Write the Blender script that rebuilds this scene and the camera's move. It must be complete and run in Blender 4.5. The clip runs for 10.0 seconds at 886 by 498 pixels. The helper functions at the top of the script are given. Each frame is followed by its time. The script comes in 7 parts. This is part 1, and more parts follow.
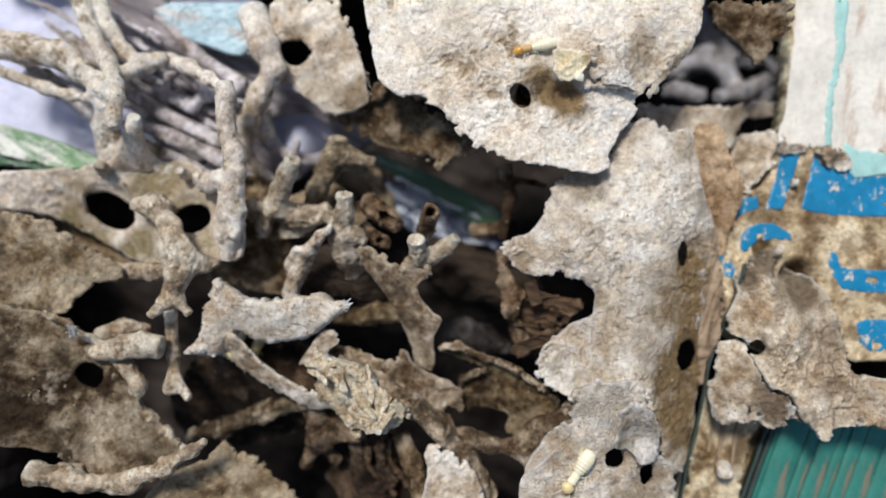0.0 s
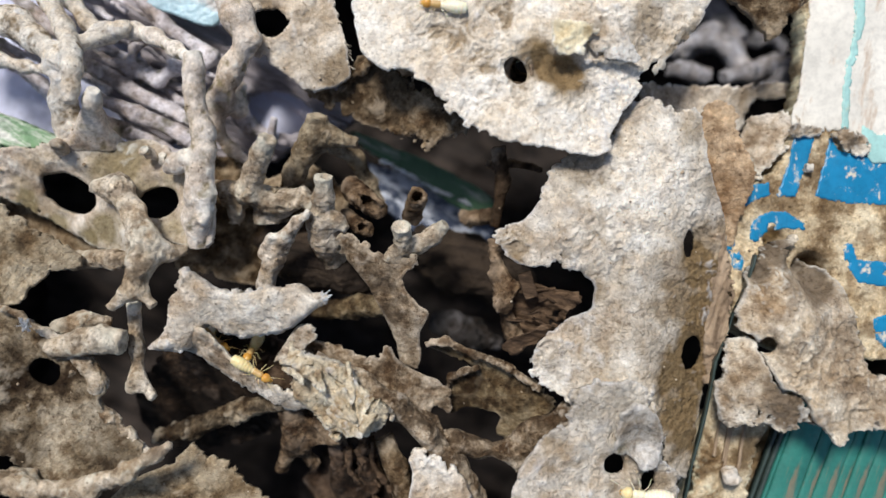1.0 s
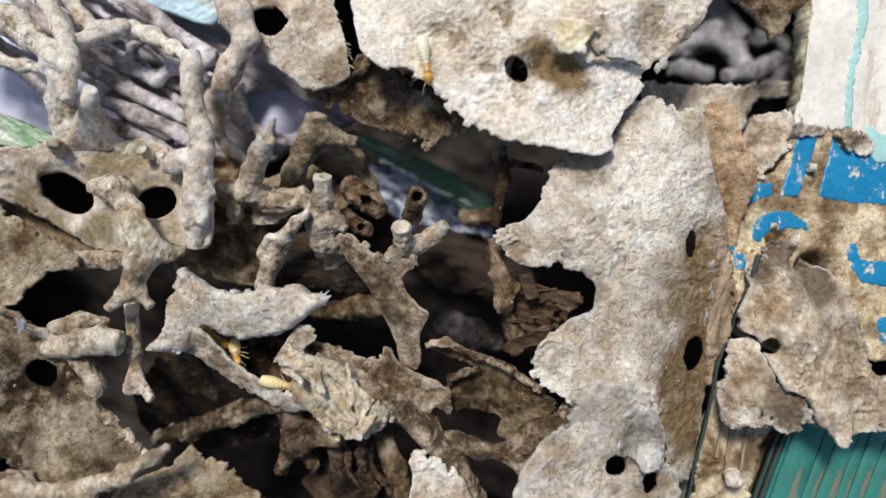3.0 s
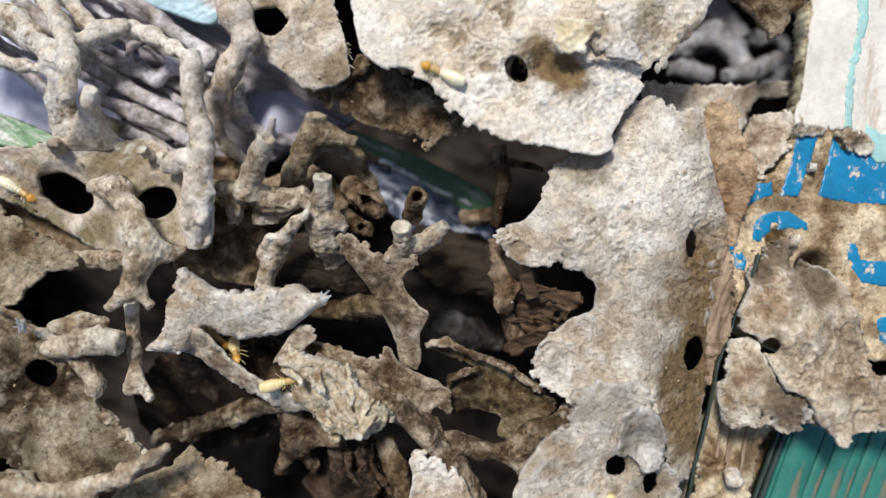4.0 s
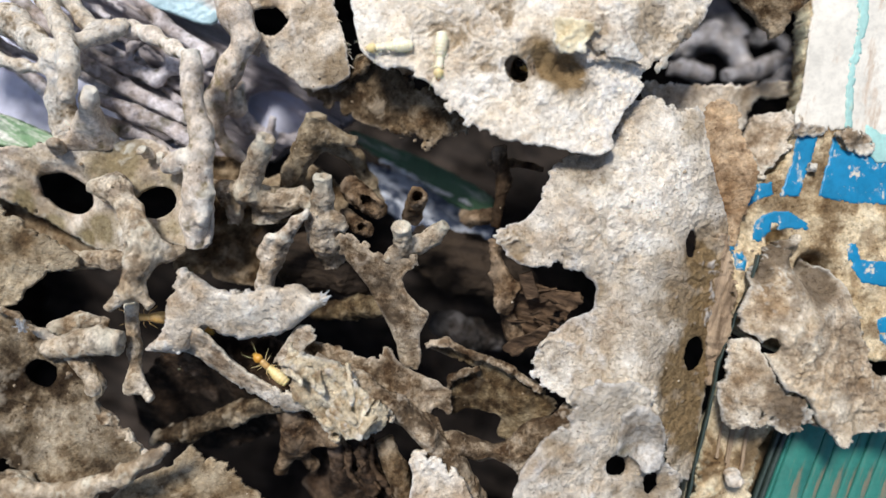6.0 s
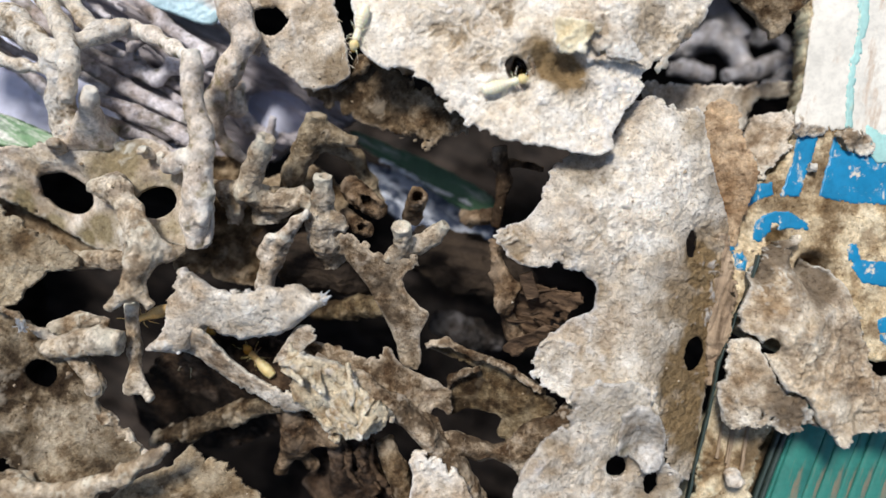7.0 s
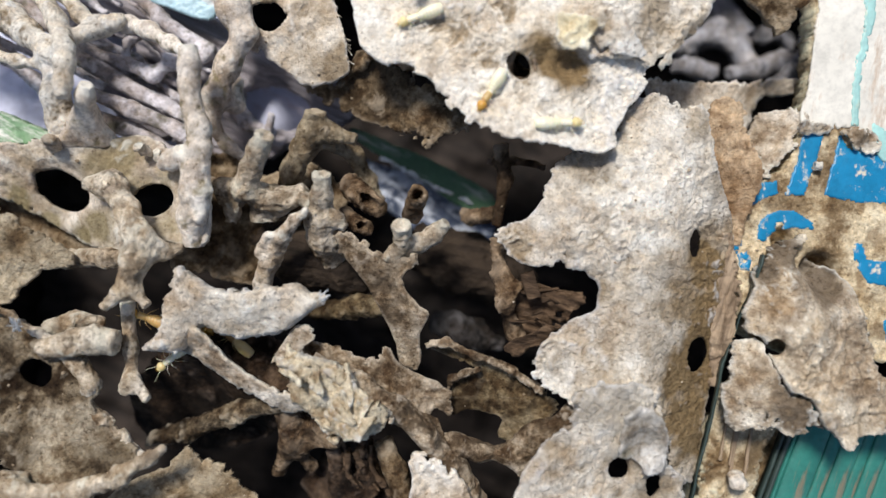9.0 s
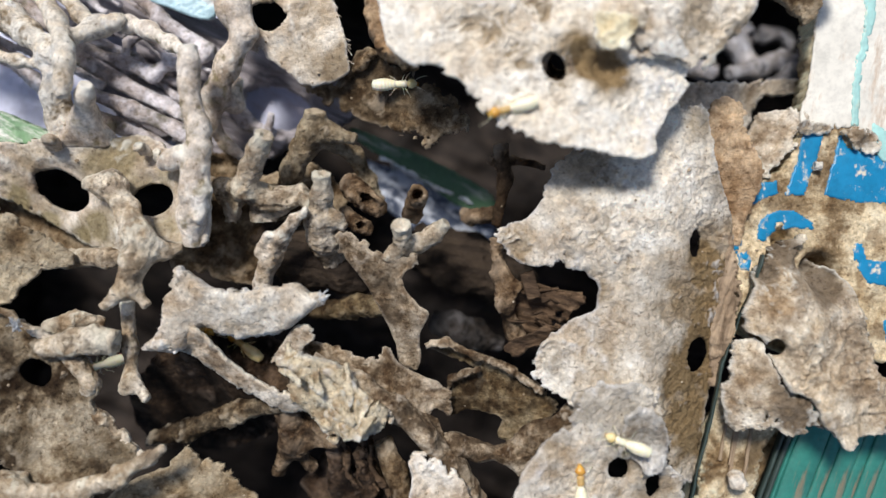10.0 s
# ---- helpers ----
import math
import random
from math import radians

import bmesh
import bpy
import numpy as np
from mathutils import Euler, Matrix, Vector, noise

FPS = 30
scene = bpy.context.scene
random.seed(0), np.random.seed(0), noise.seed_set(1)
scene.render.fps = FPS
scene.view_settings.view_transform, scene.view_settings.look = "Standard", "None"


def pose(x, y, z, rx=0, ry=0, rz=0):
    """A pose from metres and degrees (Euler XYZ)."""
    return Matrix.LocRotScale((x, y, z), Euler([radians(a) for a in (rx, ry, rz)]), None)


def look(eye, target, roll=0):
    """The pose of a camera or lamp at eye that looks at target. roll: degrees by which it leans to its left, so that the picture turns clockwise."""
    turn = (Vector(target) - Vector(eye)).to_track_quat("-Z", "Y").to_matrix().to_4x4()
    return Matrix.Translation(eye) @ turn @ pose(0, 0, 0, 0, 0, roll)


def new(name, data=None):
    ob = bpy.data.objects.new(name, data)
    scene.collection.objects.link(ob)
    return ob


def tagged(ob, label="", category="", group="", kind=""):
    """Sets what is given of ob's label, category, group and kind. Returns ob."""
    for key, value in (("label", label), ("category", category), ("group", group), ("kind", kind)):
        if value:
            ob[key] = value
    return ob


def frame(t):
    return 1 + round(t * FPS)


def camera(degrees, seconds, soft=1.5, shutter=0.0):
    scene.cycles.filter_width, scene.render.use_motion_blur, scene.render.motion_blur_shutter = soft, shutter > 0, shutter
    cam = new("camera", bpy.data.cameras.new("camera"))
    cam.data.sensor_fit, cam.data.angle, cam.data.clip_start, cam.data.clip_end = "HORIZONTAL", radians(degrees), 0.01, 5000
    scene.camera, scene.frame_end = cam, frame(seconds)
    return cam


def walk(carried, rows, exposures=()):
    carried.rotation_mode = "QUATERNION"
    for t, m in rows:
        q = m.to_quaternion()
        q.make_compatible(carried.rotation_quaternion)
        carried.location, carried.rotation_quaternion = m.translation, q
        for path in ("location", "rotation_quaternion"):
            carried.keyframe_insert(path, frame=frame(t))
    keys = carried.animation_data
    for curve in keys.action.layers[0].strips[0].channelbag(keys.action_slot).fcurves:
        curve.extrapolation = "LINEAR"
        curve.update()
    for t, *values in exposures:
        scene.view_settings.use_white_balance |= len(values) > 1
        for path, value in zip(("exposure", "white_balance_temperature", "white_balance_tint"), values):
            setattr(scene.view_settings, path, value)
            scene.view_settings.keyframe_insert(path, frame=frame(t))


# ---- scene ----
MM = 0.001
# ---- camera ----
cam = camera(60, 10.0)
cam.data.dof.use_dof = True
cam.data.dof.focus_distance = 0.0878
cam.data.dof.aperture_fstop = 9.5
PATH = [
    (0.0, pose(0.00001, 0.00014, 0.09457, 0.73, 0.86, -0.31)),
    (0.1, pose(0.00002, 0.00011, 0.09332, 0.61, 0.72, -0.26)),
    (0.2, pose(0.00004, 0.00003, 0.08986, 0.27, 0.32, -0.11)),
    (0.3, pose(0.00005, -0.00000, 0.08841, 0.12, 0.16, -0.04)),
    (0.4, pose(0.00005, -0.00002, 0.08779, 0.06, 0.09, -0.02)),
    (0.5, pose(0.00005, -0.00002, 0.08765, 0.05, 0.07, -0.01)),
    (1.0, pose(0.00005, -0.00001, 0.08724, 0.00, 0.02, 0.02)),
    (1.5, pose(-0.00002, 0.00000, 0.08690, -0.02, 0.02, 0.01)),
    (2.0, pose(0.00000, 0.00000, 0.08660, 0.00, 0.00, 0.00)),
    (4.0, pose(0.00000, -0.00002, 0.08652, 0.02, 0.01, -0.01)),
    (5.5, pose(-0.00001, -0.00003, 0.08648, 0.03, 0.00, -0.01)),
    (7.0, pose(-0.00002, -0.00001, 0.08644, 0.02, 0.01, 0.02)),
    (7.5, pose(-0.00004, 0.00001, 0.08642, -0.01, 0.01, 0.00)),
    (7.6, pose(-0.00004, 0.00001, 0.08642, -0.01, 0.01, 0.00)),
    (7.7, pose(-0.00008, -0.00005, 0.08659, -0.08, 0.05, 0.03)),
    (7.8, pose(-0.00008, -0.00005, 0.08664, -0.10, 0.22, 0.05)),
    (7.9, pose(-0.00008, -0.00005, 0.08668, -0.19, 0.34, 0.07)),
    (8.0, pose(-0.00008, -0.00005, 0.08659, -0.23, 0.39, 0.09)),
    (8.1, pose(-0.00008, -0.00005, 0.08586, -0.12, 0.13, 0.10)),
    (8.2, pose(-0.00008, -0.00005, 0.08578, -0.23, 0.14, 0.11)),
    (8.3, pose(-0.00008, -0.00005, 0.08578, -0.35, 0.31, 0.12)),
    (8.4, pose(-0.00008, -0.00005, 0.08561, -0.23, 0.20, 0.14)),
    (8.5, pose(-0.00008, -0.00005, 0.08543, -0.14, 0.08, 0.16)),
    (9.0, pose(-0.00006, -0.00002, 0.08528, -0.06, 0.01, 0.14)),
    (10.0, pose(-0.00006, 0.00000, 0.08526, -0.08, 0.00, 0.15)),
]
walk(cam, PATH, [(0, -0.14), (0.5, -0.02), (2.5, -0.06), (4.5, 0.0), (5.5, 0.06), (7.5, 0.05), (9.5, 0.03), (10, 0.08)])

# ---- light ----
world = bpy.data.worlds.new("sky")
scene.world = world
world.use_nodes = True
wn = world.node_tree
sky = wn.nodes.new("ShaderNodeTexSky")
sky.sky_type = "NISHITA"
sky.sun_disc = False
sky.sun_elevation = radians(58)
sky.sun_rotation = radians(-23)
sky.dust_density = 1.5
wn.links.new(sky.outputs[0], wn.nodes["Background"].inputs[0])
wn.nodes["Background"].inputs[1].default_value = 0.098
sun_data = bpy.data.lights.new("sun", "SUN")
sun_data.energy = 3.55
sun_data.angle = radians(11)
sun_data.color = (1.0, 0.965, 0.925)
sun = new("sun", sun_data)
sun.matrix_world = look((-0.2, 0.46, 0.8), (0, 0, 0))


# ---- materials ----
def material(name, rough=0.9, spec=0.25):
    m = bpy.data.materials.new(name)
    m.use_nodes = True
    b = m.node_tree.nodes["Principled BSDF"]
    b.inputs["Roughness"].default_value = rough
    b.inputs["Specular IOR Level"].default_value = spec
    return m, m.node_tree, b


def tex(nt, kind, scale, detail=4.0, rough=0.6, stretch=None, turn=0.0):
    """A noise or cell texture in the thing's own space, stretched along a turned axis if asked."""
    co = nt.nodes.new("ShaderNodeTexCoord")
    out = co.outputs["Object"]
    if stretch:
        mp = nt.nodes.new("ShaderNodeMapping")
        mp.vector_type = "TEXTURE"
        mp.inputs["Rotation"].default_value = (0, 0, radians(turn))
        mp.inputs["Scale"].default_value = stretch
        nt.links.new(out, mp.inputs[0])
        out = mp.outputs[0]
    n = nt.nodes.new("ShaderNodeTexNoise" if kind == "noise" else "ShaderNodeTexVoronoi")
    nt.links.new(out, n.inputs["Vector"])
    n.inputs["Scale"].default_value = scale
    if kind == "noise":
        n.inputs["Detail"].default_value = detail
        n.inputs["Roughness"].default_value = rough
        return n.outputs["Fac"]
    return n.outputs["Distance" if kind == "cell" else "Color"]


def ramp(nt, fac, stops):
    r = nt.nodes.new("ShaderNodeValToRGB")
    els = r.color_ramp.elements
    while len(els) < len(stops):
        els.new(0.5)
    for e, (p, c) in zip(els, stops):
        e.position = p
        e.color = (*c, 1) if len(c) == 3 else c
    nt.links.new(fac, r.inputs[0])
    return r.outputs[0]


def blend(nt, fac, a, b, mode="MIX"):
    x = nt.nodes.new("ShaderNodeMix")
    x.data_type = "RGBA"
    x.blend_type = mode
    for sock, v in ((x.inputs[0], fac), (x.inputs[6], a), (x.inputs[7], b)):
        if isinstance(v, (int, float)):
            sock.default_value = v
        elif isinstance(v, tuple):
            sock.default_value = (*v, 1)
        else:
            nt.links.new(v, sock)
    return x.outputs[2]


def bump(nt, b, heights, strength=0.6, distance=0.0003):
    prev = None
    for h, k in heights:
        n = nt.nodes.new("ShaderNodeBump")
        n.inputs["Strength"].default_value = strength * k
        n.inputs["Distance"].default_value = distance
        nt.links.new(h, n.inputs["Height"])
        if prev:
            nt.links.new(prev, n.inputs["Normal"])
        prev = n.outputs[0]
    nt.links.new(prev, b.inputs["Normal"])


def g(v):
    return (v, v, v)


def wander(nt, scale, amount):
    """The thing's own space, pushed about a little so that cells get uneven outlines."""
    co = nt.nodes.new("ShaderNodeTexCoord")
    n = nt.nodes.new("ShaderNodeTexNoise")
    n.inputs["Scale"].default_value = scale
    n.inputs["Detail"].default_value = 3
    nt.links.new(co.outputs["Object"], n.inputs["Vector"])
    add = nt.nodes.new("ShaderNodeVectorMath")
    add.operation = "MULTIPLY_ADD"
    add.inputs[1].default_value = g(amount)
    nt.links.new(n.outputs["Color"], add.inputs[0])
    nt.links.new(co.outputs["Object"], add.inputs[2])
    return add.outputs[0]


def grains(nt, vec, scale):
    """Pressed grains: the distance from each one's middle, and a tone of its own."""
    n = nt.nodes.new("ShaderNodeTexVoronoi")
    n.inputs["Scale"].default_value = scale
    nt.links.new(vec, n.inputs["Vector"])
    return n.outputs["Distance"], n.outputs["Color"]


def carton(name, light, mid, dark, blotch=180, strength=0.6, stain_shade=0.6, blotchy=0.7):
    """Termite carton: chewed wood and soil in pressed grains, some of them stained; shade in hollows is put into the
    colour.
    """
    m, nt, b = material(name, 0.93, 0.18)
    soil = tuple(min(s, d * 0.6) for s, d in zip((0.25, 0.175, 0.09), dark))
    big = tex(nt, "noise", blotch, 8, 0.72)
    fine = tex(nt, "noise", 1300, 6, 0.75)
    lay = tex(nt, "noise", 380, 9, 0.72)
    vec = wander(nt, 700, 0.0009)
    near, tone = grains(nt, vec, 1350)
    small, tone2 = grains(nt, vec, 3300)
    base = ramp(nt, big, [(0.38, tuple(c * 0.72 for c in dark)), (0.45, dark), (0.52, mid), (0.62, light)] if stain_shade > 0.5 else [(0.34, dark), (0.46, mid), (0.58, light)])
    hue = ramp(nt, tex(nt, "noise", 420, 5, 0.7), [(0.36, (1.12, 1.0, 0.82)), (0.5, g(1.0)), (0.64, (0.88, 0.92, 0.99))])
    base = blend(nt, 0.4, base, hue, "MULTIPLY")
    cell = ramp(nt, tone, [(0.1, g(0.72)), (0.45, g(1.0)), (0.9, g(1.2))])
    base = blend(nt, 0.3 + stain_shade * 0.4, base, cell, "MULTIPLY")
    # Crevice shade between the grains is put into the colour.
    seam = ramp(nt, near, [(0.2, g(1.06)), (0.55, g(1.0)), (0.85, (0.62, 0.55, 0.48))])
    some = ramp(nt, tex(nt, "noise", 260, 3), [(0.42, g(0.0)), (0.6, g(0.3 + stain_shade * 0.5))])
    base = blend(nt, some, base, seam, "MULTIPLY")
    sp = ramp(nt, fine, [(0.32, (0.28, 0.21, 0.15)), (0.43, (0.84, 0.80, 0.74)), (0.55, g(1.08)), (0.72, g(1.3))])
    base = blend(nt, stain_shade, base, sp, "MULTIPLY")
    gr = ramp(nt, tone2, [(0.1, g(0.62)), (0.5, g(1.0)), (0.95, g(1.3))])
    base = blend(nt, 0.35, base, gr, "MULTIPLY")
    worn = ramp(nt, tex(nt, "noise", 95, 6, 0.66), [(0.36, (0.58, 0.48, 0.37)), (0.46, (0.92, 0.88, 0.83)), (0.55, g(1.08)), (0.66, (1.22, 1.21, 1.19))])
    base = blend(nt, blotchy, base, worn, "MULTIPLY")
    mottle = ramp(nt, tex(nt, "noise", 480, 4, 0.62), [(0.38, (0.40, 0.32, 0.25)), (0.47, (0.86, 0.82, 0.77)), (0.55, g(1.1)), (0.66, g(1.22))])
    base = blend(nt, max(0.15, min(0.9, stain_shade * 2.6 - 0.62)), base, mottle, "MULTIPLY")
    pits = ramp(nt, tex(nt, "noise", 620, 7, 0.75), [(0.33, (0.2, 0.14, 0.1)), (0.42, g(1.0))])
    base = blend(nt, stain_shade * 0.95, base, pits, "MULTIPLY")
    # Real stains, plus shade painted into the hollows of the relief.
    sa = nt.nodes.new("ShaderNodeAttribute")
    sa.attribute_name = "stain_shade"
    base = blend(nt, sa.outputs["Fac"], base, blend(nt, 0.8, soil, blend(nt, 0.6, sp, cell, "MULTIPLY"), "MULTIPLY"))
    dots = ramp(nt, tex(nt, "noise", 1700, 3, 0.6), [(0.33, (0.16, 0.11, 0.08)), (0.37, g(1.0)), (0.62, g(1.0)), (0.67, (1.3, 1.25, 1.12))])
    base = blend(nt, 0.3 + stain_shade * 0.5, base, dots, "MULTIPLY")
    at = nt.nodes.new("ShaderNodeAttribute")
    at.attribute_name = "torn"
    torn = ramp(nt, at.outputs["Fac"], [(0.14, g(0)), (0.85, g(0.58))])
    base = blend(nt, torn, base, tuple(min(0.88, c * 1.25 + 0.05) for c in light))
    nt.links.new(base, b.inputs["Base Color"])
    round_ = ramp(nt, near, [(0.0, g(1.0)), (0.45, g(0.85)), (0.85, g(0.0))])
    round2 = ramp(nt, small, [(0.0, g(1.0)), (0.85, g(0.0))])
    bump(nt, b, [(lay, 1.0), (round_, 0.35), (fine, 0.8), (round2, 0.3)], strength, 0.0007)
    return m


def fibre(name, light, mid, dark, turn, scale=900, strength=0.8):
    """Weathered or rotten wood, its fibres along one direction of the plan."""
    m, nt, b = material(name, 0.85, 0.2)
    f1 = tex(nt, "noise", scale, 6, 0.65, (12, 1, 1), turn)
    f2 = tex(nt, "noise", 120, 4, 0.6)
    base = ramp(nt, f1, [(0.3, dark), (0.5, mid), (0.7, light)])
    base = blend(nt, 0.6, base, ramp(nt, f2, [(0.3, g(0.55)), (0.65, g(1.15))]), "MULTIPLY")
    nt.links.new(base, b.inputs["Base Color"])
    bump(nt, b, [(f1, 1.0), (tex(nt, "noise", 1600, 5, 0.6), 0.4)], strength, 0.0006)
    return m


def paint(name, colour, worn, amount=0.42, rough=0.45, turn=0, scale=300, stretch=(3, 1, 1)):
    """Paint or print, rubbed through in places to what is under it."""
    m, nt, b = material(name, rough, 0.4)
    w = tex(nt, "noise", scale, 8, 0.68, stretch, turn)
    mask = ramp(nt, w, [(amount - 0.03, g(1)), (amount + 0.05, g(0))])
    tone = ramp(nt, tex(nt, "noise", 160, 4), [(0.3, tuple(c * 0.72 for c in colour)), (0.7, colour)])
    dirt = ramp(nt, tex(nt, "noise", 1300, 5, 0.7), [(0.3, g(0.7)), (0.55, g(1.0))])
    base = blend(nt, mask, tone, worn)
    base = blend(nt, 0.55, base, dirt, "MULTIPLY")
    nt.links.new(base, b.inputs["Base Color"])
    bump(nt, b, [(w, 0.6), (tex(nt, "noise", 1500, 5), 0.4)], 0.5, 0.0002)
    return m


PALE = carton("pale_carton", (0.92, 0.87, 0.77), (0.84, 0.77, 0.66), (0.58, 0.48, 0.37), 110, 0.8, 0.36, 0.45)
# A browner, darker relative of the pale carton.
BUFF = carton("buff_carton", (0.72, 0.645, 0.53), (0.54, 0.465, 0.36), (0.26, 0.195, 0.13), 150, 0.7, 0.5, 0.9)
CHALK = carton("chalky_carton", (0.95, 0.90, 0.80), (0.90, 0.835, 0.72), (0.66, 0.55, 0.42), 120, 0.6, 0.31, 0.3)
SLATE = carton("slate_grey_carton", (0.50, 0.50, 0.54), (0.30, 0.30, 0.33), (0.09, 0.10, 0.11), 140, 0.35, 0.35)
GREY = carton("grey_carton", (0.76, 0.69, 0.585), (0.58, 0.50, 0.40), (0.28, 0.215, 0.155), 160, 0.6, 0.45)
OLIVE = carton("olive_brown_carton", (0.35, 0.28, 0.175), (0.215, 0.168, 0.10), (0.085, 0.062, 0.036), 170, 0.8, 0.6, 0.9)
DRAB = carton("drab_grey_carton", (0.54, 0.46, 0.355), (0.36, 0.295, 0.215), (0.15, 0.112, 0.075), 190)
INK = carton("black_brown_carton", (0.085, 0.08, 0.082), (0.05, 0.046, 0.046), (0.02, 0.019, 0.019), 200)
# Brown carton blackened: the shade of the hollows is in its colour.
UMBERSHADE = carton("umber_shade_carton", (0.13, 0.086, 0.055), (0.062, 0.041, 0.027), (0.02, 0.014, 0.01), 200)
ASH = carton("ash_carton", (0.82, 0.75, 0.64), (0.70, 0.62, 0.51), (0.42, 0.35, 0.29), 150, 0.5, 0.35, 0.5)
ROOT = carton("silvery_carton", (0.68, 0.645, 0.665), (0.48, 0.445, 0.46), (0.24, 0.22, 0.225), 160, 0.35, 0.3)
TAN = carton("tan_carton", (0.40, 0.32, 0.22), (0.27, 0.205, 0.13), (0.12, 0.085, 0.05), 200)
CRUMB = carton("crumbly_carton", (0.92, 0.835, 0.65), (0.82, 0.715, 0.52), (0.48, 0.34, 0.21), 220, 0.9, 0.36, 0.6)
SMOOTH = carton("smooth_carton", (0.75, 0.685, 0.60), (0.61, 0.54, 0.465), (0.36, 0.295, 0.24), 130, 0.4, 0.36, 0.8)
STRAWY = carton("cream_carton", (0.95, 0.87, 0.64), (0.92, 0.815, 0.55), (0.62, 0.5, 0.3), 200, 0.5, 0.2, 0.2)
LOAM = carton("loam_carton", (0.47, 0.40, 0.295), (0.29, 0.235, 0.16), (0.085, 0.063, 0.04), 110, 0.8, 0.6, 0.9)
KHAKI = carton("khaki_carton", (0.46, 0.385, 0.27), (0.31, 0.25, 0.165), (0.12, 0.088, 0.055), 150, 0.7, 0.5)
BISQUE = carton("bisque_carton", (0.80, 0.735, 0.61), (0.61, 0.525, 0.41), (0.29, 0.22, 0.15), 150, 0.62, 0.46, 0.9)
BROWN = carton("brown_carton", (0.33, 0.245, 0.16), (0.20, 0.142, 0.09), (0.085, 0.057, 0.035), 220)
RUST = carton("rusty_carton", (0.54, 0.40, 0.26), (0.41, 0.285, 0.175), (0.25, 0.16, 0.095), 150, 0.7, 0.5)
# Near-black wood: the shade of deep pits is put into its colour.
PITSHADE = fibre("rotten_wood", (0.075, 0.057, 0.047), (0.032, 0.026, 0.023), (0.015, 0.013, 0.013), -25, 500)
BARK = fibre("splintered_brown_wood", (0.25, 0.165, 0.10), (0.12, 0.075, 0.044), (0.035, 0.022, 0.014), -12, 900, 1.1)
MOULD = paint("white_mould", (0.88, 0.90, 0.92), (0.8, 0.8, 0.8), 0.3)
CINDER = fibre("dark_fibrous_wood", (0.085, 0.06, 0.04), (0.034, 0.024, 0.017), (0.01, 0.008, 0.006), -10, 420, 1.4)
SILVER = fibre("weathered_grey_wood", (0.54, 0.50, 0.51), (0.31, 0.28, 0.29), (0.09, 0.078, 0.082), -27, 500, 1.0)
LAVENDER = paint("lavender_paint", (0.78, 0.80, 0.98), (0.56, 0.50, 0.58), 0.37, 0.62, -27, 200, (6, 1, 1))
SKYBLUE = paint("sky_blue_paint", (0.46, 0.66, 0.73), (0.50, 0.48, 0.45), 0.42, 0.4, -20, 200)
GREEN = paint("green_paint", (0.075, 0.17, 0.085), (0.34, 0.39, 0.33), 0.40, 0.4, -27, 400, (5, 1, 1))
MOSS = paint("pale_green_paint", (0.20, 0.35, 0.18), (0.74, 0.74, 0.66), 0.47, 0.5, -27, 220, (5, 1, 1))
NAVY = paint("speckled_blue_paint", (0.06, 0.085, 0.15), (0.60, 0.64, 0.72), 0.47, 0.4, -27, 420, (2, 1, 1))
WHITE = paint("off_white_paint", (0.88, 0.84, 0.74), (0.56, 0.44, 0.33), 0.40, 0.5, 78, 260, (4, 1, 1))
CREAM = carton("cream_board", (0.76, 0.665, 0.48), (0.61, 0.51, 0.345), (0.33, 0.245, 0.145), 140, 0.6, 0.52)
BLUE = paint("blue_print", (0.012, 0.25, 0.48), (0.66, 0.60, 0.48), 0.395, 0.3, 75, 900, (1.4, 1, 1))
TEALINE = paint("pale_teal_paint", (0.44, 0.74, 0.69), (0.6, 0.55, 0.38), 0.36, 0.45, 78, 300)
TEAL = paint("teal_paint", (0.045, 0.235, 0.19), (0.27, 0.21, 0.14), 0.41, 0.3, 70, 520, (9, 1, 1))
PEBBLE = carton("pebble_grey_carton", (0.62, 0.59, 0.54), (0.50, 0.47, 0.42), (0.30, 0.27, 0.23), 160, 0.7, 0.45, 0.5)
BARE = fibre("bare_tan_wood", (0.68, 0.55, 0.41), (0.43, 0.32, 0.215), (0.14, 0.095, 0.06), 76, 620, 1.3)
TEALDEEP = paint("deep_teal_paint", (0.05, 0.075, 0.066), (0.25, 0.2, 0.14), 0.34, 0.4, 78, 240, (5, 1, 1))


def body(name, colour, dim, rough=0.35):
    """A soft insect skin, paler in bands."""
    m, nt, b = material(name, rough, 0.5)
    nt.links.new(ramp(nt, tex(nt, "noise", 900, 4), [(0.3, dim), (0.65, colour)]), b.inputs["Base Color"])
    b.inputs["Subsurface Weight"].default_value = 0.25
    b.inputs["Subsurface Radius"].default_value = (0.0006, 0.0004, 0.0002)
    return m


AMBER = body("amber_shell", (0.70, 0.41, 0.09), (0.55, 0.26, 0.04), 0.25)
HONEY = body("honey_skin", (0.62, 0.42, 0.17), (0.46, 0.28, 0.09))
IVORY = body("ivory_skin", (0.90, 0.86, 0.66), (0.82, 0.74, 0.50))
STRAW = body("straw_skin", (0.84, 0.72, 0.40), (0.72, 0.56, 0.24))


# ---- shaping ----
def lattice(ix, iy, iz, seed):
    h = (ix * 374761393 + iy * 668265263 + iz * 2147483647 + seed * 1274126177) & 0xFFFFFFFF
    h = ((h ^ (h >> 13)) * 1274126177) & 0xFFFFFFFF
    return ((h ^ (h >> 16)) & 0xFFFF) / 32767.5 - 1.0


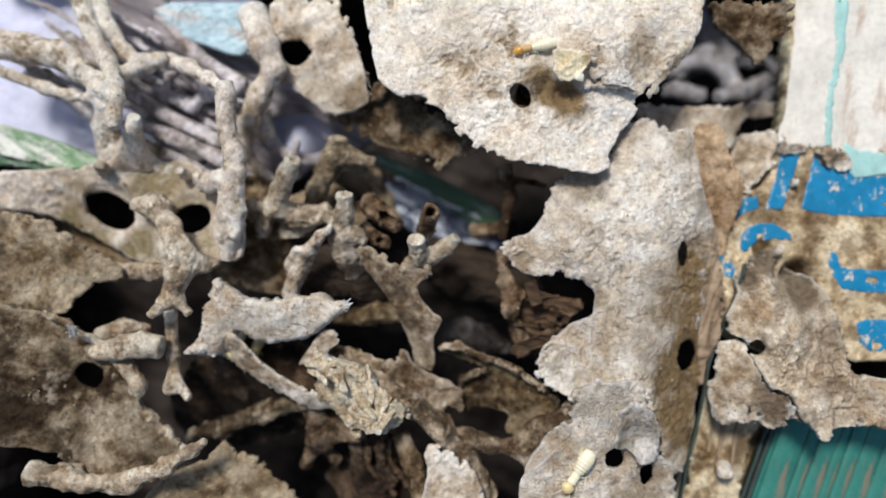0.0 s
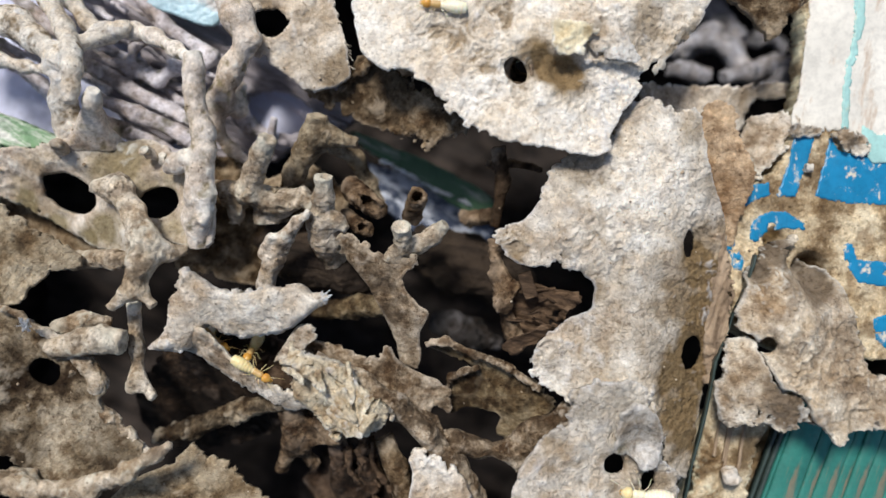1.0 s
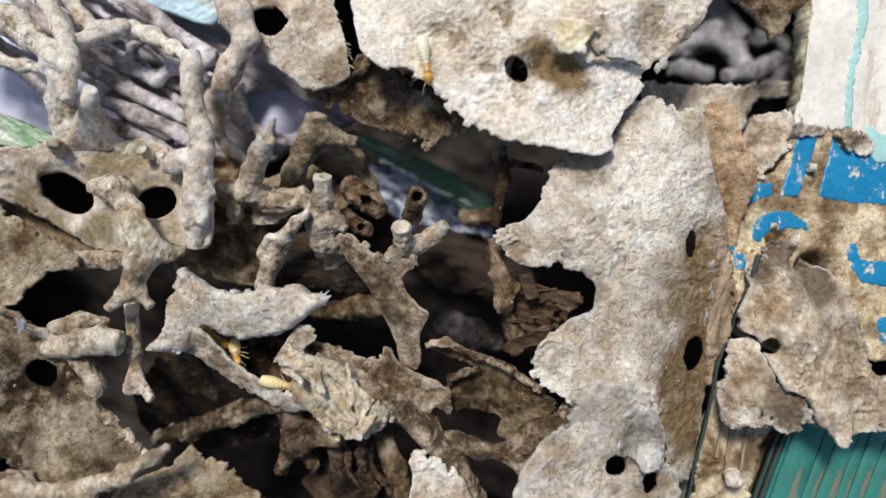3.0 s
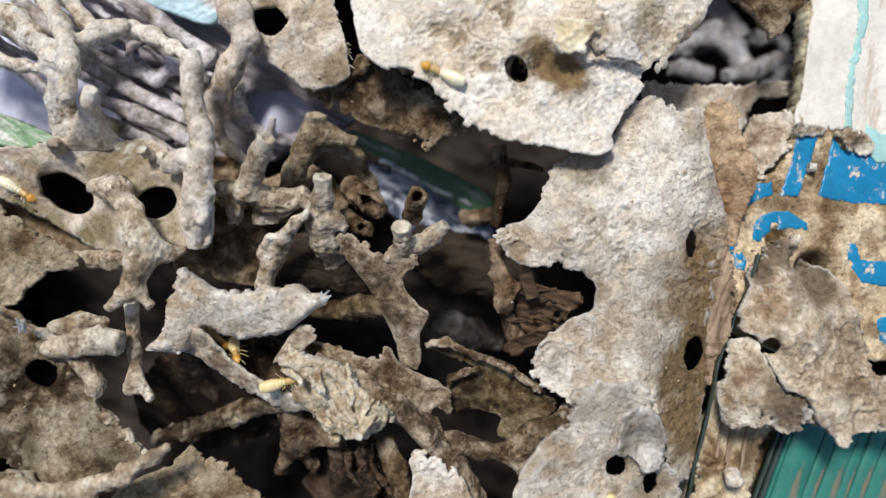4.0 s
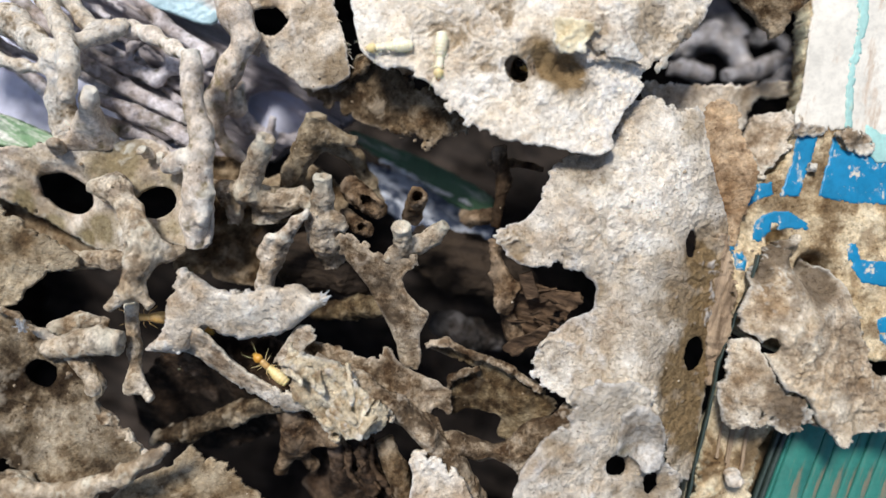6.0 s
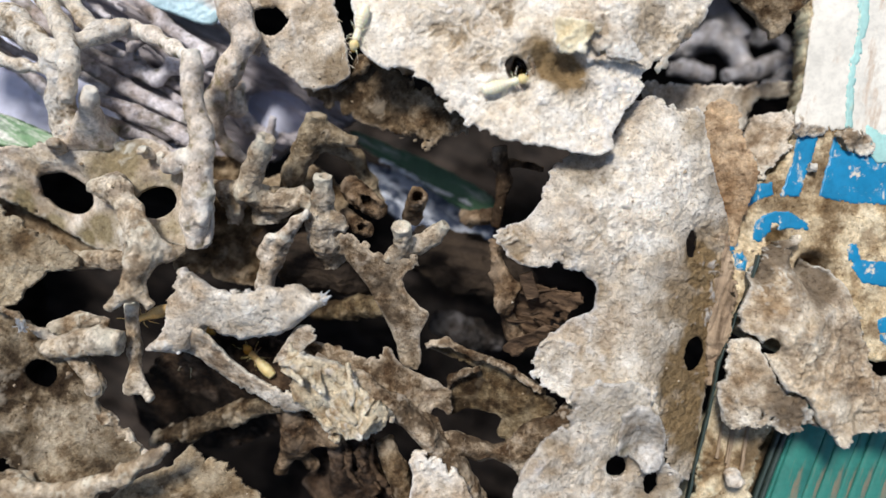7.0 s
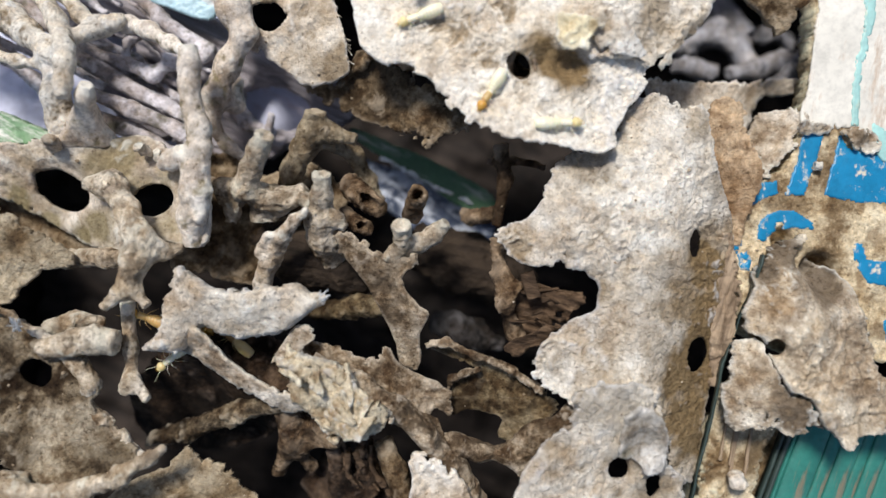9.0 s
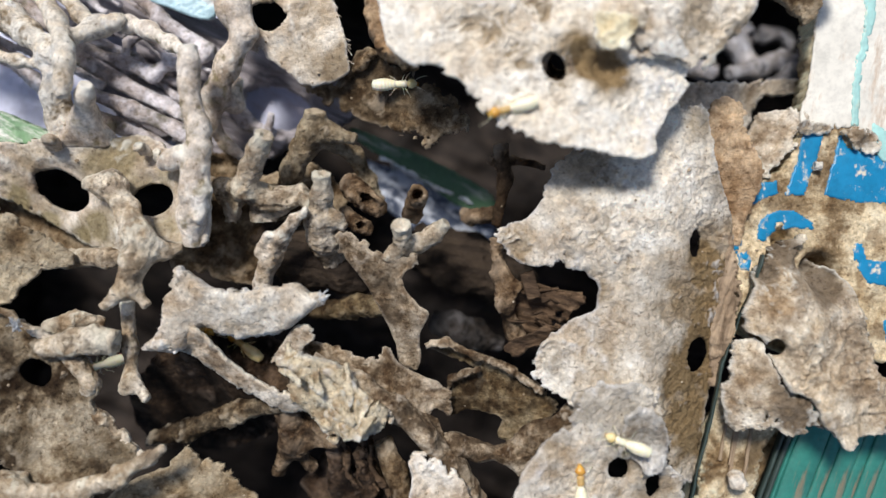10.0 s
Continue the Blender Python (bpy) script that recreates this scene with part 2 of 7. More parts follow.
def vnoise(p, seed=0):
    """Value noise, -1 to 1, at the rows of p."""
    i = np.floor(p).astype(np.int64)
    f = p - i
    f = f * f * (3 - 2 * f)
    out = 0
    for dx in (0, 1):
        for dy in (0, 1):
            for dz in (0, 1):
                w = (f[:, 0] if dx else 1 - f[:, 0]) * (f[:, 1] if dy else 1 - f[:, 1]) * (f[:, 2] if dz else 1 - f[:, 2])
                out = out + w * lattice(i[:, 0] + dx, i[:, 1] + dy, i[:, 2] + dz, seed)
    return out


def pellets(p, size, seed=0):
    """Rounded pellets pressed together: about 1 on each, falling to 0 in the seams."""
    q = p / size
    i = np.floor(q).astype(np.int64)
    f1 = np.full(len(p), 9.0)
    f2 = np.full(len(p), 9.0)
    tone = np.zeros(len(p))
    for dx in (-1, 0, 1):
        for dy in (-1, 0, 1):
            for dz in (-1, 0, 1):
                c = i + np.array((dx, dy, dz))
                jit = np.stack([0.5 + 0.42 * lattice(c[:, 0], c[:, 1], c[:, 2], seed + k) for k in range(3)], 1)
                d = np.sqrt(((q - c - jit) ** 2).sum(1))
                near = d < f1
                f2 = np.where(near, f1, np.minimum(f2, d))
                tone = np.where(near, lattice(c[:, 0], c[:, 1], c[:, 2], seed + 7), tone)
                f1 = np.where(near, d, f1)
    return np.clip((f2 - f1) * 2.2, 0, 1) ** 0.6 + 0.5 * tone


def fbm(p, size, octaves=3, seed=0):
    out, amp = 0, 1.0
    for k in range(octaves):
        out = out + amp * vnoise(p / size + 17.3 * k, seed + k)
        size *= 0.5
        amp *= 0.55
    return out


def mesh_data(name, verts, faces, mat, smooth=True, torn=None, stain_shade=None):
    """Verts in millimetres; the object's origin goes to the middle of its base."""
    verts = np.asarray(verts, float)
    lo, hi = verts.min(0), verts.max(0)
    base = np.array(((lo[0] + hi[0]) / 2, (lo[1] + hi[1]) / 2, lo[2]))
    me = bpy.data.meshes.new(name)
    faces = np.asarray(faces, np.int32)
    me.vertices.add(len(verts))
    me.vertices.foreach_set("co", ((verts - base) * MM).ravel())
    me.loops.add(faces.size)
    me.loops.foreach_set("vertex_index", faces.ravel())
    me.polygons.add(len(faces))
    me.polygons.foreach_set("loop_start", np.arange(len(faces), dtype=np.int32) * 4)
    me.materials.append(mat)
    if smooth:
        me.polygons.foreach_set("use_smooth", np.ones(len(me.polygons), bool))
    for key, values in (("torn", torn), ("stain_shade", stain_shade)):
        if values is not None:
            me.attributes.new(key, "FLOAT", "POINT").data.foreach_set("value", np.asarray(values, np.float32))
    me.update(calc_edges=True)
    return me, Vector(base * MM)


def part(name, made, parent=None, label=""):
    """Links a mesh from mesh_data as one object, on its own or under a thing."""
    me, base = made
    ob = new(name, me)
    ob.location = base
    if parent:
        ob.parent = parent
        at = parent.location + (parent.parent.location if parent.parent else Vector((0, 0, 0)))
        ob.location = base - at
    if label:
        tagged(ob, label)
    return ob


def holder(name, x, y, z):
    ob = new(name)
    ob.empty_display_size = 0.002
    ob.location = (x * MM, y * MM, z * MM)
    return ob


def outline_distance(px, py, pts):
    """Signed distance in plan to a closed outline, negative inside."""
    d = np.full(px.shape, 1e9)
    inside = np.zeros(px.shape, bool)
    n = len(pts)
    for i in range(n):
        ax, ay = pts[i][:2]
        bx, by = pts[(i + 1) % n][:2]
        ex, ey = bx - ax, by - ay
        t = np.clip(((px - ax) * ex + (py - ay) * ey) / (ex * ex + ey * ey + 1e-9), 0, 1)
        d = np.minimum(d, (px - ax - t * ex) ** 2 + (py - ay - t * ey) ** 2)
        if ay != by:
            c = (ay > py) != (by > py)
            inside ^= c & (px < (bx - ax) * (py - ay) / (by - ay) + ax)
    d = np.sqrt(d)
    return np.where(inside, -d, d)


def rounded(pts, times=2):
    """Cuts the corners of a closed outline."""
    for _ in range(times):
        out = []
        for a, b in zip(pts, pts[1:] + pts[:1]):
            out.append(tuple(p * 0.82 + q * 0.18 for p, q in zip(a, b)))
            out.append(tuple(p * 0.18 + q * 0.82 for p, q in zip(a, b)))
        pts = out
    return pts


def heights(pts, px, py):
    """A smooth surface through the control points."""
    c = np.array([p[:3] for p in pts], float)
    r = np.sqrt(((c[:, None, :2] - c[None, :, :2]) ** 2).sum(2) + 9.0)
    n = len(c)
    a = np.zeros((n + 3, n + 3))
    a[:n, :n] = r - np.eye(n) * 1.2
    a[:n, n], a[:n, n + 1:], = 1, c[:, :2]
    a[n, :n], a[n + 1:, :n] = 1, c[:, :2].T
    w = np.linalg.lstsq(a, np.r_[c[:, 2], 0, 0, 0], rcond=None)[0]
    z = w[n] + w[n + 1] * px + w[n + 2] * py
    for k in range(n):
        z = z + w[k] * np.sqrt((px - c[k, 0]) ** 2 + (py - c[k, 1]) ** 2 + 9.0)
    return z


def sheet(name, pts, mat, thick=0.7, holes=(), inner=(), rag=0.38, rough=0.24, swell=0.6, cell=0.17, seed=1, ridge=None, wear=None, cut=1, edge=0.15, dents=(), rag_size=1.6, flake=0.16, stains=(), on=None):
    """A sheet with thickness: pts its outline (x, y, z), holes (x, y, z, half-length, half-width, degrees), inner more
    points of its surface, rag the unevenness of its edge, ridge (degrees, width, height) its fibres, dents (x, y, z,
    radius, depth), stains (x, y, z, radius, strength), some of them painted shade;
    on: the points, seed and roughness of a board that it lies on."""
    shape = rounded([p[:3] for p in pts], cut)
    thick = thick * 0.6 if flake and thick < 1.7 else thick
    arr = np.array(shape)
    x = np.arange(arr[:, 0].min() - 1, arr[:, 0].max() + 1 + cell, cell)
    y = np.arange(arr[:, 1].min() - 1, arr[:, 1].max() + 1 + cell, cell)
    gx, gy = np.meshgrid(x, y, indexing="ij")
    px, py = gx.ravel(), gy.ravel()
    flat = np.c_[px, py, np.full(len(px), seed * 7.7)]
    amount = np.clip(0.75 + 1.3 * vnoise(flat / 4.5, seed + 5), 0.12, 1.9)
    wob = amount * (0.9 * vnoise(flat / (rag_size * 2.2), seed) + 0.9 * np.abs(vnoise(flat / rag_size, seed + 2)) + 0.9 * vnoise(flat / (rag_size * 0.42), seed + 9) + 0.9 * np.abs(vnoise(flat / (rag_size * 0.22), seed + 12))) * 1.4 - 0.5
    wob = np.maximum(wob, -0.7)

    def field(fx, fy, wobble):
        s = outline_distance(fx, fy, shape) + rag * wobble
        rims.append(s)
        for h in holes:
            ca, sa = math.cos(radians(h[5])), math.sin(radians(h[5]))
            u, v = (fx - h[0]) * ca + (fy - h[1]) * sa, -(fx - h[0]) * sa + (fy - h[1]) * ca
            q = np.sqrt((u / h[3]) ** 2 + (v / h[4]) ** 2)
            s = np.maximum(s, (1 - q) * min(h[3], h[4]) + rag * 0.35 * wobble)
        return s

    rims = []
    sd = field(px, py, wob)
    if wear:
        size, level = wear
        sd = np.maximum(sd, (fbm(flat, size, 4, seed + 30) - level) * size * 0.8)
    sd2 = sd.reshape(gx.shape)
    gradx, grady = np.gradient(sd2, cell)
    norm = gradx ** 2 + grady ** 2 + 1e-6
    keep = sd2 < cell * 0.5
    quad = keep[:-1, :-1] & keep[1:, :-1] & keep[1:, 1:] & keep[:-1, 1:]
    used = np.zeros_like(keep)
    for a in (slice(None, -1), slice(1, None)):
        for b in (slice(None, -1), slice(1, None)):
            used[a, b] |= quad
    whole = np.zeros_like(keep)
    whole[1:-1, 1:-1] = quad[:-1, :-1] & quad[1:, :-1] & quad[1:, 1:] & quad[:-1, 1:]
    border = used & ~whole
    step = np.where(border, np.clip(sd2 / norm, -1.7 * cell, 0.9 * cell), 0)
    qx, qy = gx - step * gradx, gy - step * grady
    lift = 0
    if on:
        pts, seed, rough, swell, lift = on
    z = heights(list(pts) + list(inner), qx.ravel(), qy.ravel()) + lift
    flat = np.c_[qx.ravel(), qy.ravel(), np.full(len(px), seed * 3.1)]
    patch = np.clip(0.55 + 0.9 * fbm(flat, 6.0, 2, seed + 55), 0.1, 1.6)
    smooth_z = z
    z = z + swell * fbm(flat, 9.0, 3, seed + 50) + rough * patch * fbm(flat, 1.5, 3, seed + 60) - rough * 1.3 * np.abs(fbm(flat, 4.0, 2, seed + 65))
    if flake:
        on_top = used.ravel()
        z[on_top] += flake * 0.4 * patch[on_top] * (pellets(flat[on_top] + 0.5 * fbm(flat[on_top], 1.1, 2, seed + 44)[:, None], 0.9, seed + 40) - 0.6)
        for size, k in ((4.5, 3.0), (1.8, 2.5)):
            t = fbm(flat, size, 3, seed + 90) * k
            r = t - np.floor(t)
            z = z + flake * (size / 4.5) ** 0.5 * (np.floor(t) + np.clip((r - 0.7) / 0.3, 0, 1) - t * 0.7) * patch
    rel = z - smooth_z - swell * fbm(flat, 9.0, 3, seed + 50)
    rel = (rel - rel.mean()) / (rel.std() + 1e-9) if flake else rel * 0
    if ridge:
        ang, wide, high = ridge
        ca, sa = math.cos(radians(ang)), math.sin(radians(ang))
        along = np.c_[(qx * ca + qy * sa).ravel() / (wide * 14), (-qx * sa + qy * ca).ravel() / wide, np.full(len(px), 0.5)]
        z = z + high * (fbm(along, 1.0, 3, seed + 70) - 0.3)
    for d in dents:
        q = ((qx - d[0]) ** 2 + (qy - d[1]) ** 2).ravel() / d[3] ** 2
        z = z - d[4] * np.exp(-q * q * 0.8)
    for h in holes:
        q = np.sqrt((qx - h[0]) ** 2 + (qy - h[1]) ** 2).ravel() - (h[3] + h[4]) / 2
        z = z - 0.5 * thick * np.exp(-np.maximum(q, 0) ** 2 / 0.6)
    inset = np.clip(-sd / max(edge, 1e-3), 0, 1)
    fall = 1 - np.sqrt(np.clip(1 - (1 - inset) ** 2, 0, 1))
    top = z - 0.45 * thick * fall
    bot = z - thick * (1 - 0.35 * fall)
    idx = -np.ones(used.size, int)
    ids = np.flatnonzero(used.ravel())
    idx[ids] = np.arange(len(ids))
    idx2 = idx.reshape(used.shape)
    nv = len(ids)
    vt = np.c_[qx.ravel()[ids], qy.ravel()[ids], top[ids]]
    vb = np.c_[qx.ravel()[ids], qy.ravel()[ids], bot[ids]]
    i, j = np.nonzero(quad)
    f = np.c_[idx2[i, j], idx2[i + 1, j], idx2[i + 1, j + 1], idx2[i, j + 1]]
    edges = np.concatenate([f[:, [0, 1]], f[:, [1, 2]], f[:, [2, 3]], f[:, [3, 0]]])
    key = edges[:, 0].astype(np.int64) * nv + edges[:, 1]
    back = edges[:, 1].astype(np.int64) * nv + edges[:, 0]
    rim = edges[~np.isin(key, back)]
    side = np.c_[rim[:, 1], rim[:, 0], rim[:, 0] + nv, rim[:, 1] + nv]
    faces = np.concatenate([f, f[:, ::-1] + nv, side])
    # Hollows of the relief are darkened in colour, as if shaded.
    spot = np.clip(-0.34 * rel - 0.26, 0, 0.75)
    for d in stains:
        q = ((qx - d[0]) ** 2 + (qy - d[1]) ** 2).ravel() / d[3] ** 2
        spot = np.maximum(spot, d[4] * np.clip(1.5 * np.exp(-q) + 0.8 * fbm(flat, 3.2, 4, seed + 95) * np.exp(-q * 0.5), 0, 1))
    near = np.exp(-np.clip(-rims[0], 0, 9) / 0.22) * np.clip(0.75 + 0.7 * fbm(flat, 2.5, 2, seed + 80), 0, 1)
    # Raised relief is tinted paler too, besides the torn rim.
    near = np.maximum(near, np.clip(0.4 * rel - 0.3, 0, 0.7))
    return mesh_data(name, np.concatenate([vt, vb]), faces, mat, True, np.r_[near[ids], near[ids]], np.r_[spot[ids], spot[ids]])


def skin(name, field, lo, hi, cell, mat, rough=0.12, seed=3, size=1.1, tips=()):
    """Meshes the zero surface of a field given on a grid (surface nets), then roughens it."""
    nx, ny, nz = field.shape
    neg = field < 0
    acc = np.zeros((nx - 1, ny - 1, nz - 1, 3))
    cnt = np.zeros((nx - 1, ny - 1, nz - 1))
    quads = []
    cid = np.arange((nx - 1) * (ny - 1) * (nz - 1)).reshape(nx - 1, ny - 1, nz - 1)
    for ax in range(3):
        a = [slice(None)] * 3
        b = [slice(None)] * 3
        a[ax], b[ax] = slice(None, -1), slice(1, None)
        fa, fb = field[tuple(a)], field[tuple(b)]
        cross = neg[tuple(a)] != neg[tuple(b)]
        e = np.argwhere(cross)
        if not len(e):
            continue
        va, vb = fa[cross], fb[cross]
        pos = e.astype(float)
        pos[:, ax] += va / (va - vb)
        o1, o2 = [k for k in range(3) if k != ax]
        ring = []
        for s1, s2 in ((0, 0), (1, 0), (1, 1), (0, 1)):
            c = e.copy()
            c[:, o1] -= s1
            c[:, o2] -= s2
            ring.append(c)
        ok = np.ones(len(e), bool)
        for c in ring:
            ok &= (c >= 0).all(1) & (c < np.array(cid.shape)).all(1)
        for c in ring:
            c = c[ok]
            np.add.at(acc, (c[:, 0], c[:, 1], c[:, 2]), pos[ok])
            np.add.at(cnt, (c[:, 0], c[:, 1], c[:, 2]), 1)
        q = np.stack([cid[tuple(c[ok].T)] for c in ring], 1)
        flip = va[ok] < 0
        if ax == 1:
            flip = ~flip
        q[~flip] = q[~flip][:, ::-1]
        quads.append(q)
    faces = np.concatenate(quads)
    ids, inv = np.unique(faces.ravel(), return_inverse=True)
    faces = inv.reshape(-1, 4)
    v = (acc.reshape(-1, 3)[ids] / cnt.reshape(-1)[ids][:, None]) * cell + lo
    n = np.zeros_like(v)
    fn = np.cross(v[faces[:, 2]] - v[faces[:, 0]], v[faces[:, 3]] - v[faces[:, 1]])
    for k in range(4):
        np.add.at(n, faces[:, k], fn)
    n /= np.linalg.norm(n, axis=1)[:, None] + 1e-9
    torn = np.zeros(len(v))
    for t in tips:
        torn = np.maximum(torn, np.exp(-(np.maximum(np.linalg.norm(v - t[:3], axis=1) - t[3] * 0.75, 0) / (0.5 + t[3] * 0.7)) ** 2))
    torn *= np.clip(0.5 + 0.6 * fbm(v, 1.2, 2, seed + 8), 0, 0.85)
    crease = 0.5 - np.abs(fbm(v, size * 2.6, 2, seed + 5))
    patch = np.clip(0.6 + 0.9 * vnoise(v / 5.0, seed + 7), 0.15, 1.5)
    rel = rough * patch * fbm(v, size, 4, seed) + rough * 1.0 * crease + rough * 0.3 * patch * (pellets(v, size * 0.95, seed + 11) - 0.6)
    rel += rough * 0.6 * (0.3 - np.abs(fbm(v, size * 0.55, 2, seed + 21))) + rough * 0.3 * vnoise(v / (size * 0.28), seed + 23)
    step = fbm(v, size * 1.7, 3, seed + 31) * 2.4
    rel += rough * 0.45 * patch * (np.floor(step) + np.clip((step - np.floor(step) - 0.75) / 0.25, 0, 1) - step)
    # Relief goes into the colour as well: pale crests, shaded hollows.
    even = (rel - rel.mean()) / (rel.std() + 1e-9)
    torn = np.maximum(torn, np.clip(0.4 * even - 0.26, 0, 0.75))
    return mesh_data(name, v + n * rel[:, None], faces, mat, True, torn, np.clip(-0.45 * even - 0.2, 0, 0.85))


def limb(name, chains, mat, cell=0.3, join=0.5, bores=(), webs=(), rough=0.2, seed=3, size=1.2, bend=0.3):
    """A branched body of tapering limbs (x, y, z, radius), with webs (three points and a thickness) between them and bores through it."""
    rough *= 1.15
    slim, join = (1.0, join) if bores else (0.84, join * 1.35)
    chains = [[(*p[:3], p[3] * slim) for p in c] for c in chains]
    segs = []
    for c in chains:
        for k, (p, q) in enumerate(zip(c, c[1:])):
            segs.append((np.array(p, float), np.array(q, float), k == 0, k == len(c) - 2))
    allp = np.array([s for ab in segs for s in ab[:2]])
    m = 1.2 + rough * 2
    lo = (allp[:, :3] - allp[:, 3:]).min(0) - m
    hi = (allp[:, :3] + allp[:, 3:]).max(0) + m
    cell = cell * 0.72
    n = np.ceil((hi - lo) / cell).astype(int) + 1
    field = np.full(tuple(n), 4.0)
    ax = [lo[k] + np.arange(n[k]) * cell for k in range(3)]

    def put(a3, r3, dist):
        s = tuple(slice(max(0, int((a3[k] - r3 - lo[k]) / cell)), int((a3[k + 3] + r3 - lo[k]) / cell) + 2) for k in range(3))
        gx, gy, gz = np.meshgrid(ax[0][s[0]], ax[1][s[1]], ax[2][s[2]], indexing="ij")
        p = np.c_[gx.ravel(), gy.ravel(), gz.ravel()]
        wx = (bend * (vnoise(p / 3.1, seed) + 0.25 * vnoise(p / 1.2, seed + 1))).reshape(gx.shape)
        wy = (bend * (vnoise(p / 3.1, seed + 2) + 0.25 * vnoise(p / 1.2, seed + 3))).reshape(gx.shape)
        return s, dist(gx + wx, gy + wy, gz + 0.5 * (wx - wy))

    for a, b, first, last in segs:
        r = max(a[3], b[3]) + join + 0.6
        box = np.r_[np.minimum(a[:3], b[:3]), np.maximum(a[:3], b[:3])]

        def dist(gx, gy, gz, a=a, b=b, first=first, last=last):
            e = b[:3] - a[:3]
            run = math.sqrt(e @ e) + 1e-9
            u = ((gx - a[0]) * e[0] + (gy - a[1]) * e[1] + (gz - a[2]) * e[2]) / run
            t = np.clip(u / run, 0, 1)
            d = np.sqrt((gx - a[0] - t * e[0]) ** 2 + (gy - a[1] - t * e[1]) ** 2 + (gz - a[2] - t * e[2]) ** 2)
            d = d - (a[3] + t * (b[3] - a[3]))
            if first:
                d = np.maximum(d, -u - 0.15 * a[3])
                w = np.sqrt((gx - a[0] + e[0] / run * 0.62 * a[3]) ** 2 + (gy - a[1] + e[1] / run * 0.62 * a[3]) ** 2 + (gz - a[2] + e[2] / run * 0.62 * a[3]) ** 2)
                d = np.maximum(d, 0.72 * a[3] - w)
            if last:
                d = np.maximum(d, u - run - 0.3 * b[3])
            return d
        s, d = put(box, r, dist)
        f = field[s]
        h = np.clip(0.5 + 0.5 * (f - d) / join, 0, 1)
        field[s] = f * (1 - h) + d * h - join * h * (1 - h)
    for w in webs:
        a, b, c = (np.array(q[:3], float) for q in w[:3])
        box = np.r_[np.minimum(np.minimum(a, b), c), np.maximum(np.maximum(a, b), c)]
        nrm = np.cross(b - a, c - a)
        nrm /= np.linalg.norm(nrm) + 1e-9

        def dist(gx, gy, gz, a=a, b=b, c=c, nrm=nrm, t=w[3]):
            p = np.stack([gx, gy, gz], -1)
            d = np.abs((p - a) @ nrm) - t / 2
            for u, v in ((a, b), (b, c), (c, a)):
                out = np.cross(v - u, nrm)
                out /= np.linalg.norm(out) + 1e-9
                d = np.maximum(d, (p - u) @ out)
            return d
        s, d = put(box, join + 0.8, dist)
        f = field[s]
        h = np.clip(0.5 + 0.5 * (f - d) / join, 0, 1)
        field[s] = f * (1 - h) + d * h - join * h * (1 - h)
    for p, q in bores:
        a, b = np.array(p, float), np.array(q, float)
        box = np.r_[np.minimum(a[:3], b[:3]), np.maximum(a[:3], b[:3])]

        def dist(gx, gy, gz, a=a, b=b):
            e = b[:3] - a[:3]
            t = np.clip(((gx - a[0]) * e[0] + (gy - a[1]) * e[1] + (gz - a[2]) * e[2]) / (e @ e + 1e-9), 0, 1)
            d = np.sqrt((gx - a[0] - t * e[0]) ** 2 + (gy - a[1] - t * e[1]) ** 2 + (gz - a[2] - t * e[2]) ** 2)
            return d - (a[3] + t * (b[3] - a[3]))
        s, d = put(box, max(a[3], b[3]) + 0.6, dist)
        field[s] = np.maximum(field[s], -d)
    return skin(name, field, lo, hi, cell, mat, rough, seed, size, [c[0] for c in chains])


def bar(name, run, wide, thick, mat, seed=1, jitter=0.03, step=0.5):
    """A narrow strip with chamfered edges along a line of points."""
    pts = []
    for a, b in zip(run, run[1:]):
        a, b = np.array(a[:3], float), np.array(b[:3], float)
        k = max(1, int(np.linalg.norm(b - a) / step))
        pts += [a + (b - a) * i / k for i in range(k)]
    pts.append(np.array(run[-1][:3], float))
    pts = np.array(pts)
    way = np.gradient(pts, axis=0)
    side = np.c_[way[:, 1], -way[:, 0], np.zeros(len(pts))]
    side /= np.linalg.norm(side, axis=1)[:, None]
    c = min(0.12, wide * 0.25)
    prof = [(-wide / 2, -thick), (-wide / 2, -c), (-wide / 2 + c, 0), (wide / 2 - c, 0), (wide / 2, -c), (wide / 2, -thick)]
    rings = [pts + side * u + np.array((0, 0, v)) for u, v in prof]
    rings = [r + side * (jitter * fbm(r + 3.1 * i, 1.2, 3, seed))[:, None] + np.array((0, 0, 1)) * (jitter * fbm(r, 1.6, 3, seed + 4))[:, None] for i, r in enumerate(rings)]
    v = np.concatenate(rings)
    n, f = len(pts), []
    for i in range(6):
        j = (i + 1) % 6
        f += [(i * n + k, i * n + k + 1, j * n + k + 1, j * n + k) for k in range(n - 1)]
    return mesh_data(name, v, f, mat, False)


# ---- the ground and the board under the nest ----
def slab(name, x0, y0, x1, y1, z0, z1, mat):
    v = [(x, y, z) for z in (z0, z1) for x, y in ((x0, y0), (x1, y0), (x1, y1), (x0, y1))]
    f = [(3, 2, 1, 0), (4, 5, 6, 7), (0, 1, 5, 4), (1, 2, 6, 5), (2, 3, 7, 6), (3, 0, 4, 7)]
    return mesh_data(name, v, f, mat, False)


FLOOR = carton("grey_concrete", (0.34, 0.33, 0.31), (0.28, 0.27, 0.25), (0.2, 0.19, 0.18), 20, 0.3)
ground = part("ground", slab("ground", -170, -120, 170, 120, -70, -62, FLOOR))
tagged(ground, "grey concrete floor under the rotten boards", "ground", kind="structure")

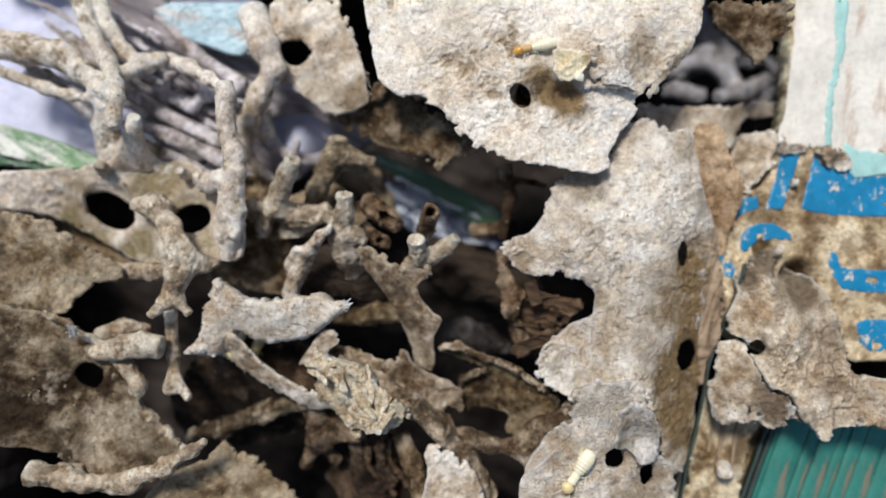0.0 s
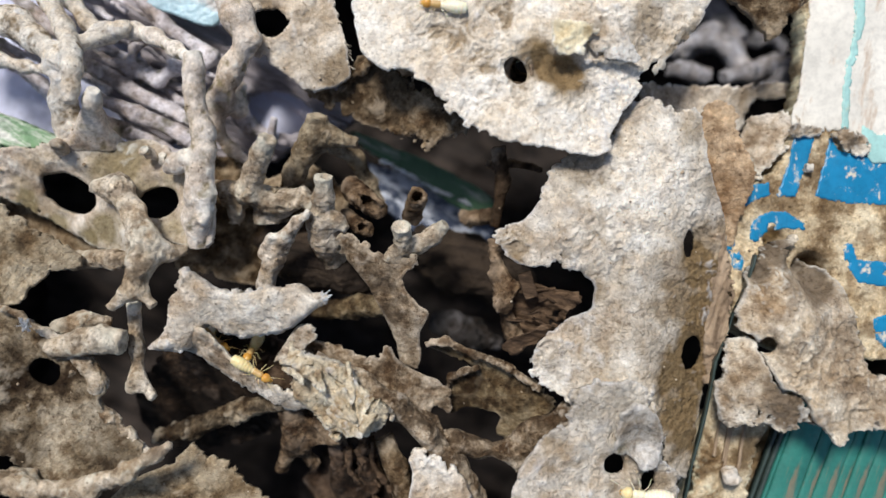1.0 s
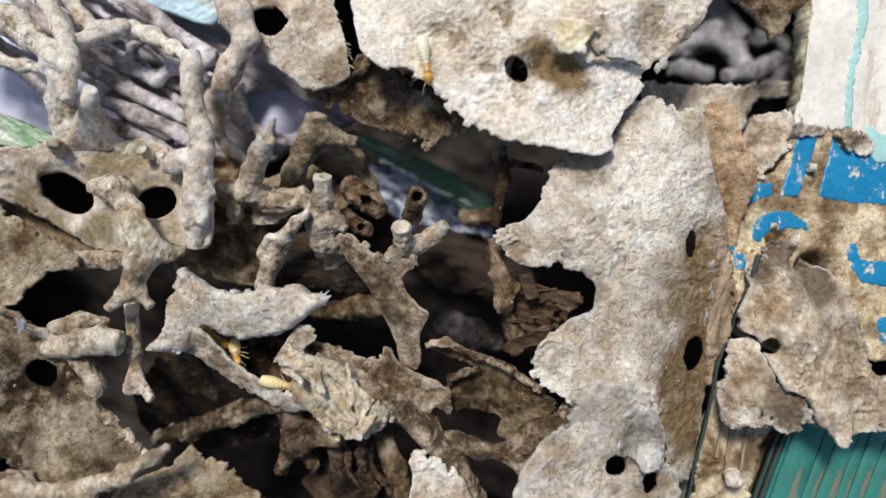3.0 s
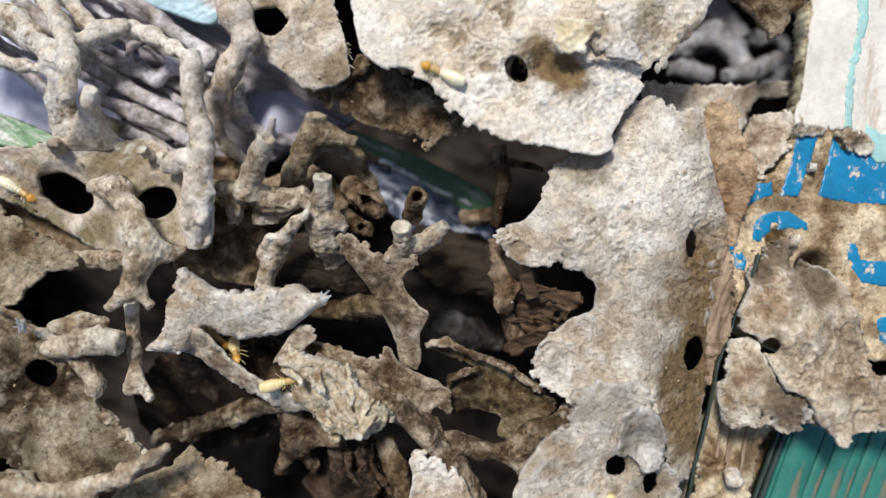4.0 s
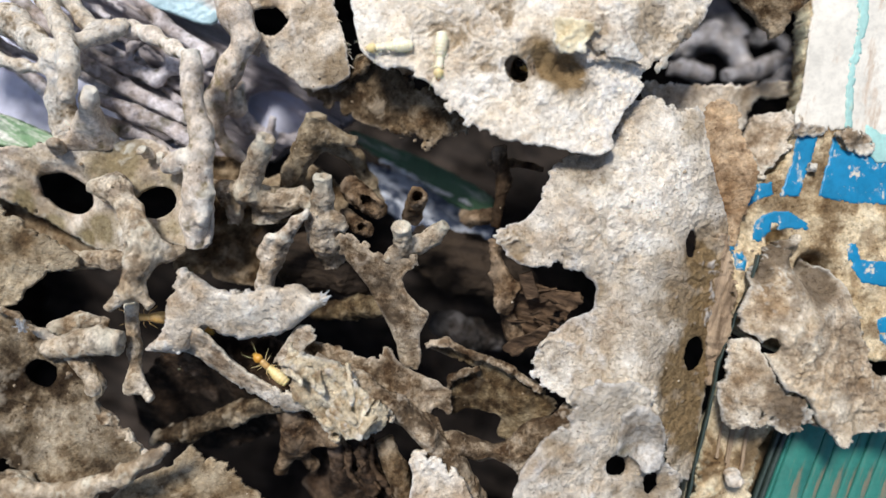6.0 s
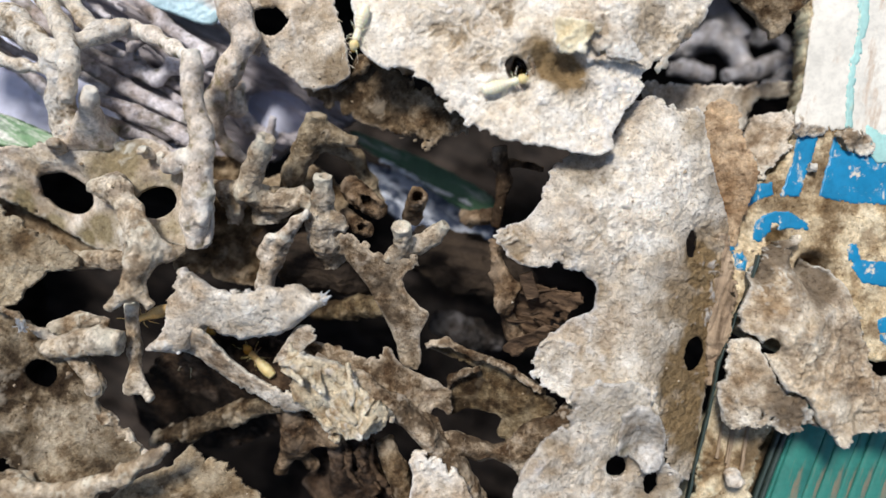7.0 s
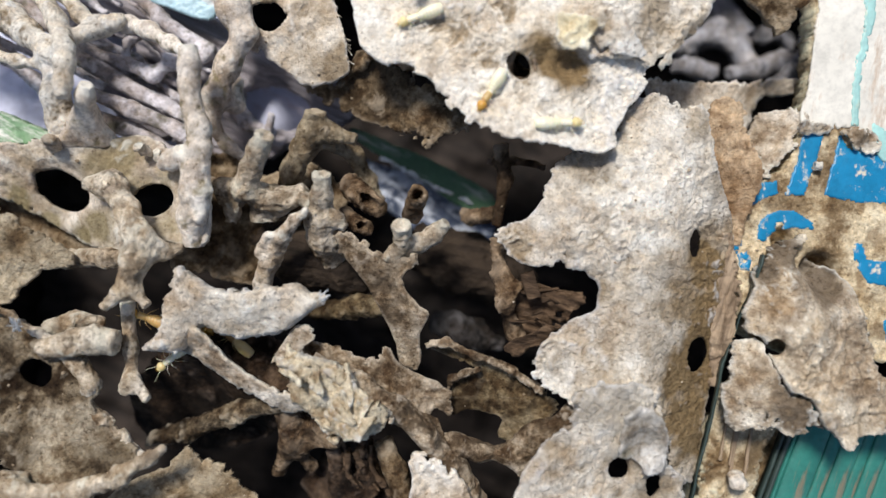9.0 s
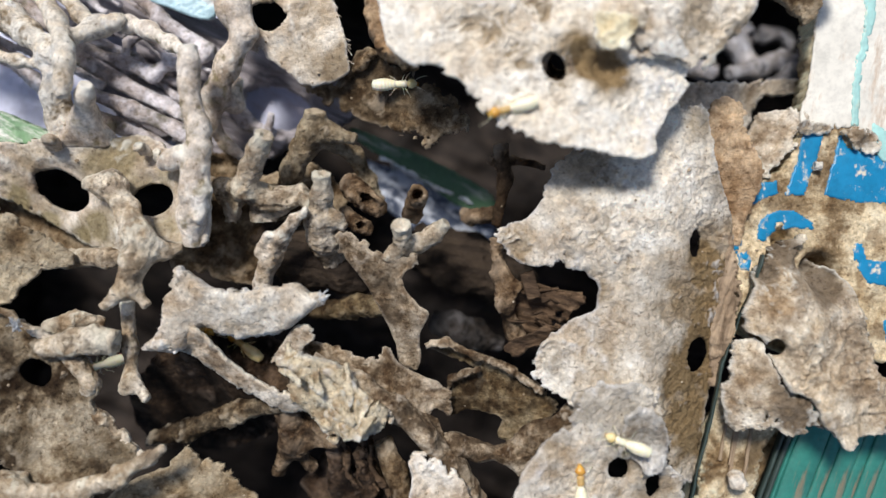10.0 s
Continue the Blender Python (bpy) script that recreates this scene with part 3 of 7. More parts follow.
# Backing board; its near-black colour stands in for shade in the hollows.
base = part("rotten_board", sheet("rotten_board", [(-89.4, 55.0, -42.0), (90.5, 55.0, -42.0), (90.5, -54.8, -42.0), (-89.4, -54.8, -42.0)], PITSHADE, 20, rag=0.6, rough=0.5, swell=3.0, cell=0.9, seed=4, ridge=(-25, 2.2, 1.2), cut=1))
tagged(base, "rotten wooden board eaten out by termites, blackened for the shade in the pits", "wooden board")

# Unseen walls, added round the nest to keep low sky light out.
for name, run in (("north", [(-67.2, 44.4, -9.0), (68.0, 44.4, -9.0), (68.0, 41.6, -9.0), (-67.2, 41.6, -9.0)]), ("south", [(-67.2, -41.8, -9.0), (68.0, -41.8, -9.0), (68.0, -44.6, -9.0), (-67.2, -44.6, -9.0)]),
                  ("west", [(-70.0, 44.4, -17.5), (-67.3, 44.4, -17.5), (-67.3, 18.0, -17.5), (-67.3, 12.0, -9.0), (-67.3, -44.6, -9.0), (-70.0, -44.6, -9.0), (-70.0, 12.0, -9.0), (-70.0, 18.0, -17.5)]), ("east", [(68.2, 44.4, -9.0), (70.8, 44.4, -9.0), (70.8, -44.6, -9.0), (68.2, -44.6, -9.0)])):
    tagged(part("wall_" + name, sheet("wall_" + name, run, PITSHADE, 36, rag=0.3, rough=0.3, swell=0.4, cell=0.9, seed=5, cut=0)), "unseen near-black wall added to keep sky light out of the nest", "wall", kind="structure")


def single(name, made, label, category, group=""):
    return tagged(part(name, made), label, category, group)


# ---- top left: painted boards and weathered wood ----
single("painted_board", sheet("painted_board", [(-72.0, 41.4, -17.0), (-29.3, 42.8, -17.0), (-27.8, 29.1, -17.0), (-20.1, 24.5, -17.0), (-16.3, 18.4, -17.0), (-17.5, 14.0, -17.0), (-23.4, 13.6, -18.0), (-28.0, 10.9, -18.0), (-43.4, 14.7, -18.0), (-52.7, 12.4, -18.0), (-72.0, 16.0, -18.0)], LAVENDER, 3, rag=0.2, rough=0.05, swell=0.3, seed=11),
       "lavender painted board, its paint flaking in streaks", "painted board")
single("painted_strip", sheet("painted_strip", [(-41.4, 34.9, -8.0), (-24.7, 34.9, -8.0), (-26.6, 30.0, -8.0), (-28.4, 27.7, -8.0), (-30.1, 27.9, -8.0), (-33.4, 29.2, -8.0), (-36.9, 30.4, -8.0)], SKYBLUE, 1.2, rag=0.15, rough=0.04, swell=0.2, seed=12),
       "sky-blue painted wooden strip lying on weathered wood", "painted strip")
single("weathered_plank", sheet("weathered_plank", [(-51.8, 39.3, -12.0), (-42.4, 39.3, -12.0), (-33.0, 32.0, -12.0), (-25.7, 26.9, -12.0), (-16.3, 22.6, -12.0), (-9.8, 18.4, -13.0), (-13.5, 15.5, -13.0), (-19.4, 14.0, -13.0), (-25.2, 9.6, -13.0), (-33.0, 13.1, -12.0), (-40.2, 15.3, -12.0), (-43.9, 19.7, -12.0), (-47.5, 24.0, -12.0), (-50.4, 29.8, -12.0)],
       SILVER, 2.2, holes=[(-42.0, 25.9, -12.0, 3.05, 1.16, -22.00), (-21.5, 18.2, -12.0, 4.36, 2.76, -18.00), (-48.9, 31.3, -12.0, 2.18, 0.58, -30.00)], rag=0.35, rough=0.12, swell=0.6, seed=13, ridge=(-27, 1.3, 0.9), cell=0.15),
       "grey weathered plank with loose splitting fibres over lavender paint", "plank")
single("painted_lath", sheet("painted_lath", [(-61.6, 18.8, -6.0), (-53.5, 16.4, -6.0), (-49.4, 14.7, -6.0), (-45.8, 13.5, -6.0), (-48.7, 12.2, -6.0), (-52.1, 12.2, -6.0), (-61.6, 14.7, -6.0)], MOSS, 2.0, rag=0.15, rough=0.05, swell=0.3, seed=14),
       "narrow wooden lath with worn green and white paint", "lath")
# Lower band of the lath, made as a sheet of its own.
single("green_batten", sheet("green_batten", [(-62.3, 16.3, -7.0), (-54.0, 14.0, -7.0), (-51.3, 13.2, -7.0), (-47.7, 12.3, -7.0), (-49.9, 11.8, -7.0), (-54.0, 11.9, -7.0), (-62.3, 13.2, -7.0)], GREEN, 1.4, rag=0.08, rough=0.03, swell=0.1, seed=17, flake=0.0),
       "dark green lower band of the worn lath", "batten")
lath = single("green_lath", sheet("green_lath", [(-13.1, 16.3, -16.0), (-7.9, 14.4, -16.0), (0.5, 10.7, -16.0), (6.5, 7.3, -16.0), (7.3, 4.2, -16.0), (2.7, 5.0, -16.0), (-4.8, 9.9, -16.0), (-10.9, 13.5, -16.0)], GREEN, 1.6, rag=0.05, rough=0.02, swell=0.1, seed=15),
       "green painted lath deep inside the broken nest", "lath")
part("mould_line", bar("mould_line", [(-8.4, 12.0, -15.8), (-5.2, 10.2, -15.8), (-1.1, 8.1, -15.8), (4.4, 5.5, -15.8)], 0.3, 0.3, MOULD, 18, 0.4, 0.3), lath, "whitish mould along the edge")
single("speckled_board", sheet("speckled_board", [(-12.1, 12.6, -20.0), (-5.0, 10.3, -20.0), (1.3, 6.8, -20.0), (7.5, 3.2, -20.0), (6.0, 0.1, -20.0), (-1.9, 0.9, -20.0), (-7.4, 4.8, -20.0), (-11.3, 8.7, -20.0)], NAVY, 2.0, rag=0.1, rough=0.05, swell=0.3, seed=16),
       "dark blue board speckled with whitish mould", "board")

roots = holder("root_strands", -35, 17, -16)
tagged(roots, "grey smooth root-like strands over the weathered plank", "root strands")
for i, run in enumerate(([(-41.8, 18.3, -5.0, 1.01), (-37.1, 16.4, -6.0, 1.16), (-30.9, 13.6, -7.0, 1.10), (-28.8, 12.5, -8.0, 0.84)], [(-44.6, 23.6, -6.0, 1.09), (-39.3, 19.9, -8.0, 1.05), (-33.7, 17.1, -8.0, 1.05), (-31.3, 15.7, -8.0, 0.91)], [(-43.4, 23.8, -7.0, 0.90), (-38.9, 22.4, -8.0, 0.84), (-35.5, 21.0, -8.0, 1.05), (-33.0, 22.4, -8.0, 0.91), (-34.4, 24.8, -8.0, 0.91), (-37.5, 26.6, -7.0, 0.83), (-39.8, 26.7, -6.0, 0.89)],
                         [(-56.8, 26.3, -7.0, 1.03), (-53.2, 23.1, -8.0, 0.98), (-50.3, 20.5, -9.0, 0.92), (-47.5, 17.0, -9.0, 0.84)], [(-38.9, 23.1, -8.0, 0.63), (-38.2, 25.1, -8.0, 0.63), (-36.5, 25.8, -8.0, 0.63)], [(-52.0, 30.4, -7.0, 1.03), (-47.8, 27.0, -7.0, 0.97), (-43.5, 23.8, -8.0, 0.91)], [(-40.1, 33.9, -9.0, 1.13), (-34.8, 28.2, -9.0, 1.27), (-29.1, 24.0, -9.0, 1.13), (-32.0, 21.9, -9.0, 0.92)],
                         [(-42.3, 15.6, -7.0, 1.10), (-37.9, 14.4, -8.0, 1.25), (-33.0, 11.6, -8.0, 0.98)], [(-27.3, 18.6, -10.0, 0.92), (-24.7, 15.5, -11.0, 1.08), (-21.5, 14.1, -11.0, 0.86)], [(-21.4, 16.6, -9.0, 0.56), (-21.9, 14.7, -10.0, 0.64)])):
    part("strand", limb("strand", [run], ROOT, 0.3, 0.5, seed=170 + i, rough=0.1), roots)
rnd = random.Random(31)
for i in range(26):
    u, v = rnd.uniform(0, 0.66), rnd.uniform(-1, 1)
    x, y, a, run = -60 + 34 * u + 3.2 * v, 35 - 17 * u + 7.5 * v, radians(rnd.uniform(-33, -22)), rnd.uniform(8, 15)
    z, q = rnd.uniform(-11.2, -9.0), rnd.uniform(0.3, 0.62)
    line = [(x + run * s * math.cos(a) + rnd.uniform(-0.5, 0.5), y + run * s * math.sin(a) + rnd.uniform(-0.5, 0.5), z + rnd.uniform(-0.4, 0.4), q * (1.1 - 0.5 * abs(s - 0.4))) for s in (0, 0.35, 0.7, 1)]
    part("strand", limb("strand", [line], ROOT, 0.36, 0.4, seed=300 + i, rough=0.1), roots)
single("gallery_wall", sheet("gallery_wall", [(-31.6, 10.0, -10.0), (-28.7, 12.4, -11.0), (-24.7, 11.2, -11.0), (-22.3, 8.3, -10.0), (-19.5, 9.9, -10.0), (-15.9, 10.9, -10.0), (-12.7, 7.5, -9.5), (-11.4, 2.9, -8.0), (-18.4, 0.1, -8.0), (-22.1, -4.5, -9.0), (-27.0, -4.2, -9.0), (-30.6, -2.7, -7.0), (-33.4, -2.0, -7.0), (-32.3, 0.8, -6.0)], TAN, 1.4, seed=26, rough=0.35, swell=0.7),
       "mottled brown inner wall of a gallery", "gallery wall")

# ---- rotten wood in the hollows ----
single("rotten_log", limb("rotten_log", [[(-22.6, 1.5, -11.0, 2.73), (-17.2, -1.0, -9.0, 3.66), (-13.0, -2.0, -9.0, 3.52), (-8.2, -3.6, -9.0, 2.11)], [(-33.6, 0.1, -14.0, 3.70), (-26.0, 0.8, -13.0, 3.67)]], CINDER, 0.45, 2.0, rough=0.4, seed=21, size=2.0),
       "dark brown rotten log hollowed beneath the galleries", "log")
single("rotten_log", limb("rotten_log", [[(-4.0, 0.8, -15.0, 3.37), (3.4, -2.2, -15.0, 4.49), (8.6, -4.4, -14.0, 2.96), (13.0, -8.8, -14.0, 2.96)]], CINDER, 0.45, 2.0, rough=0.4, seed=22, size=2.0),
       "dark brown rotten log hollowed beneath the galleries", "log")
single("rotten_log", limb("rotten_log", [[(-38.0, -17.4, -17.0, 3.52), (-31.5, -20.0, -18.0, 4.27), (-26.4, -22.1, -18.0, 3.59)]], UMBERSHADE, 0.4, 2.0, rough=0.3, seed=23, size=2.0),
       "brown rotten wood under a carton ridge, darkened for shade", "log")
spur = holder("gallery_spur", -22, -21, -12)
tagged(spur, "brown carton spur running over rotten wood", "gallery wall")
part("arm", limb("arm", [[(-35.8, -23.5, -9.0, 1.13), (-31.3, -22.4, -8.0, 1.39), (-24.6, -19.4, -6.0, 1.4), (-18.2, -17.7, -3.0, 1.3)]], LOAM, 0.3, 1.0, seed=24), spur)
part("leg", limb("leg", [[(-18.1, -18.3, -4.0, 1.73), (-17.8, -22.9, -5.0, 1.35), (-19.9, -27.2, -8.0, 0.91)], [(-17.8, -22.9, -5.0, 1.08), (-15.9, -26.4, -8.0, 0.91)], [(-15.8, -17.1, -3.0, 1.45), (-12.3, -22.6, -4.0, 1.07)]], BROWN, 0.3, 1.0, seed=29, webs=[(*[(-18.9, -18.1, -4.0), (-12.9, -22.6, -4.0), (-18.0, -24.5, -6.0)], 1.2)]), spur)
single("rotten_log", limb("rotten_log", [[(-16.4, -28.5, -13.0, 2.93), (-12.0, -32.2, -13.0, 4.40), (-6.2, -33.7, -13.0, 3.67)], [(-13.2, -23.8, -6.0, 1.23), (-12.1, -28.5, -8.0, 1.53), (-10.1, -32.3, -9.0, 1.69)], [(-9.7, -24.2, -5.0, 0.81), (-8.6, -29.2, -8.0, 1.11)]], UMBERSHADE, 0.4, 1.5, rough=0.3, seed=25),
       "splintered rotten wood under the crumbs, darkened for shade", "log")

# ---- back galleries, top right ----
back = holder("back_gallery", 34, 20, -30)
tagged(back, "slate-grey rounded gallery walls deep in the nest", "gallery wall")
for i, run in enumerate(([(30.6, 31.9, -27.0, 2.51), (35.3, 29.5, -26.0, 2.32), (39.5, 31.6, -26.0, 2.49), (42.4, 28.4, -25.0, 1.81), (44.5, 25.3, -24.0, 1.63)], [(31.7, 25.8, -22.0, 0.96), (35.3, 24.8, -21.0, 1.35), (37.7, 25.0, -21.0, 0.95)], [(40.5, 24.1, -22.0, 1.12), (44.1, 25.5, -23.0, 1.78), (48.5, 26.8, -24.0, 1.63), (52.6, 27.0, -24.0, 1.63)],
                         [(38.5, 40.6, -28.0, 2.53), (41.0, 34.7, -28.0, 2.36), (44.0, 31.0, -27.0, 2.01)], [(51.1, 39.9, -26.0, 1.99), (53.1, 32.1, -25.0, 1.64), (51.8, 27.0, -24.0, 1.47)], [(43.6, 21.6, -18.0, 1.39), (46.2, 23.0, -17.0, 1.22), (49.3, 22.2, -17.0, 1.07)], [(46.1, 32.2, -28.0, 1.69), (51.1, 30.5, -28.0, 1.35)])):
    part("wall", limb("wall", [run], SLATE, 0.35, 0.8, seed=180 + i, rough=0.1, bend=0.8), back)
single("back_ledge", sheet("back_ledge", [(24.4, 20.8, -9.0), (29.3, 20.6, -9.0), (36.3, 20.5, -9.0), (44.3, 21.6, -11.0), (46.1, 20.2, -11.0), (42.6, 19.5, -12.0), (40.0, 19.3, -13.0), (38.2, 14.6, -12.0), (31.0, 15.0, -10.0), (25.8, 17.0, -9.0)], ASH, 1.2, seed=32),
       "pale grey ledge of carton below the deep galleries", "carton sheet")
flake = single("hanging_flake", sheet("hanging_flake", [(31.6, 32.0, 0.0), (43.1, 32.0, 0.0), (41.8, 28.8, 0.0), (39.9, 26.8, 0.0), (39.5, 24.9, -2.0), (37.6, 24.5, -2.0), (36.9, 26.5, -2.0), (35.0, 28.1, -2.0), (33.3, 29.4, -2.0)], TAN, 1.6, rag=0.5, seed=33, rough=0.3),
       "ragged brown carton flake hanging over a dark hollow", "carton flake")
single("carton_scrap", sheet("carton_scrap", [(37.9, 16.4, -6.0), (41.1, 16.7, -4.0), (42.8, 15.1, -4.0), (41.1, 12.1, -4.0), (38.4, 9.4, -4.0), (37.1, 7.4, -4.0), (37.2, 14.2, -9.0)], GREY, 1.4, rag=0.4, seed=34),
       "torn tan carton scrap beside the painted board", "carton scrap")

# ---- left: gallery lattice with branching pillars ----
lat = holder("gallery_lattice", -37, 5, -12)
tagged(lat, "grey carton lattice with two round openings and branching pillars", "gallery lattice")
# Stains along the lower edge paint its crease shade; the others are mottling.
part("plate", sheet("plate", [(-61.0, 9.5, -5.0), (-61.0, 11.9, -5.0), (-52.9, 12.1, -5.0), (-48.3, 12.4, -4.0), (-44.5, 13.4, -3.0), (-41.2, 13.9, -3.0), (-39.0, 12.6, -4.0), (-35.3, 13.2, -5.0), (-32.3, 11.9, -4.0), (-29.6, 9.9, -2.0), (-26.8, 7.2, -1.0), (-26.4, 2.6, -1.0), (-27.0, 0.3, -1.0), (-29.9, 0.3, -2.0), (-33.0, 1.1, -4.0), (-35.2, 2.7, -2.0), (-35.0, 0.4, -1.0), (-38.2, -0.5, -4.5), (-41.9, 0.1, -6.0), (-45.5, 1.9, -6.5), (-49.9, 4.3, -7.0), (-54.3, 6.3, -7.5), (-63.7, 7.7, -8.0)], SMOOTH, 1.6,
     holes=[(-45.3, 6.7, -5.0, 3.78, 2.23, -22.00), (-33.7, 5.5, -5.0, 2.56, 1.89, 12.00)], rag=0.22, rough=0.26, swell=0.5, seed=41, cell=0.15, stains=[(-38.2, 9.4, -4.0, 3.60, 0.80), (-49.0, 10.4, -4.0, 2.40, 0.40), (-31.9, 2.4, -3.0, 2.90, 0.80), (-40.2, 11.0, -3.0, 2.24, 0.60), (-30.0, 9.3, -3.0, 1.98, 0.60), (-47.3, 4.8, -6.0, 2.73, 0.40), (-35.2, 6.7, -3.0, 2.90, 0.75), (-31.9, 8.0, -3.0, 2.24, 0.70), (-39.4, 2.8, -5.0, 2.43, 0.60), (-51.4, 5.7, -6.0, 1.77, 0.90), (-47.3, 3.1, -6.0, 1.64, 0.90), (-43.2, 1.3, -6.0, 1.77, 0.95), (-40.5, 2.8, -6.0, 2.05, 0.90), (-51.4, 7.6, -6.0, 1.64, 0.50)]), lat)
part("pillar", limb("pillar", [[(-38.8, 17.6, 2.0, 0.91), (-39.4, 16.5, 1.0, 0.99), (-40.5, 15.1, -1.4, 1.23), (-41.9, 13.6, -4.6, 1.65), (-42.8, 12.1, -6.5, 1.84)], [(-40.7, 14.7, -2.0, 1.02), (-40.0, 13.0, -4.4, 1.13), (-38.9, 12.0, -6.0, 1.07)], [(-41.0, 14.7, -2.0, 0.95), (-44.1, 12.9, -4.4, 1.13), (-46.6, 12.0, -6.0, 1.07)]], SMOOTH, 0.28, 0.9, seed=42, bend=0.06, rough=0.07, webs=[(*[(-39.8, 16.4, 0.0), (-44.3, 12.2, -4.0), (-39.0, 12.2, -4.0)], 1.4)]), lat)
# Paler carton here stands in for the bright light on the left side.
part("pillar", limb("pillar", [[(-41.0, 16.1, 3.0, 0.76), (-41.1, 17.7, 2.6, 0.90), (-41.2, 20.0, 2.0, 1.05), (-41.7, 22.1, 1.0, 1.13), (-43.6, 25.4, -1.0, 1.16), (-46.4, 29.3, -3.0, 1.26), (-49.4, 35.3, -5.0, 1.36)], [(-42.3, 20.8, 0.0, 1.29), (-44.4, 22.0, -1.0, 1.30), (-47.6, 24.5, -2.5, 1.62), (-50.3, 26.6, -3.0, 2.07), (-55.5, 27.7, -4.0, 2.24), (-62.7, 29.3, -5.0, 2.42)], [(-45.4, 20.5, -1.0, 0.58), (-49.0, 21.4, -3.0, 0.67), (-52.8, 22.5, -4.0, 0.82), (-60.1, 25.3, -5.0, 0.91)], [(-43.6, 19.8, -1.0, 1.45), (-44.5, 17.5, -2.5, 1.62), (-44.4, 14.9, -4.0, 1.94), (-44.1, 12.7, -5.0, 2.12)], [(-42.1, 23.1, -1.0, 0.72), (-40.7, 24.4, -2.0, 0.88), (-39.4, 25.4, -3.0, 1.26), (-37.4, 25.6, -2.0, 0.88), (-36.6, 26.2, -2.0, 0.44)], [(-40.2, 25.3, -3.0, 0.96), (-42.3, 27.0, -4.0, 0.97), (-44.7, 30.0, -5.0, 1.06), (-47.3, 35.7, -6.0, 1.07)]], PALE, 0.28, 0.9, seed=47, bend=0.06, rough=0.07), lat)
part("pillar", limb("pillar", [[(-27.6, 21.7, 2.5, 1.18), (-27.5, 19.7, 2.4, 1.15), (-27.6, 17.7, 2.2, 1.11), (-27.5, 15.4, 1.8, 1.12), (-26.9, 13.3, 1.4, 1.26), (-26.9, 11.1, 1.0, 1.41), (-27.4, 8.8, 0.6, 1.56), (-27.6, 6.3, 0.2, 1.78), (-28.4, 3.6, -1.2, 1.67), (-28.5, 0.6, -2.4, 1.47)], [(-28.6, 21.4, 0.5, 0.78), (-30.8, 22.9, -1.0, 0.87), (-33.7, 24.8, -2.5, 0.96), (-36.5, 25.8, -3.5, 0.97), (-38.6, 26.1, -4.0, 0.90)], [(-28.9, 10.5, 1.2, 0.92), (-30.4, 9.6, 0.0, 1.00), (-31.7, 9.3, -1.5, 0.87)], [(-26.0, 6.3, 1.0, 0.64), (-26.9, 5.6, 0.6, 1.06)], [(-26.3, 4.1, 0.6, 0.57), (-27.2, 3.5, 0.2, 1.00)], [(-26.1, 12.9, 1.2, 0.42), (-26.8, 12.6, 1.0, 0.85)]], SMOOTH, 0.28, 0.9, seed=43, bend=0.06, rough=0.07), lat)
part("pillar", limb("pillar", [[(-26.0, 32.1, -4.0, 2.40), (-24.2, 27.4, -3.0, 2.11), (-22.8, 24.6, -3.0, 1.39), (-25.1, 21.4, -4.0, 1.53), (-27.0, 17.9, -5.0, 1.55), (-27.7, 14.7, -6.0, 0.95), (-26.4, 12.5, -8.0, 0.70), (-23.9, 10.5, -9.0, 0.70)], [(-26.8, 17.6, -5.0, 1.08), (-25.4, 17.5, -8.0, 1.11), (-25.3, 20.5, -9.0, 0.84)]], SMOOTH, 0.28, 1.0, seed=44, bend=0.08, rough=0.08), lat)
part("branch", limb("branch", [[(-40.3, 7.3, -1.0, 0.77), (-37.4, 7.0, -1.0, 1.81), (-35.2, 4.5, 0.0, 1.28), (-34.3, 2.6, 1.0, 1.13), (-33.3, 0.8, 1.0, 1.77), (-33.5, -1.7, 2.0, 1.43), (-34.5, -4.3, 2.0, 1.06), (-37.0, -6.5, 2.0, 0.62)], [(-34.1, -4.6, 1.5, 0.81), (-32.3, -6.2, 2.0, 0.62)], [(-33.3, 0.4, 1.0, 1.39), (-31.2, -0.3, 0.0, 0.83), (-29.6, -0.1, -1.0, 0.65)], [(-44.0, -1.4, -4.0, 1.33), (-38.1, -1.2, -2.0, 1.17), (-34.4, -0.9, 0.0, 0.89)]], BUFF, 0.28, 1.0, webs=[(*[(-35.7, 2.6, 0.0), (-31.5, 0.1, 0.0), (-34.3, -3.7, 1.0)], 1.6)], seed=45, rough=0.16, bend=0.2), lat)
part("stem", limb("stem", [[(-35.6, -6.1, -1.0, 0.90), (-35.6, -11.7, -2.0, 0.91), (-35.0, -15.1, -1.0, 0.84), (-33.0, -16.6, 0.0, 0.64)], [(-35.9, -16.2, -1.0, 0.52), (-35.1, -15.1, -1.0, 0.71)]], BUFF, 0.28, 0.8, seed=46, rough=0.14), lat)
part("bud", limb("bud", [[(-34.4, 11.5, -1.0, 0.77), (-34.4, 11.0, -3.0, 0.92)], [(-32.6, 10.8, -2.0, 0.59), (-32.6, 10.0, -3.0, 0.79)], [(-44.4, 12.3, -1.0, 0.65), (-45.1, 11.6, -3.0, 1.06)]], GREY, 0.26, 0.6, seed=48), lat)

# Filler sheet, added so that the gap under the plate is brown.
single("gallery_wall", sheet("gallery_wall", [(-65.0, 8.3, -10.0), (-55.8, 7.5, -10.0), (-48.7, 4.3, -10.0), (-41.1, 0.9, -9.0), (-41.8, -1.5, -10.0), (-48.4, -0.8, -11.0), (-54.7, 2.3, -12.0), (-66.4, 4.1, -12.0)], TAN, 1.4, seed=27, rough=0.35, swell=0.7), "brown filler sheet behind the gap below the lattice", "gallery wall")
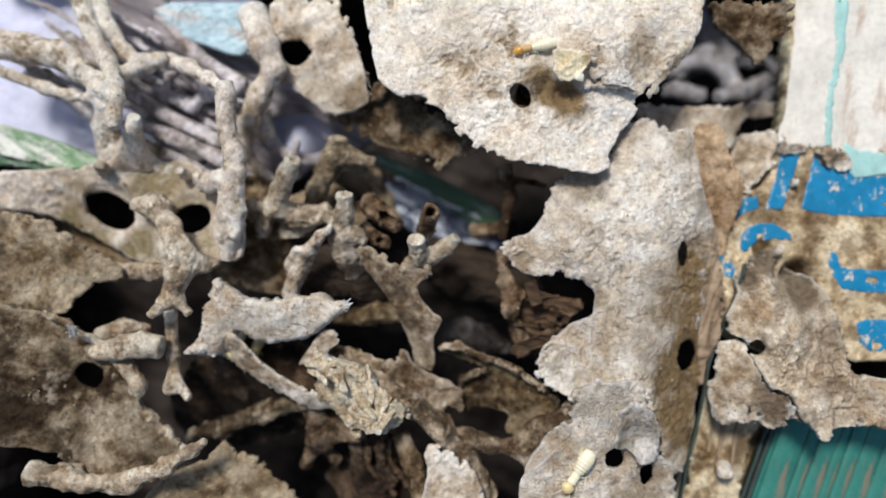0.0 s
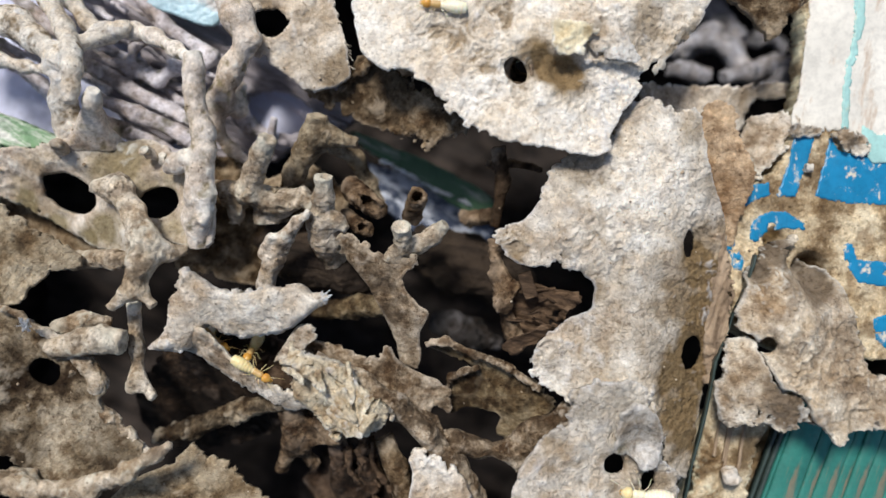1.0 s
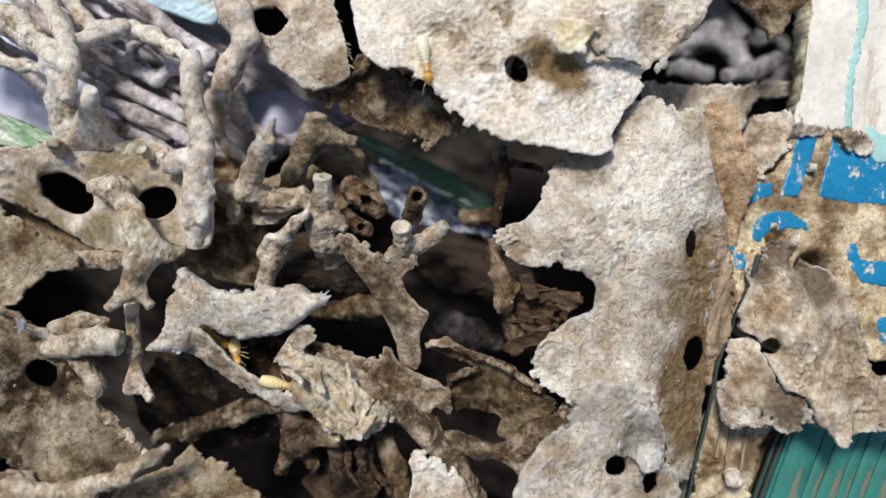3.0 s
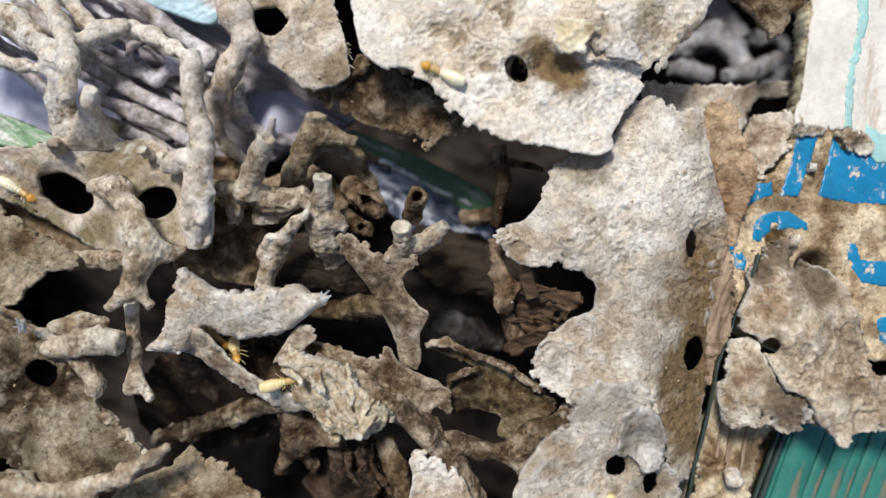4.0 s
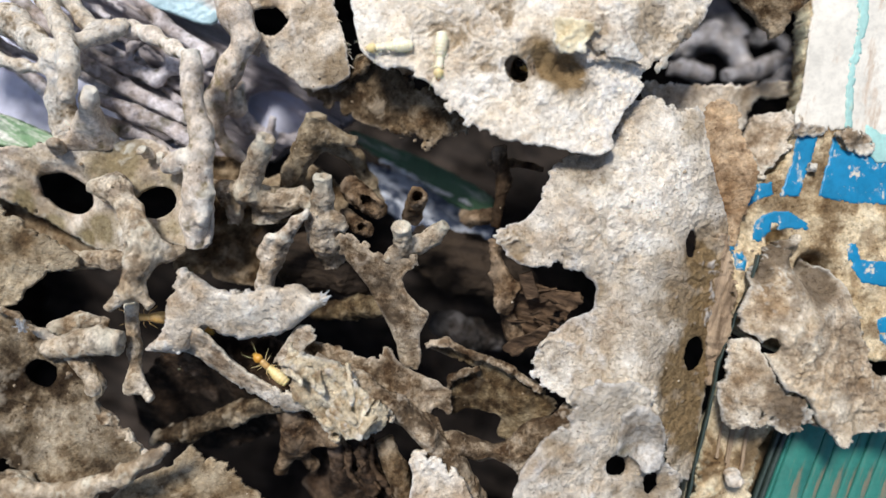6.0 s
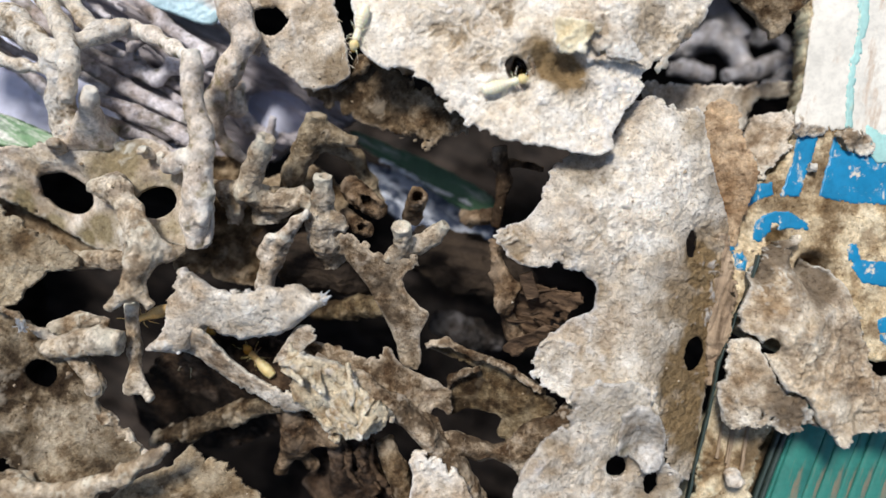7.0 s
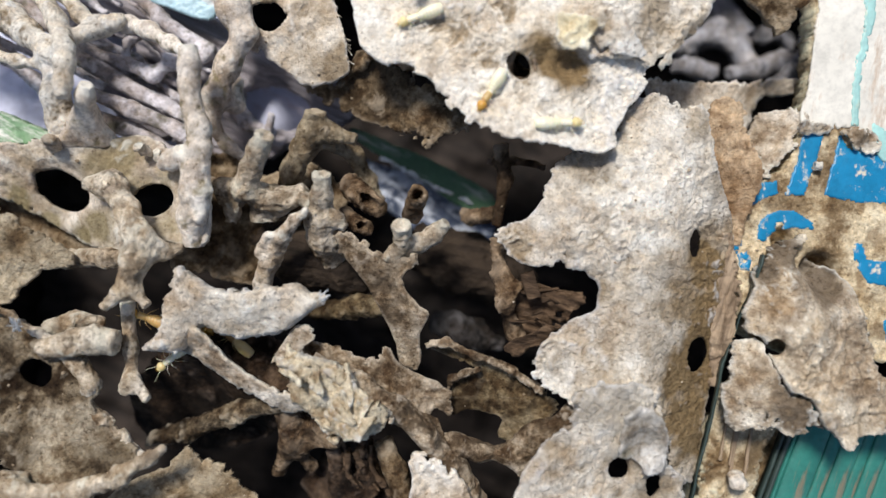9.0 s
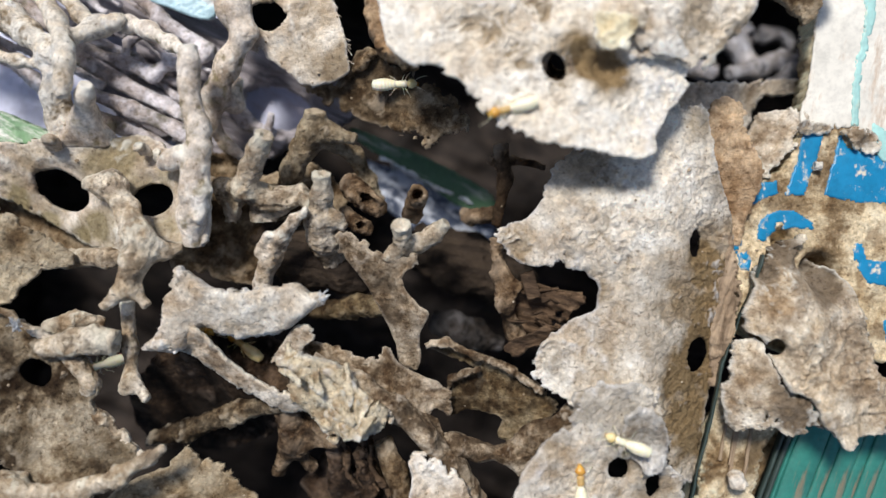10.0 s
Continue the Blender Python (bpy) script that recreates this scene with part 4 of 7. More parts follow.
single("carton_sheet", sheet("carton_sheet", [(-58.2, 6.4, 1.0), (-50.7, 5.4, 1.0), (-47.4, 2.9, 0.0), (-44.3, 1.0, 0.0), (-41.9, -0.6, -1.0), (-41.9, -2.1, -1.0), (-45.1, -2.4, -1.0), (-47.4, -4.1, -1.0), (-48.4, -6.0, 0.0), (-51.3, -6.6, 0.0), (-57.6, -6.2, 2.0)], KHAKI, 1.0, seed=51, rag=0.4),
       "pale carton sheet with a torn lower edge", "carton sheet")
low_sheet = single("carton_sheet", sheet("carton_sheet", [(-57.6, -4.9, 2.0), (-50.7, -6.2, 1.0), (-47.4, -7.9, 0.0), (-45.2, -9.5, 0.0), (-42.3, -11.7, 0.0), (-40.4, -14.3, 0.0), (-38.6, -14.7, 0.0), (-38.4, -16.2, 0.0), (-39.5, -17.2, 0.0), (-38.6, -19.6, -1.0), (-33.5, -23.4, -1.0), (-37.7, -26.4, -1.0), (-43.1, -27.4, 1.0), (-48.2, -23.9, 1.0), (-53.2, -22.6, 1.0), (-56.9, -22.1, 3.0)], LOAM, 1.0, stains=[(-48.1, -22.3, 0.0, 3.19, 0.50), (-37.2, -22.9, 0.0, 3.19, 0.40), (-48.7, -11.4, 0.0, 1.91, 0.40)],
       holes=[(-45.4, -14.0, 0.0, 1.85, 1.53, -30.00)], seed=52, rag=0.3, wear=None), "tan carton sheet pierced by a round hole", "carton sheet")
single("gallery_tube", limb("gallery_tube", [[(-36.2, -10.5, 0.8, 1.75), (-38.3, -10.2, 0.8, 1.75), (-40.9, -10.5, 0.6, 1.6), (-44.2, -11.2, 0.0, 1.6)], [(-45.0, -9.3, -2.0, 1.17), (-42.0, -8.3, -2.0, 1.17), (-39.2, -8.8, -3.0, 0.92)]], BUFF, 0.26, 0.6, seed=53, rough=0.16, bend=0.12),
       "short pale carton tube stuck to a sheet edge", "gallery tube")
for i, run in enumerate(([(-42.5, -11.6, -0.6, 0.83), (-40.6, -13.4, -0.4, 1.09), (-39.3, -15.3, -0.4, 1.15), (-40.3, -17.1, -0.8, 0.97)], [(-40.5, -17.0, -0.9, 0.84), (-38.5, -19.5, -1.2, 0.71), (-36.3, -21.4, -1.3, 0.58), (-34.1, -23.4, -1.4, 0.52)], [(-50.3, -5.9, 1.6, 0.38), (-47.6, -7.3, 0.9, 0.38), (-44.9, -9.3, 0.5, 0.44), (-43.3, -10.5, 0.2, 0.51)])):
    part("edge", limb("edge", [run], BUFF, 0.25, 0.6, seed=235 + i, rough=0.2), low_sheet, "pale knobbly edge")
single("spike", limb("spike", [[(-51.3, -25.5, 2.0, 1.87), (-44.6, -26.4, 3.0, 1.23), (-39.0, -26.4, 3.0, 1.23), (-34.3, -24.3, 4.0, 0.97), (-31.3, -22.3, 4.0, 0.79), (-29.6, -21.1, 4.0, 0.49)], [(-45.6, -25.8, 1.0, 1.26), (-48.2, -25.8, 1.0, 1.51)]], BUFF, 0.28, 0.8, seed=54),
       "pointed pale carton spike", "carton spike")
single("carton_sheet", sheet("carton_sheet", [(-29.3, -22.6, -2.0), (-28.3, -23.9, -2.0), (-24.3, -25.1, -2.0), (-23.1, -27.2, -2.0), (-20.5, -29.0, -2.0), (-12.0, -36.5, -2.0), (-41.4, -34.8, 2.0), (-37.2, -27.4, 0.0), (-31.9, -25.1, -1.0)], KHAKI, 1.1, seed=55, rag=0.35),
       "tan carton sheet with a ragged upper edge", "carton sheet")

# ---- centre: branching pillars and tubes ----
cen = holder("gallery_pillars", -10, -2, -14)
tagged(cen, "brown branching carton pillars with broken stubs", "gallery pillars")
part("branch", limb("branch", [[(-19.6, 12.2, 1.5, 1.19), (-20.7, 10.6, 0.2, 1.21), (-21.8, 8.8, -1.0, 1.30), (-22.7, 6.6, -2.5, 1.54)], [(-22.7, 6.6, -2.5, 1.40), (-20.8, 5.5, -3.5, 1.19), (-18.5, 5.5, -3.5, 1.19), (-16.1, 6.5, -3.0, 1.26)], [(-27.7, 8.0, -6.0, 0.53), (-25.8, 6.9, -5.0, 1.21), (-23.4, 7.1, -3.0, 1.40)]], BUFF, 0.26, 0.9, seed=61, bend=0.12, rough=0.16, webs=[(*[(-22.7, 7.0, -3.0), (-16.9, 6.0, -3.5), (-22.6, 0.8, -8.0)], 1.6), (*[(-25.8, 6.6, -5.0), (-22.7, 7.0, -3.0), (-26.0, 0.8, -9.0)], 1.6)]), cen)
part("branch", limb("branch", [[(-14.6, 15.4, -2.0, 1.39), (-15.2, 13.3, -3.0, 1.55), (-16.4, 11.5, -4.5, 1.50), (-17.9, 9.3, -6.0, 1.45), (-19.3, 6.7, -7.5, 1.24)], [(-10.1, 12.5, -3.0, 0.59), (-12.7, 13.1, -3.0, 1.03), (-14.5, 13.9, -3.0, 1.26)], [(-13.9, 12.5, -5.0, 0.98), (-10.7, 11.2, -8.0, 1.01), (-9.2, 8.3, -10.0, 0.96), (-8.1, 6.0, -11.0, 0.89)], [(-20.1, 6.7, -3.0, 0.59), (-19.0, 6.6, -5.0, 0.83)]], KHAKI, 0.26, 0.9, seed=62, bend=0.12, rough=0.16), cen)
part("trunk", limb("trunk", [[(-13.3, 8.0, 1.5, 1.26), (-13.5, 5.8, 0.0, 1.43), (-14.1, 3.3, -1.5, 1.82), (-13.9, 1.1, -3.4, 2.00), (-13.2, -2.2, -8.0, 2.03)], [(-11.0, 2.3, -1.0, 0.51), (-12.3, 3.2, -1.0, 1.01), (-13.4, 3.6, -1.5, 1.31)], [(-15.0, 4.9, -2.5, 1.18), (-16.4, 6.0, -3.0, 1.11)], [(-4.7, 2.4, 2.0, 1.18), (-4.6, 0.6, 0.0, 0.96), (-6.1, -1.1, -1.0, 1.10)], [(0.4, 2.8, -1.0, 0.9), (-1.2, 1.5, -1.6, 1.1), (-3.0, 0.5, -1.6, 1.1), (-5.5, -0.9, -2.0, 1.1)]], BUFF, 0.26, 0.7, seed=63, bend=0.15, rough=0.16), cen)
part("ribbon", sheet("ribbon", [(-12.5, 0.9, -1.4), (-11.3, 2.0, -1.0), (-9.2, 1.0, -1.0), (-7.1, -0.8, -0.6), (-5.2, -1.3, 0.0), (-3.0, -0.6, 0.2), (-2.8, -1.8, 0.0), (-4.9, -3.2, -0.6), (-4.4, -4.8, -1.0), (-2.9, -6.6, -0.6), (-1.6, -7.2, 0.2), (-2.2, -8.5, -1.0), (-2.9, -9.8, -3.0), (-2.7, -14.3, -5.0), (-4.9, -14.3, -5.0), (-5.5, -10.6, -4.0), (-7.5, -6.8, -3.0), (-8.7, -4.2, -2.5), (-10.2, -2.0, -2.0), (-12.1, -0.6, -2.0)], DRAB, 1.0, seed=86, rag=0.3, rough=0.25, swell=0.4, inner=[(-7.3, -3.1, -0.4), (-5.6, -6.0, -0.8)], stains=[(-6.1, -7.8, -2.0, 1.30, 0.60), (-8.4, -2.5, -2.0, 0.91, 0.40), (-4.2, -10.4, -2.0, 1.04, 0.50)]), cen)
part("arm", limb("arm", [[(-5.6, -6.9, -4.0, 1.47), (-10.6, -7.2, -7.0, 1.38), (-15.9, -7.9, -10.0, 1.42)], [(-5.6, -6.6, -4.0, 1.20), (-3.9, -8.8, -3.0, 1.06)]], OLIVE, 0.28, 1.0, seed=87), cen)
part("tube", limb("tube", [[(-11.2, 7.8, -5.0, 1.28), (-9.5, 5.9, -3.0, 1.32), (-7.6, 4.5, -1.0, 1.23)]], BROWN, 0.25, 0.4, bores=[[(-9.4, 5.8, -2.5, 0.72), (-6.8, 3.8, 1.5, 0.75)]], seed=64), cen)
part("tube", limb("tube", [[(-11.7, 3.8, -5.0, 1.01), (-8.7, 2.3, -2.0, 0.98)]], BROWN, 0.25, 0.4, bores=[[(-9.8, 2.7, -3.0, 0.53), (-7.8, 1.8, 1.0, 0.57)]], seed=65), cen)
part("tube", limb("tube", [[(-3.4, 3.7, -3.0, 1.19), (-2.7, 5.9, 1.0, 1.01)]], BROWN, 0.25, 0.4, bores=[[(-3.0, 5.1, -1.0, 0.65), (-2.5, 6.2, 3.0, 0.62)]], seed=66), cen)
part("splinter", limb("splinter", [[(-15.2, 4.1, 1.0, 0.28), (-16.7, 2.9, 0.5, 0.57), (-18.5, 1.0, -0.5, 0.79), (-19.8, -1.2, -2.0, 1.02), (-21.1, -4.3, -4.0, 1.20)], [(-19.7, 1.5, 0.0, 0.43), (-20.7, -0.3, -2.0, 1.02)]], GREY, 0.25, 0.5, webs=[(*[(-15.8, 3.7, 0.5), (-18.9, 1.0, -0.5), (-19.9, -3.6, -4.0)], 0.8)], seed=67), cen)
part("branch", limb("branch", [[(6.4, 11.9, -4.0, 1.07), (7.2, 8.2, -5.0, 0.88), (6.5, 2.8, -6.0, 0.82)], [(5.2, 10.3, -6.0, 0.61), (7.2, 9.5, -5.0, 0.61)], [(7.9, 10.3, -6.0, 0.61), (12.0, 9.6, -6.0, 0.61)], [(2.6, 4.0, -10.0, 1.28), (6.0, 4.2, -8.0, 1.11)]], BROWN, 0.28, 0.7, seed=68), cen)

tongue = single("carton_tongue", sheet("carton_tongue", [(-29.4, -1.8, 2.0), (-28.0, -3.1, 2.0), (-25.8, -4.4, 3.0), (-21.8, -4.6, 3.0), (-17.5, -3.9, 3.0), (-15.6, -3.9, 3.0), (-14.7, -5.2, 3.0), (-13.1, -5.6, 3.0), (-14.5, -6.8, 3.0), (-17.9, -9.4, 1.0), (-22.6, -10.3, 0.0), (-25.4, -9.5, 0.0), (-26.7, -8.6, 1.0), (-28.1, -9.7, 1.0), (-28.9, -11.3, 1.0), (-30.5, -11.8, 1.0), (-33.3, -11.3, 0.0), (-31.1, -9.3, 2.0), (-30.7, -4.9, 2.0)], PALE, 2.6, seed=71, rag=0.3, edge=0.5, rough=0.35, inner=[(-21.5, -6.9, 4.0), (-28.0, -6.7, 3.0)]),
       "thick pale tongue of carton with a torn bright tip", "carton tongue")
part("tip", limb("tip", [[(-12.8, -5.3, 3.2, 0.25), (-13.8, -5.5, 2.2, 0.50), (-15.3, -5.6, 1.2, 0.75)], [(-13.1, -6.0, 2.4, 0.19), (-14.6, -6.2, 1.4, 0.50)]], PALE, 0.2, 0.6, seed=90), tongue, "torn white tip")
part("foot", limb("foot", [[(-33.3, -11.2, 0.0, 0.45), (-31.7, -10.7, 0.4, 0.70), (-30.3, -10.1, 0.6, 0.76)], [(-29.7, -11.8, 0.0, 0.38), (-30.3, -10.5, 0.4, 0.63)]], PALE, 0.22, 0.6, seed=97), tongue)
ridge = holder("carton_ridge", -10, -12, -9)
tagged(ridge, "grey carton ridge with brown crumbling flanks", "carton ridge")
# The umber and both stains paint the shade below the crest.
part("flank", sheet("flank", [(-35.1, -13.6, -6.0), (-31.9, -10.8, -3.0), (-28.6, -10.4, -2.0), (-25.1, -13.6, -2.0), (-20.5, -16.9, -2.0), (-15.6, -17.9, -2.0), (-18.2, -21.0, -7.0), (-26.0, -25.6, -13.0), (-34.0, -26.9, -15.0), (-40.0, -23.9, -15.0), (-39.5, -18.6, -11.0)], UMBERSHADE, 1.8, seed=79, rough=0.5, swell=0.8, rag=0.3, inner=[(-31.4, -17.6, -9.5), (-25.6, -20.0, -9.0), (-33.2, -14.3, -6.5)], stains=[(-25.4, -20.8, -8.0, 4.18, 0.80), (-31.6, -20.8, -8.0, 4.18, 0.80)]), ridge, "mottled brown flank, darkened for the shade under the crest")
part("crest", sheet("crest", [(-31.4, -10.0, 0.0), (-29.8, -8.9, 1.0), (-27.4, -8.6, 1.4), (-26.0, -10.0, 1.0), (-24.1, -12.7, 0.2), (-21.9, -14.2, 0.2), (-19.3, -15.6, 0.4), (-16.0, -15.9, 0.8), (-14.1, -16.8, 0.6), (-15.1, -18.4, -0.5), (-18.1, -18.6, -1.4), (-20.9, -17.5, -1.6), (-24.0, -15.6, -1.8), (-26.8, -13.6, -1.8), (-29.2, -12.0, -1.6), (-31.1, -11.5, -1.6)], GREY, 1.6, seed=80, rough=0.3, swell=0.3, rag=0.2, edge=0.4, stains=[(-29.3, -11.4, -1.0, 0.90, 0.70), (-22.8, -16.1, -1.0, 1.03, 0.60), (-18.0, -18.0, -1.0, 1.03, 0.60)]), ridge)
# Umber stands in for shade on the cavity floor.
part("floor", sheet("floor", [(-31.3, -9.1, -9.0), (-27.0, -9.1, -9.0), (-22.1, -10.1, -9.0), (-18.4, -12.5, -8.0), (-18.5, -17.2, -7.0), (-20.0, -17.7, -6.0), (-23.7, -15.6, -7.0), (-27.4, -13.2, -8.0)], UMBERSHADE, 1.0, seed=89, rough=0.35, rag=0.3), ridge, "brown gallery floor, darkened for the shade in the cavity")
part("flank", sheet("flank", [(-21.0, -13.9, -4.0), (-18.7, -11.2, -3.0), (-15.6, -10.2, -2.0), (-12.0, -11.4, -2.0), (-8.7, -12.5, -2.0), (-6.1, -11.2, -2.0), (-5.4, -13.0, -2.0), (-4.2, -14.0, -2.0), (0.7, -16.1, -2.0), (1.3, -18.9, -4.0), (0.1, -20.0, -5.0), (-0.9, -18.3, -4.0), (-1.9, -21.4, -3.0), (-5.5, -19.5, -2.0), (-9.3, -16.1, -1.0), (-13.3, -13.6, -2.0), (-17.6, -13.3, -4.0)], DRAB, 1.2, seed=84, rough=0.35, swell=0.5, rag=0.35), ridge)
part("crest", limb("crest", [[(-14.5, -12.8, -1.0, 1.29), (-9.3, -15.4, -1.0, 1.42), (-5.4, -18.1, -1.0, 1.42), (-1.9, -21.4, -1.0, 1.55), (1.1, -25.0, -3.0, 1.72), (3.8, -30.3, -5.0, 1.89)]], DRAB, 0.28, 0.8, seed=85, rough=0.16, webs=[(*[(-5.4, -18.0, -1.0), (-0.9, -19.9, -4.0), (1.1, -25.0, -3.0)], 1.2)]), ridge)
crumbs = holder("carton_lump", -11, -17, -1)
tagged(crumbs, "crumbly yellowish lump of chewed wood in crumpled flakes", "carton lump")
part("core", sheet("core", [(-16.9, -12.4, 2.0), (-15.8, -11.4, 2.6), (-13.8, -12.0, 3.0), (-11.3, -12.9, 3.0), (-9.6, -14.2, 3.0), (-8.8, -16.0, 2.6), (-6.7, -16.8, 2.4), (-5.6, -18.6, 2.0), (-6.3, -20.3, 1.6), (-8.4, -21.0, 1.6), (-10.6, -20.7, 1.0), (-12.4, -22.8, 0.0), (-13.1, -21.1, 0.0), (-15.1, -18.2, 1.0), (-17.0, -16.6, 1.0)], CRUMB, 2.4, seed=73, rag=0.5, rough=0.45, swell=1.2, edge=0.6), crumbs)
rnd = random.Random(17)
for i in range(12):
    u = rnd.uniform(0, 1)
    cx, cy = -16.0 + 9.2 * u + rnd.uniform(-1.6, 1.6), -13.2 - 6.6 * u + rnd.uniform(-1.9, 1.9)
    cz, a, size = 2.7 + rnd.uniform(-0.4, 0.5), rnd.uniform(0, 6.28), rnd.uniform(1.2, 2.4)
    p = (cx + size * math.cos(a), cy + size * math.sin(a), cz + rnd.uniform(-0.1, 0.6))
    q = (cx - size * math.cos(a), cy - size * math.sin(a), cz + rnd.uniform(-0.6, 0.6))
    w = (cx + size * math.sin(a) * 0.9, cy - size * math.cos(a) * 0.9, cz - 0.35)
    part("flake", limb("flake", [[(*p, 0.24), (*q, 0.3)]], CRUMB, 0.22, 0.5, webs=[(p, q, w, 0.4)], rough=0.12, seed=260 + i, size=0.7), crumbs)
shell = single("carton_shell", sheet("carton_shell", [(-1.9, -11.4, -4.0), (-0.3, -11.0, -4.0), (3.7, -12.6, -3.0), (7.6, -14.0, -2.0), (11.5, -16.2, -2.0), (13.8, -18.3, -2.0), (11.0, -20.1, -3.0), (8.2, -23.5, -5.0), (6.5, -22.2, -5.0), (7.4, -19.6, -4.0), (3.1, -18.8, -5.0), (0.1, -20.4, -6.0), (0.4, -17.5, -5.0), (1.1, -16.1, -5.0), (4.5, -14.1, -5.0), (0.4, -12.4, -5.0)], OLIVE, 1.1, seed=74, rag=0.35),
       "curved tan carton shell over a black opening", "carton shell")
part("rib", limb("rib", [[(-2.1, -11.5, -3.6, 0.46), (0.4, -10.9, -3.2, 0.53), (3.7, -12.4, -2.6, 0.53), (7.9, -13.9, -1.8, 0.52), (11.4, -16.2, -1.6, 0.52)]], DRAB, 0.22, 0.5, seed=98), shell)
part("rib", limb("rib", [[(0.5, -16.7, -4.6, 0.40), (1.1, -15.4, -4.0, 0.47), (4.3, -13.6, -2.6, 0.53)]], DRAB, 0.22, 0.5, seed=99), shell)
single("gallery_tube", limb("gallery_tube", [[(-0.6, -22.6, -4.0, 0.80), (1.7, -22.7, -3.0, 1.32), (4.4, -23.4, -3.0, 1.19), (8.0, -23.6, -3.0, 1.32), (10.8, -21.5, -2.0, 1.83), (14.7, -19.2, -2.0, 1.70)]], DRAB, 0.28, 0.9, seed=75, webs=[(*[(8.0, -23.7, -3.0), (14.7, -19.2, -2.0), (9.7, -28.0, -4.0)], 1.4)]),
       "tan carton tube joining two sheets", "gallery tube")
single("bark_flake", sheet("bark_flake", [(-3.8, -23.5, 0.0), (-2.5, -22.7, 0.0), (1.0, -24.8, 0.0), (3.3, -27.4, 0.0), (4.3, -36.5, -2.0), (-6.0, -35.7, 0.0), (-3.1, -26.1, 0.0)], ASH, 1.5, seed=76, rag=0.4, rough=0.3),
       "pale crumbling bark flake", "bark flake")
single("carton_strip", limb("carton_strip", [[(-6.9, -22.4, -3.0, 1.32), (-5.5, -25.7, -3.0, 1.45), (-4.3, -30.6, -4.0, 1.73)]], TAN, 0.3, 0.6, seed=77), "tan carton strip beside splintered wood", "carton strip")
rim = holder("wood_rim", 10, -5, -7)
tagged(rim, "splintered brown woody rim round a dark window", "wood rim")
part("post", limb("post", [[(6.2, 1.1, -3.0, 0.86), (6.6, -3.2, -3.0, 0.86), (6.9, -6.1, -2.0, 1.04), (8.1, -9.6, -4.0, 1.20), (9.4, -11.4, -4.0, 0.93)], [(6.3, -2.6, -3.0, 0.79), (8.5, -4.6, -2.0, 0.72)]], BROWN, 0.28, 0.8, seed=78), rim)
part("bowl", sheet("bowl", [(6.2, -4.2, -3.0), (9.5, -4.0, -2.0), (13.9, -5.1, -1.0), (16.7, -5.8, 0.0), (14.9, -7.8, -1.0), (11.6, -9.8, -3.0), (9.2, -12.2, -5.0), (7.5, -10.1, -5.0), (6.5, -7.3, -4.0)], BARK, 1.0, seed=190, rag=0.5, rough=0.3, ridge=(-14, 0.7, 0.7), stains=[(10.3, -7.9, -3.0, 1.98, 0.60)]), rim, "fibrous brown wood")
part("stub", bar("stub", [(9.3, -2.7, 0.4), (10.2, -5.6, -0.8)], 1.5, 1.6, BARK, 195, 0.12, 0.3), rim)
part("lip", sheet("lip", [(7.0, -11.5, -1.6), (7.9, -10.6, -1.6), (10.0, -9.7, -0.8), (11.7, -8.6, 0.0), (12.0, -9.9, 0.0), (9.7, -11.1, -0.6), (8.2, -12.5, -2.0)], BARK, 0.7, seed=196, rag=0.35, rough=0.3, ridge=(20, 0.5, 0.5)), rim)
rnd = random.Random(5)
for i in range(11):
    u, v, a = rnd.uniform(7.0, 13.5), rnd.uniform(-9.8, -4.6), radians(rnd.uniform(-35, 20))
    run = rnd.uniform(2.0, 5.0)
    q = [(u, v, -2.2 + rnd.uniform(-1, 0.6)), (u + 0.5 * run * math.cos(a), v + 0.5 * run * math.sin(a) + rnd.uniform(-0.3, 0.3), -1.6 + rnd.uniform(-0.6, 0.6)), (u + run * math.cos(a), v + run * math.sin(a), -1.8 + rnd.uniform(-1, 1))]
    part("splinter", bar("splinter", q, rnd.uniform(0.18, 0.5), 0.4, BARK, 190 + i, 0.16, 0.35), rim)
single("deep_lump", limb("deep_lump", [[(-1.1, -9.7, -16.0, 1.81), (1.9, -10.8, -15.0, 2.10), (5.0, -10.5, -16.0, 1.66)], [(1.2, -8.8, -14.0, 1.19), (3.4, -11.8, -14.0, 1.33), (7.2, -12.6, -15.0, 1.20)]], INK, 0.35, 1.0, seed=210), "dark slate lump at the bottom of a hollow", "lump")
chips = holder("splintered_wood", -11, -27, -14)
tagged(chips, "dark brown splinters standing under the crumbs", "splintered wood")
for i in range(16):
    u, v = rnd.uniform(-14.5, -6.5), rnd.uniform(-24.5, -20.5)
    q = [(u, v, rnd.uniform(-6, -3.5)), (u + rnd.uniform(-0.8, 1.2), v - rnd.uniform(2, 3.5), rnd.uniform(-7.5, -5)), (u + rnd.uniform(-0.6, 2.2), v - rnd.uniform(5, 8), rnd.uniform(-11, -7))]
    part("splinter", bar("splinter", q, rnd.uniform(0.25, 0.9), 0.6, BARK, 220 + i, 0.25, 0.35), chips)
single("carton_crumb", sheet("carton_crumb", [(-19.3, -12.5, -1.4), (-17.5, -10.2, 0.4), (-16.4, -8.7, 1.2), (-14.7, -8.5, 1.4), (-14.4, -10.0, 0.8), (-15.6, -10.8, 0.6), (-16.8, -12.7, -0.4), (-18.4, -13.4, -1.2)], GREY, 1.1, seed=231, rough=0.3, rag=0.3), "light grey crumb of carton", "carton crumb")
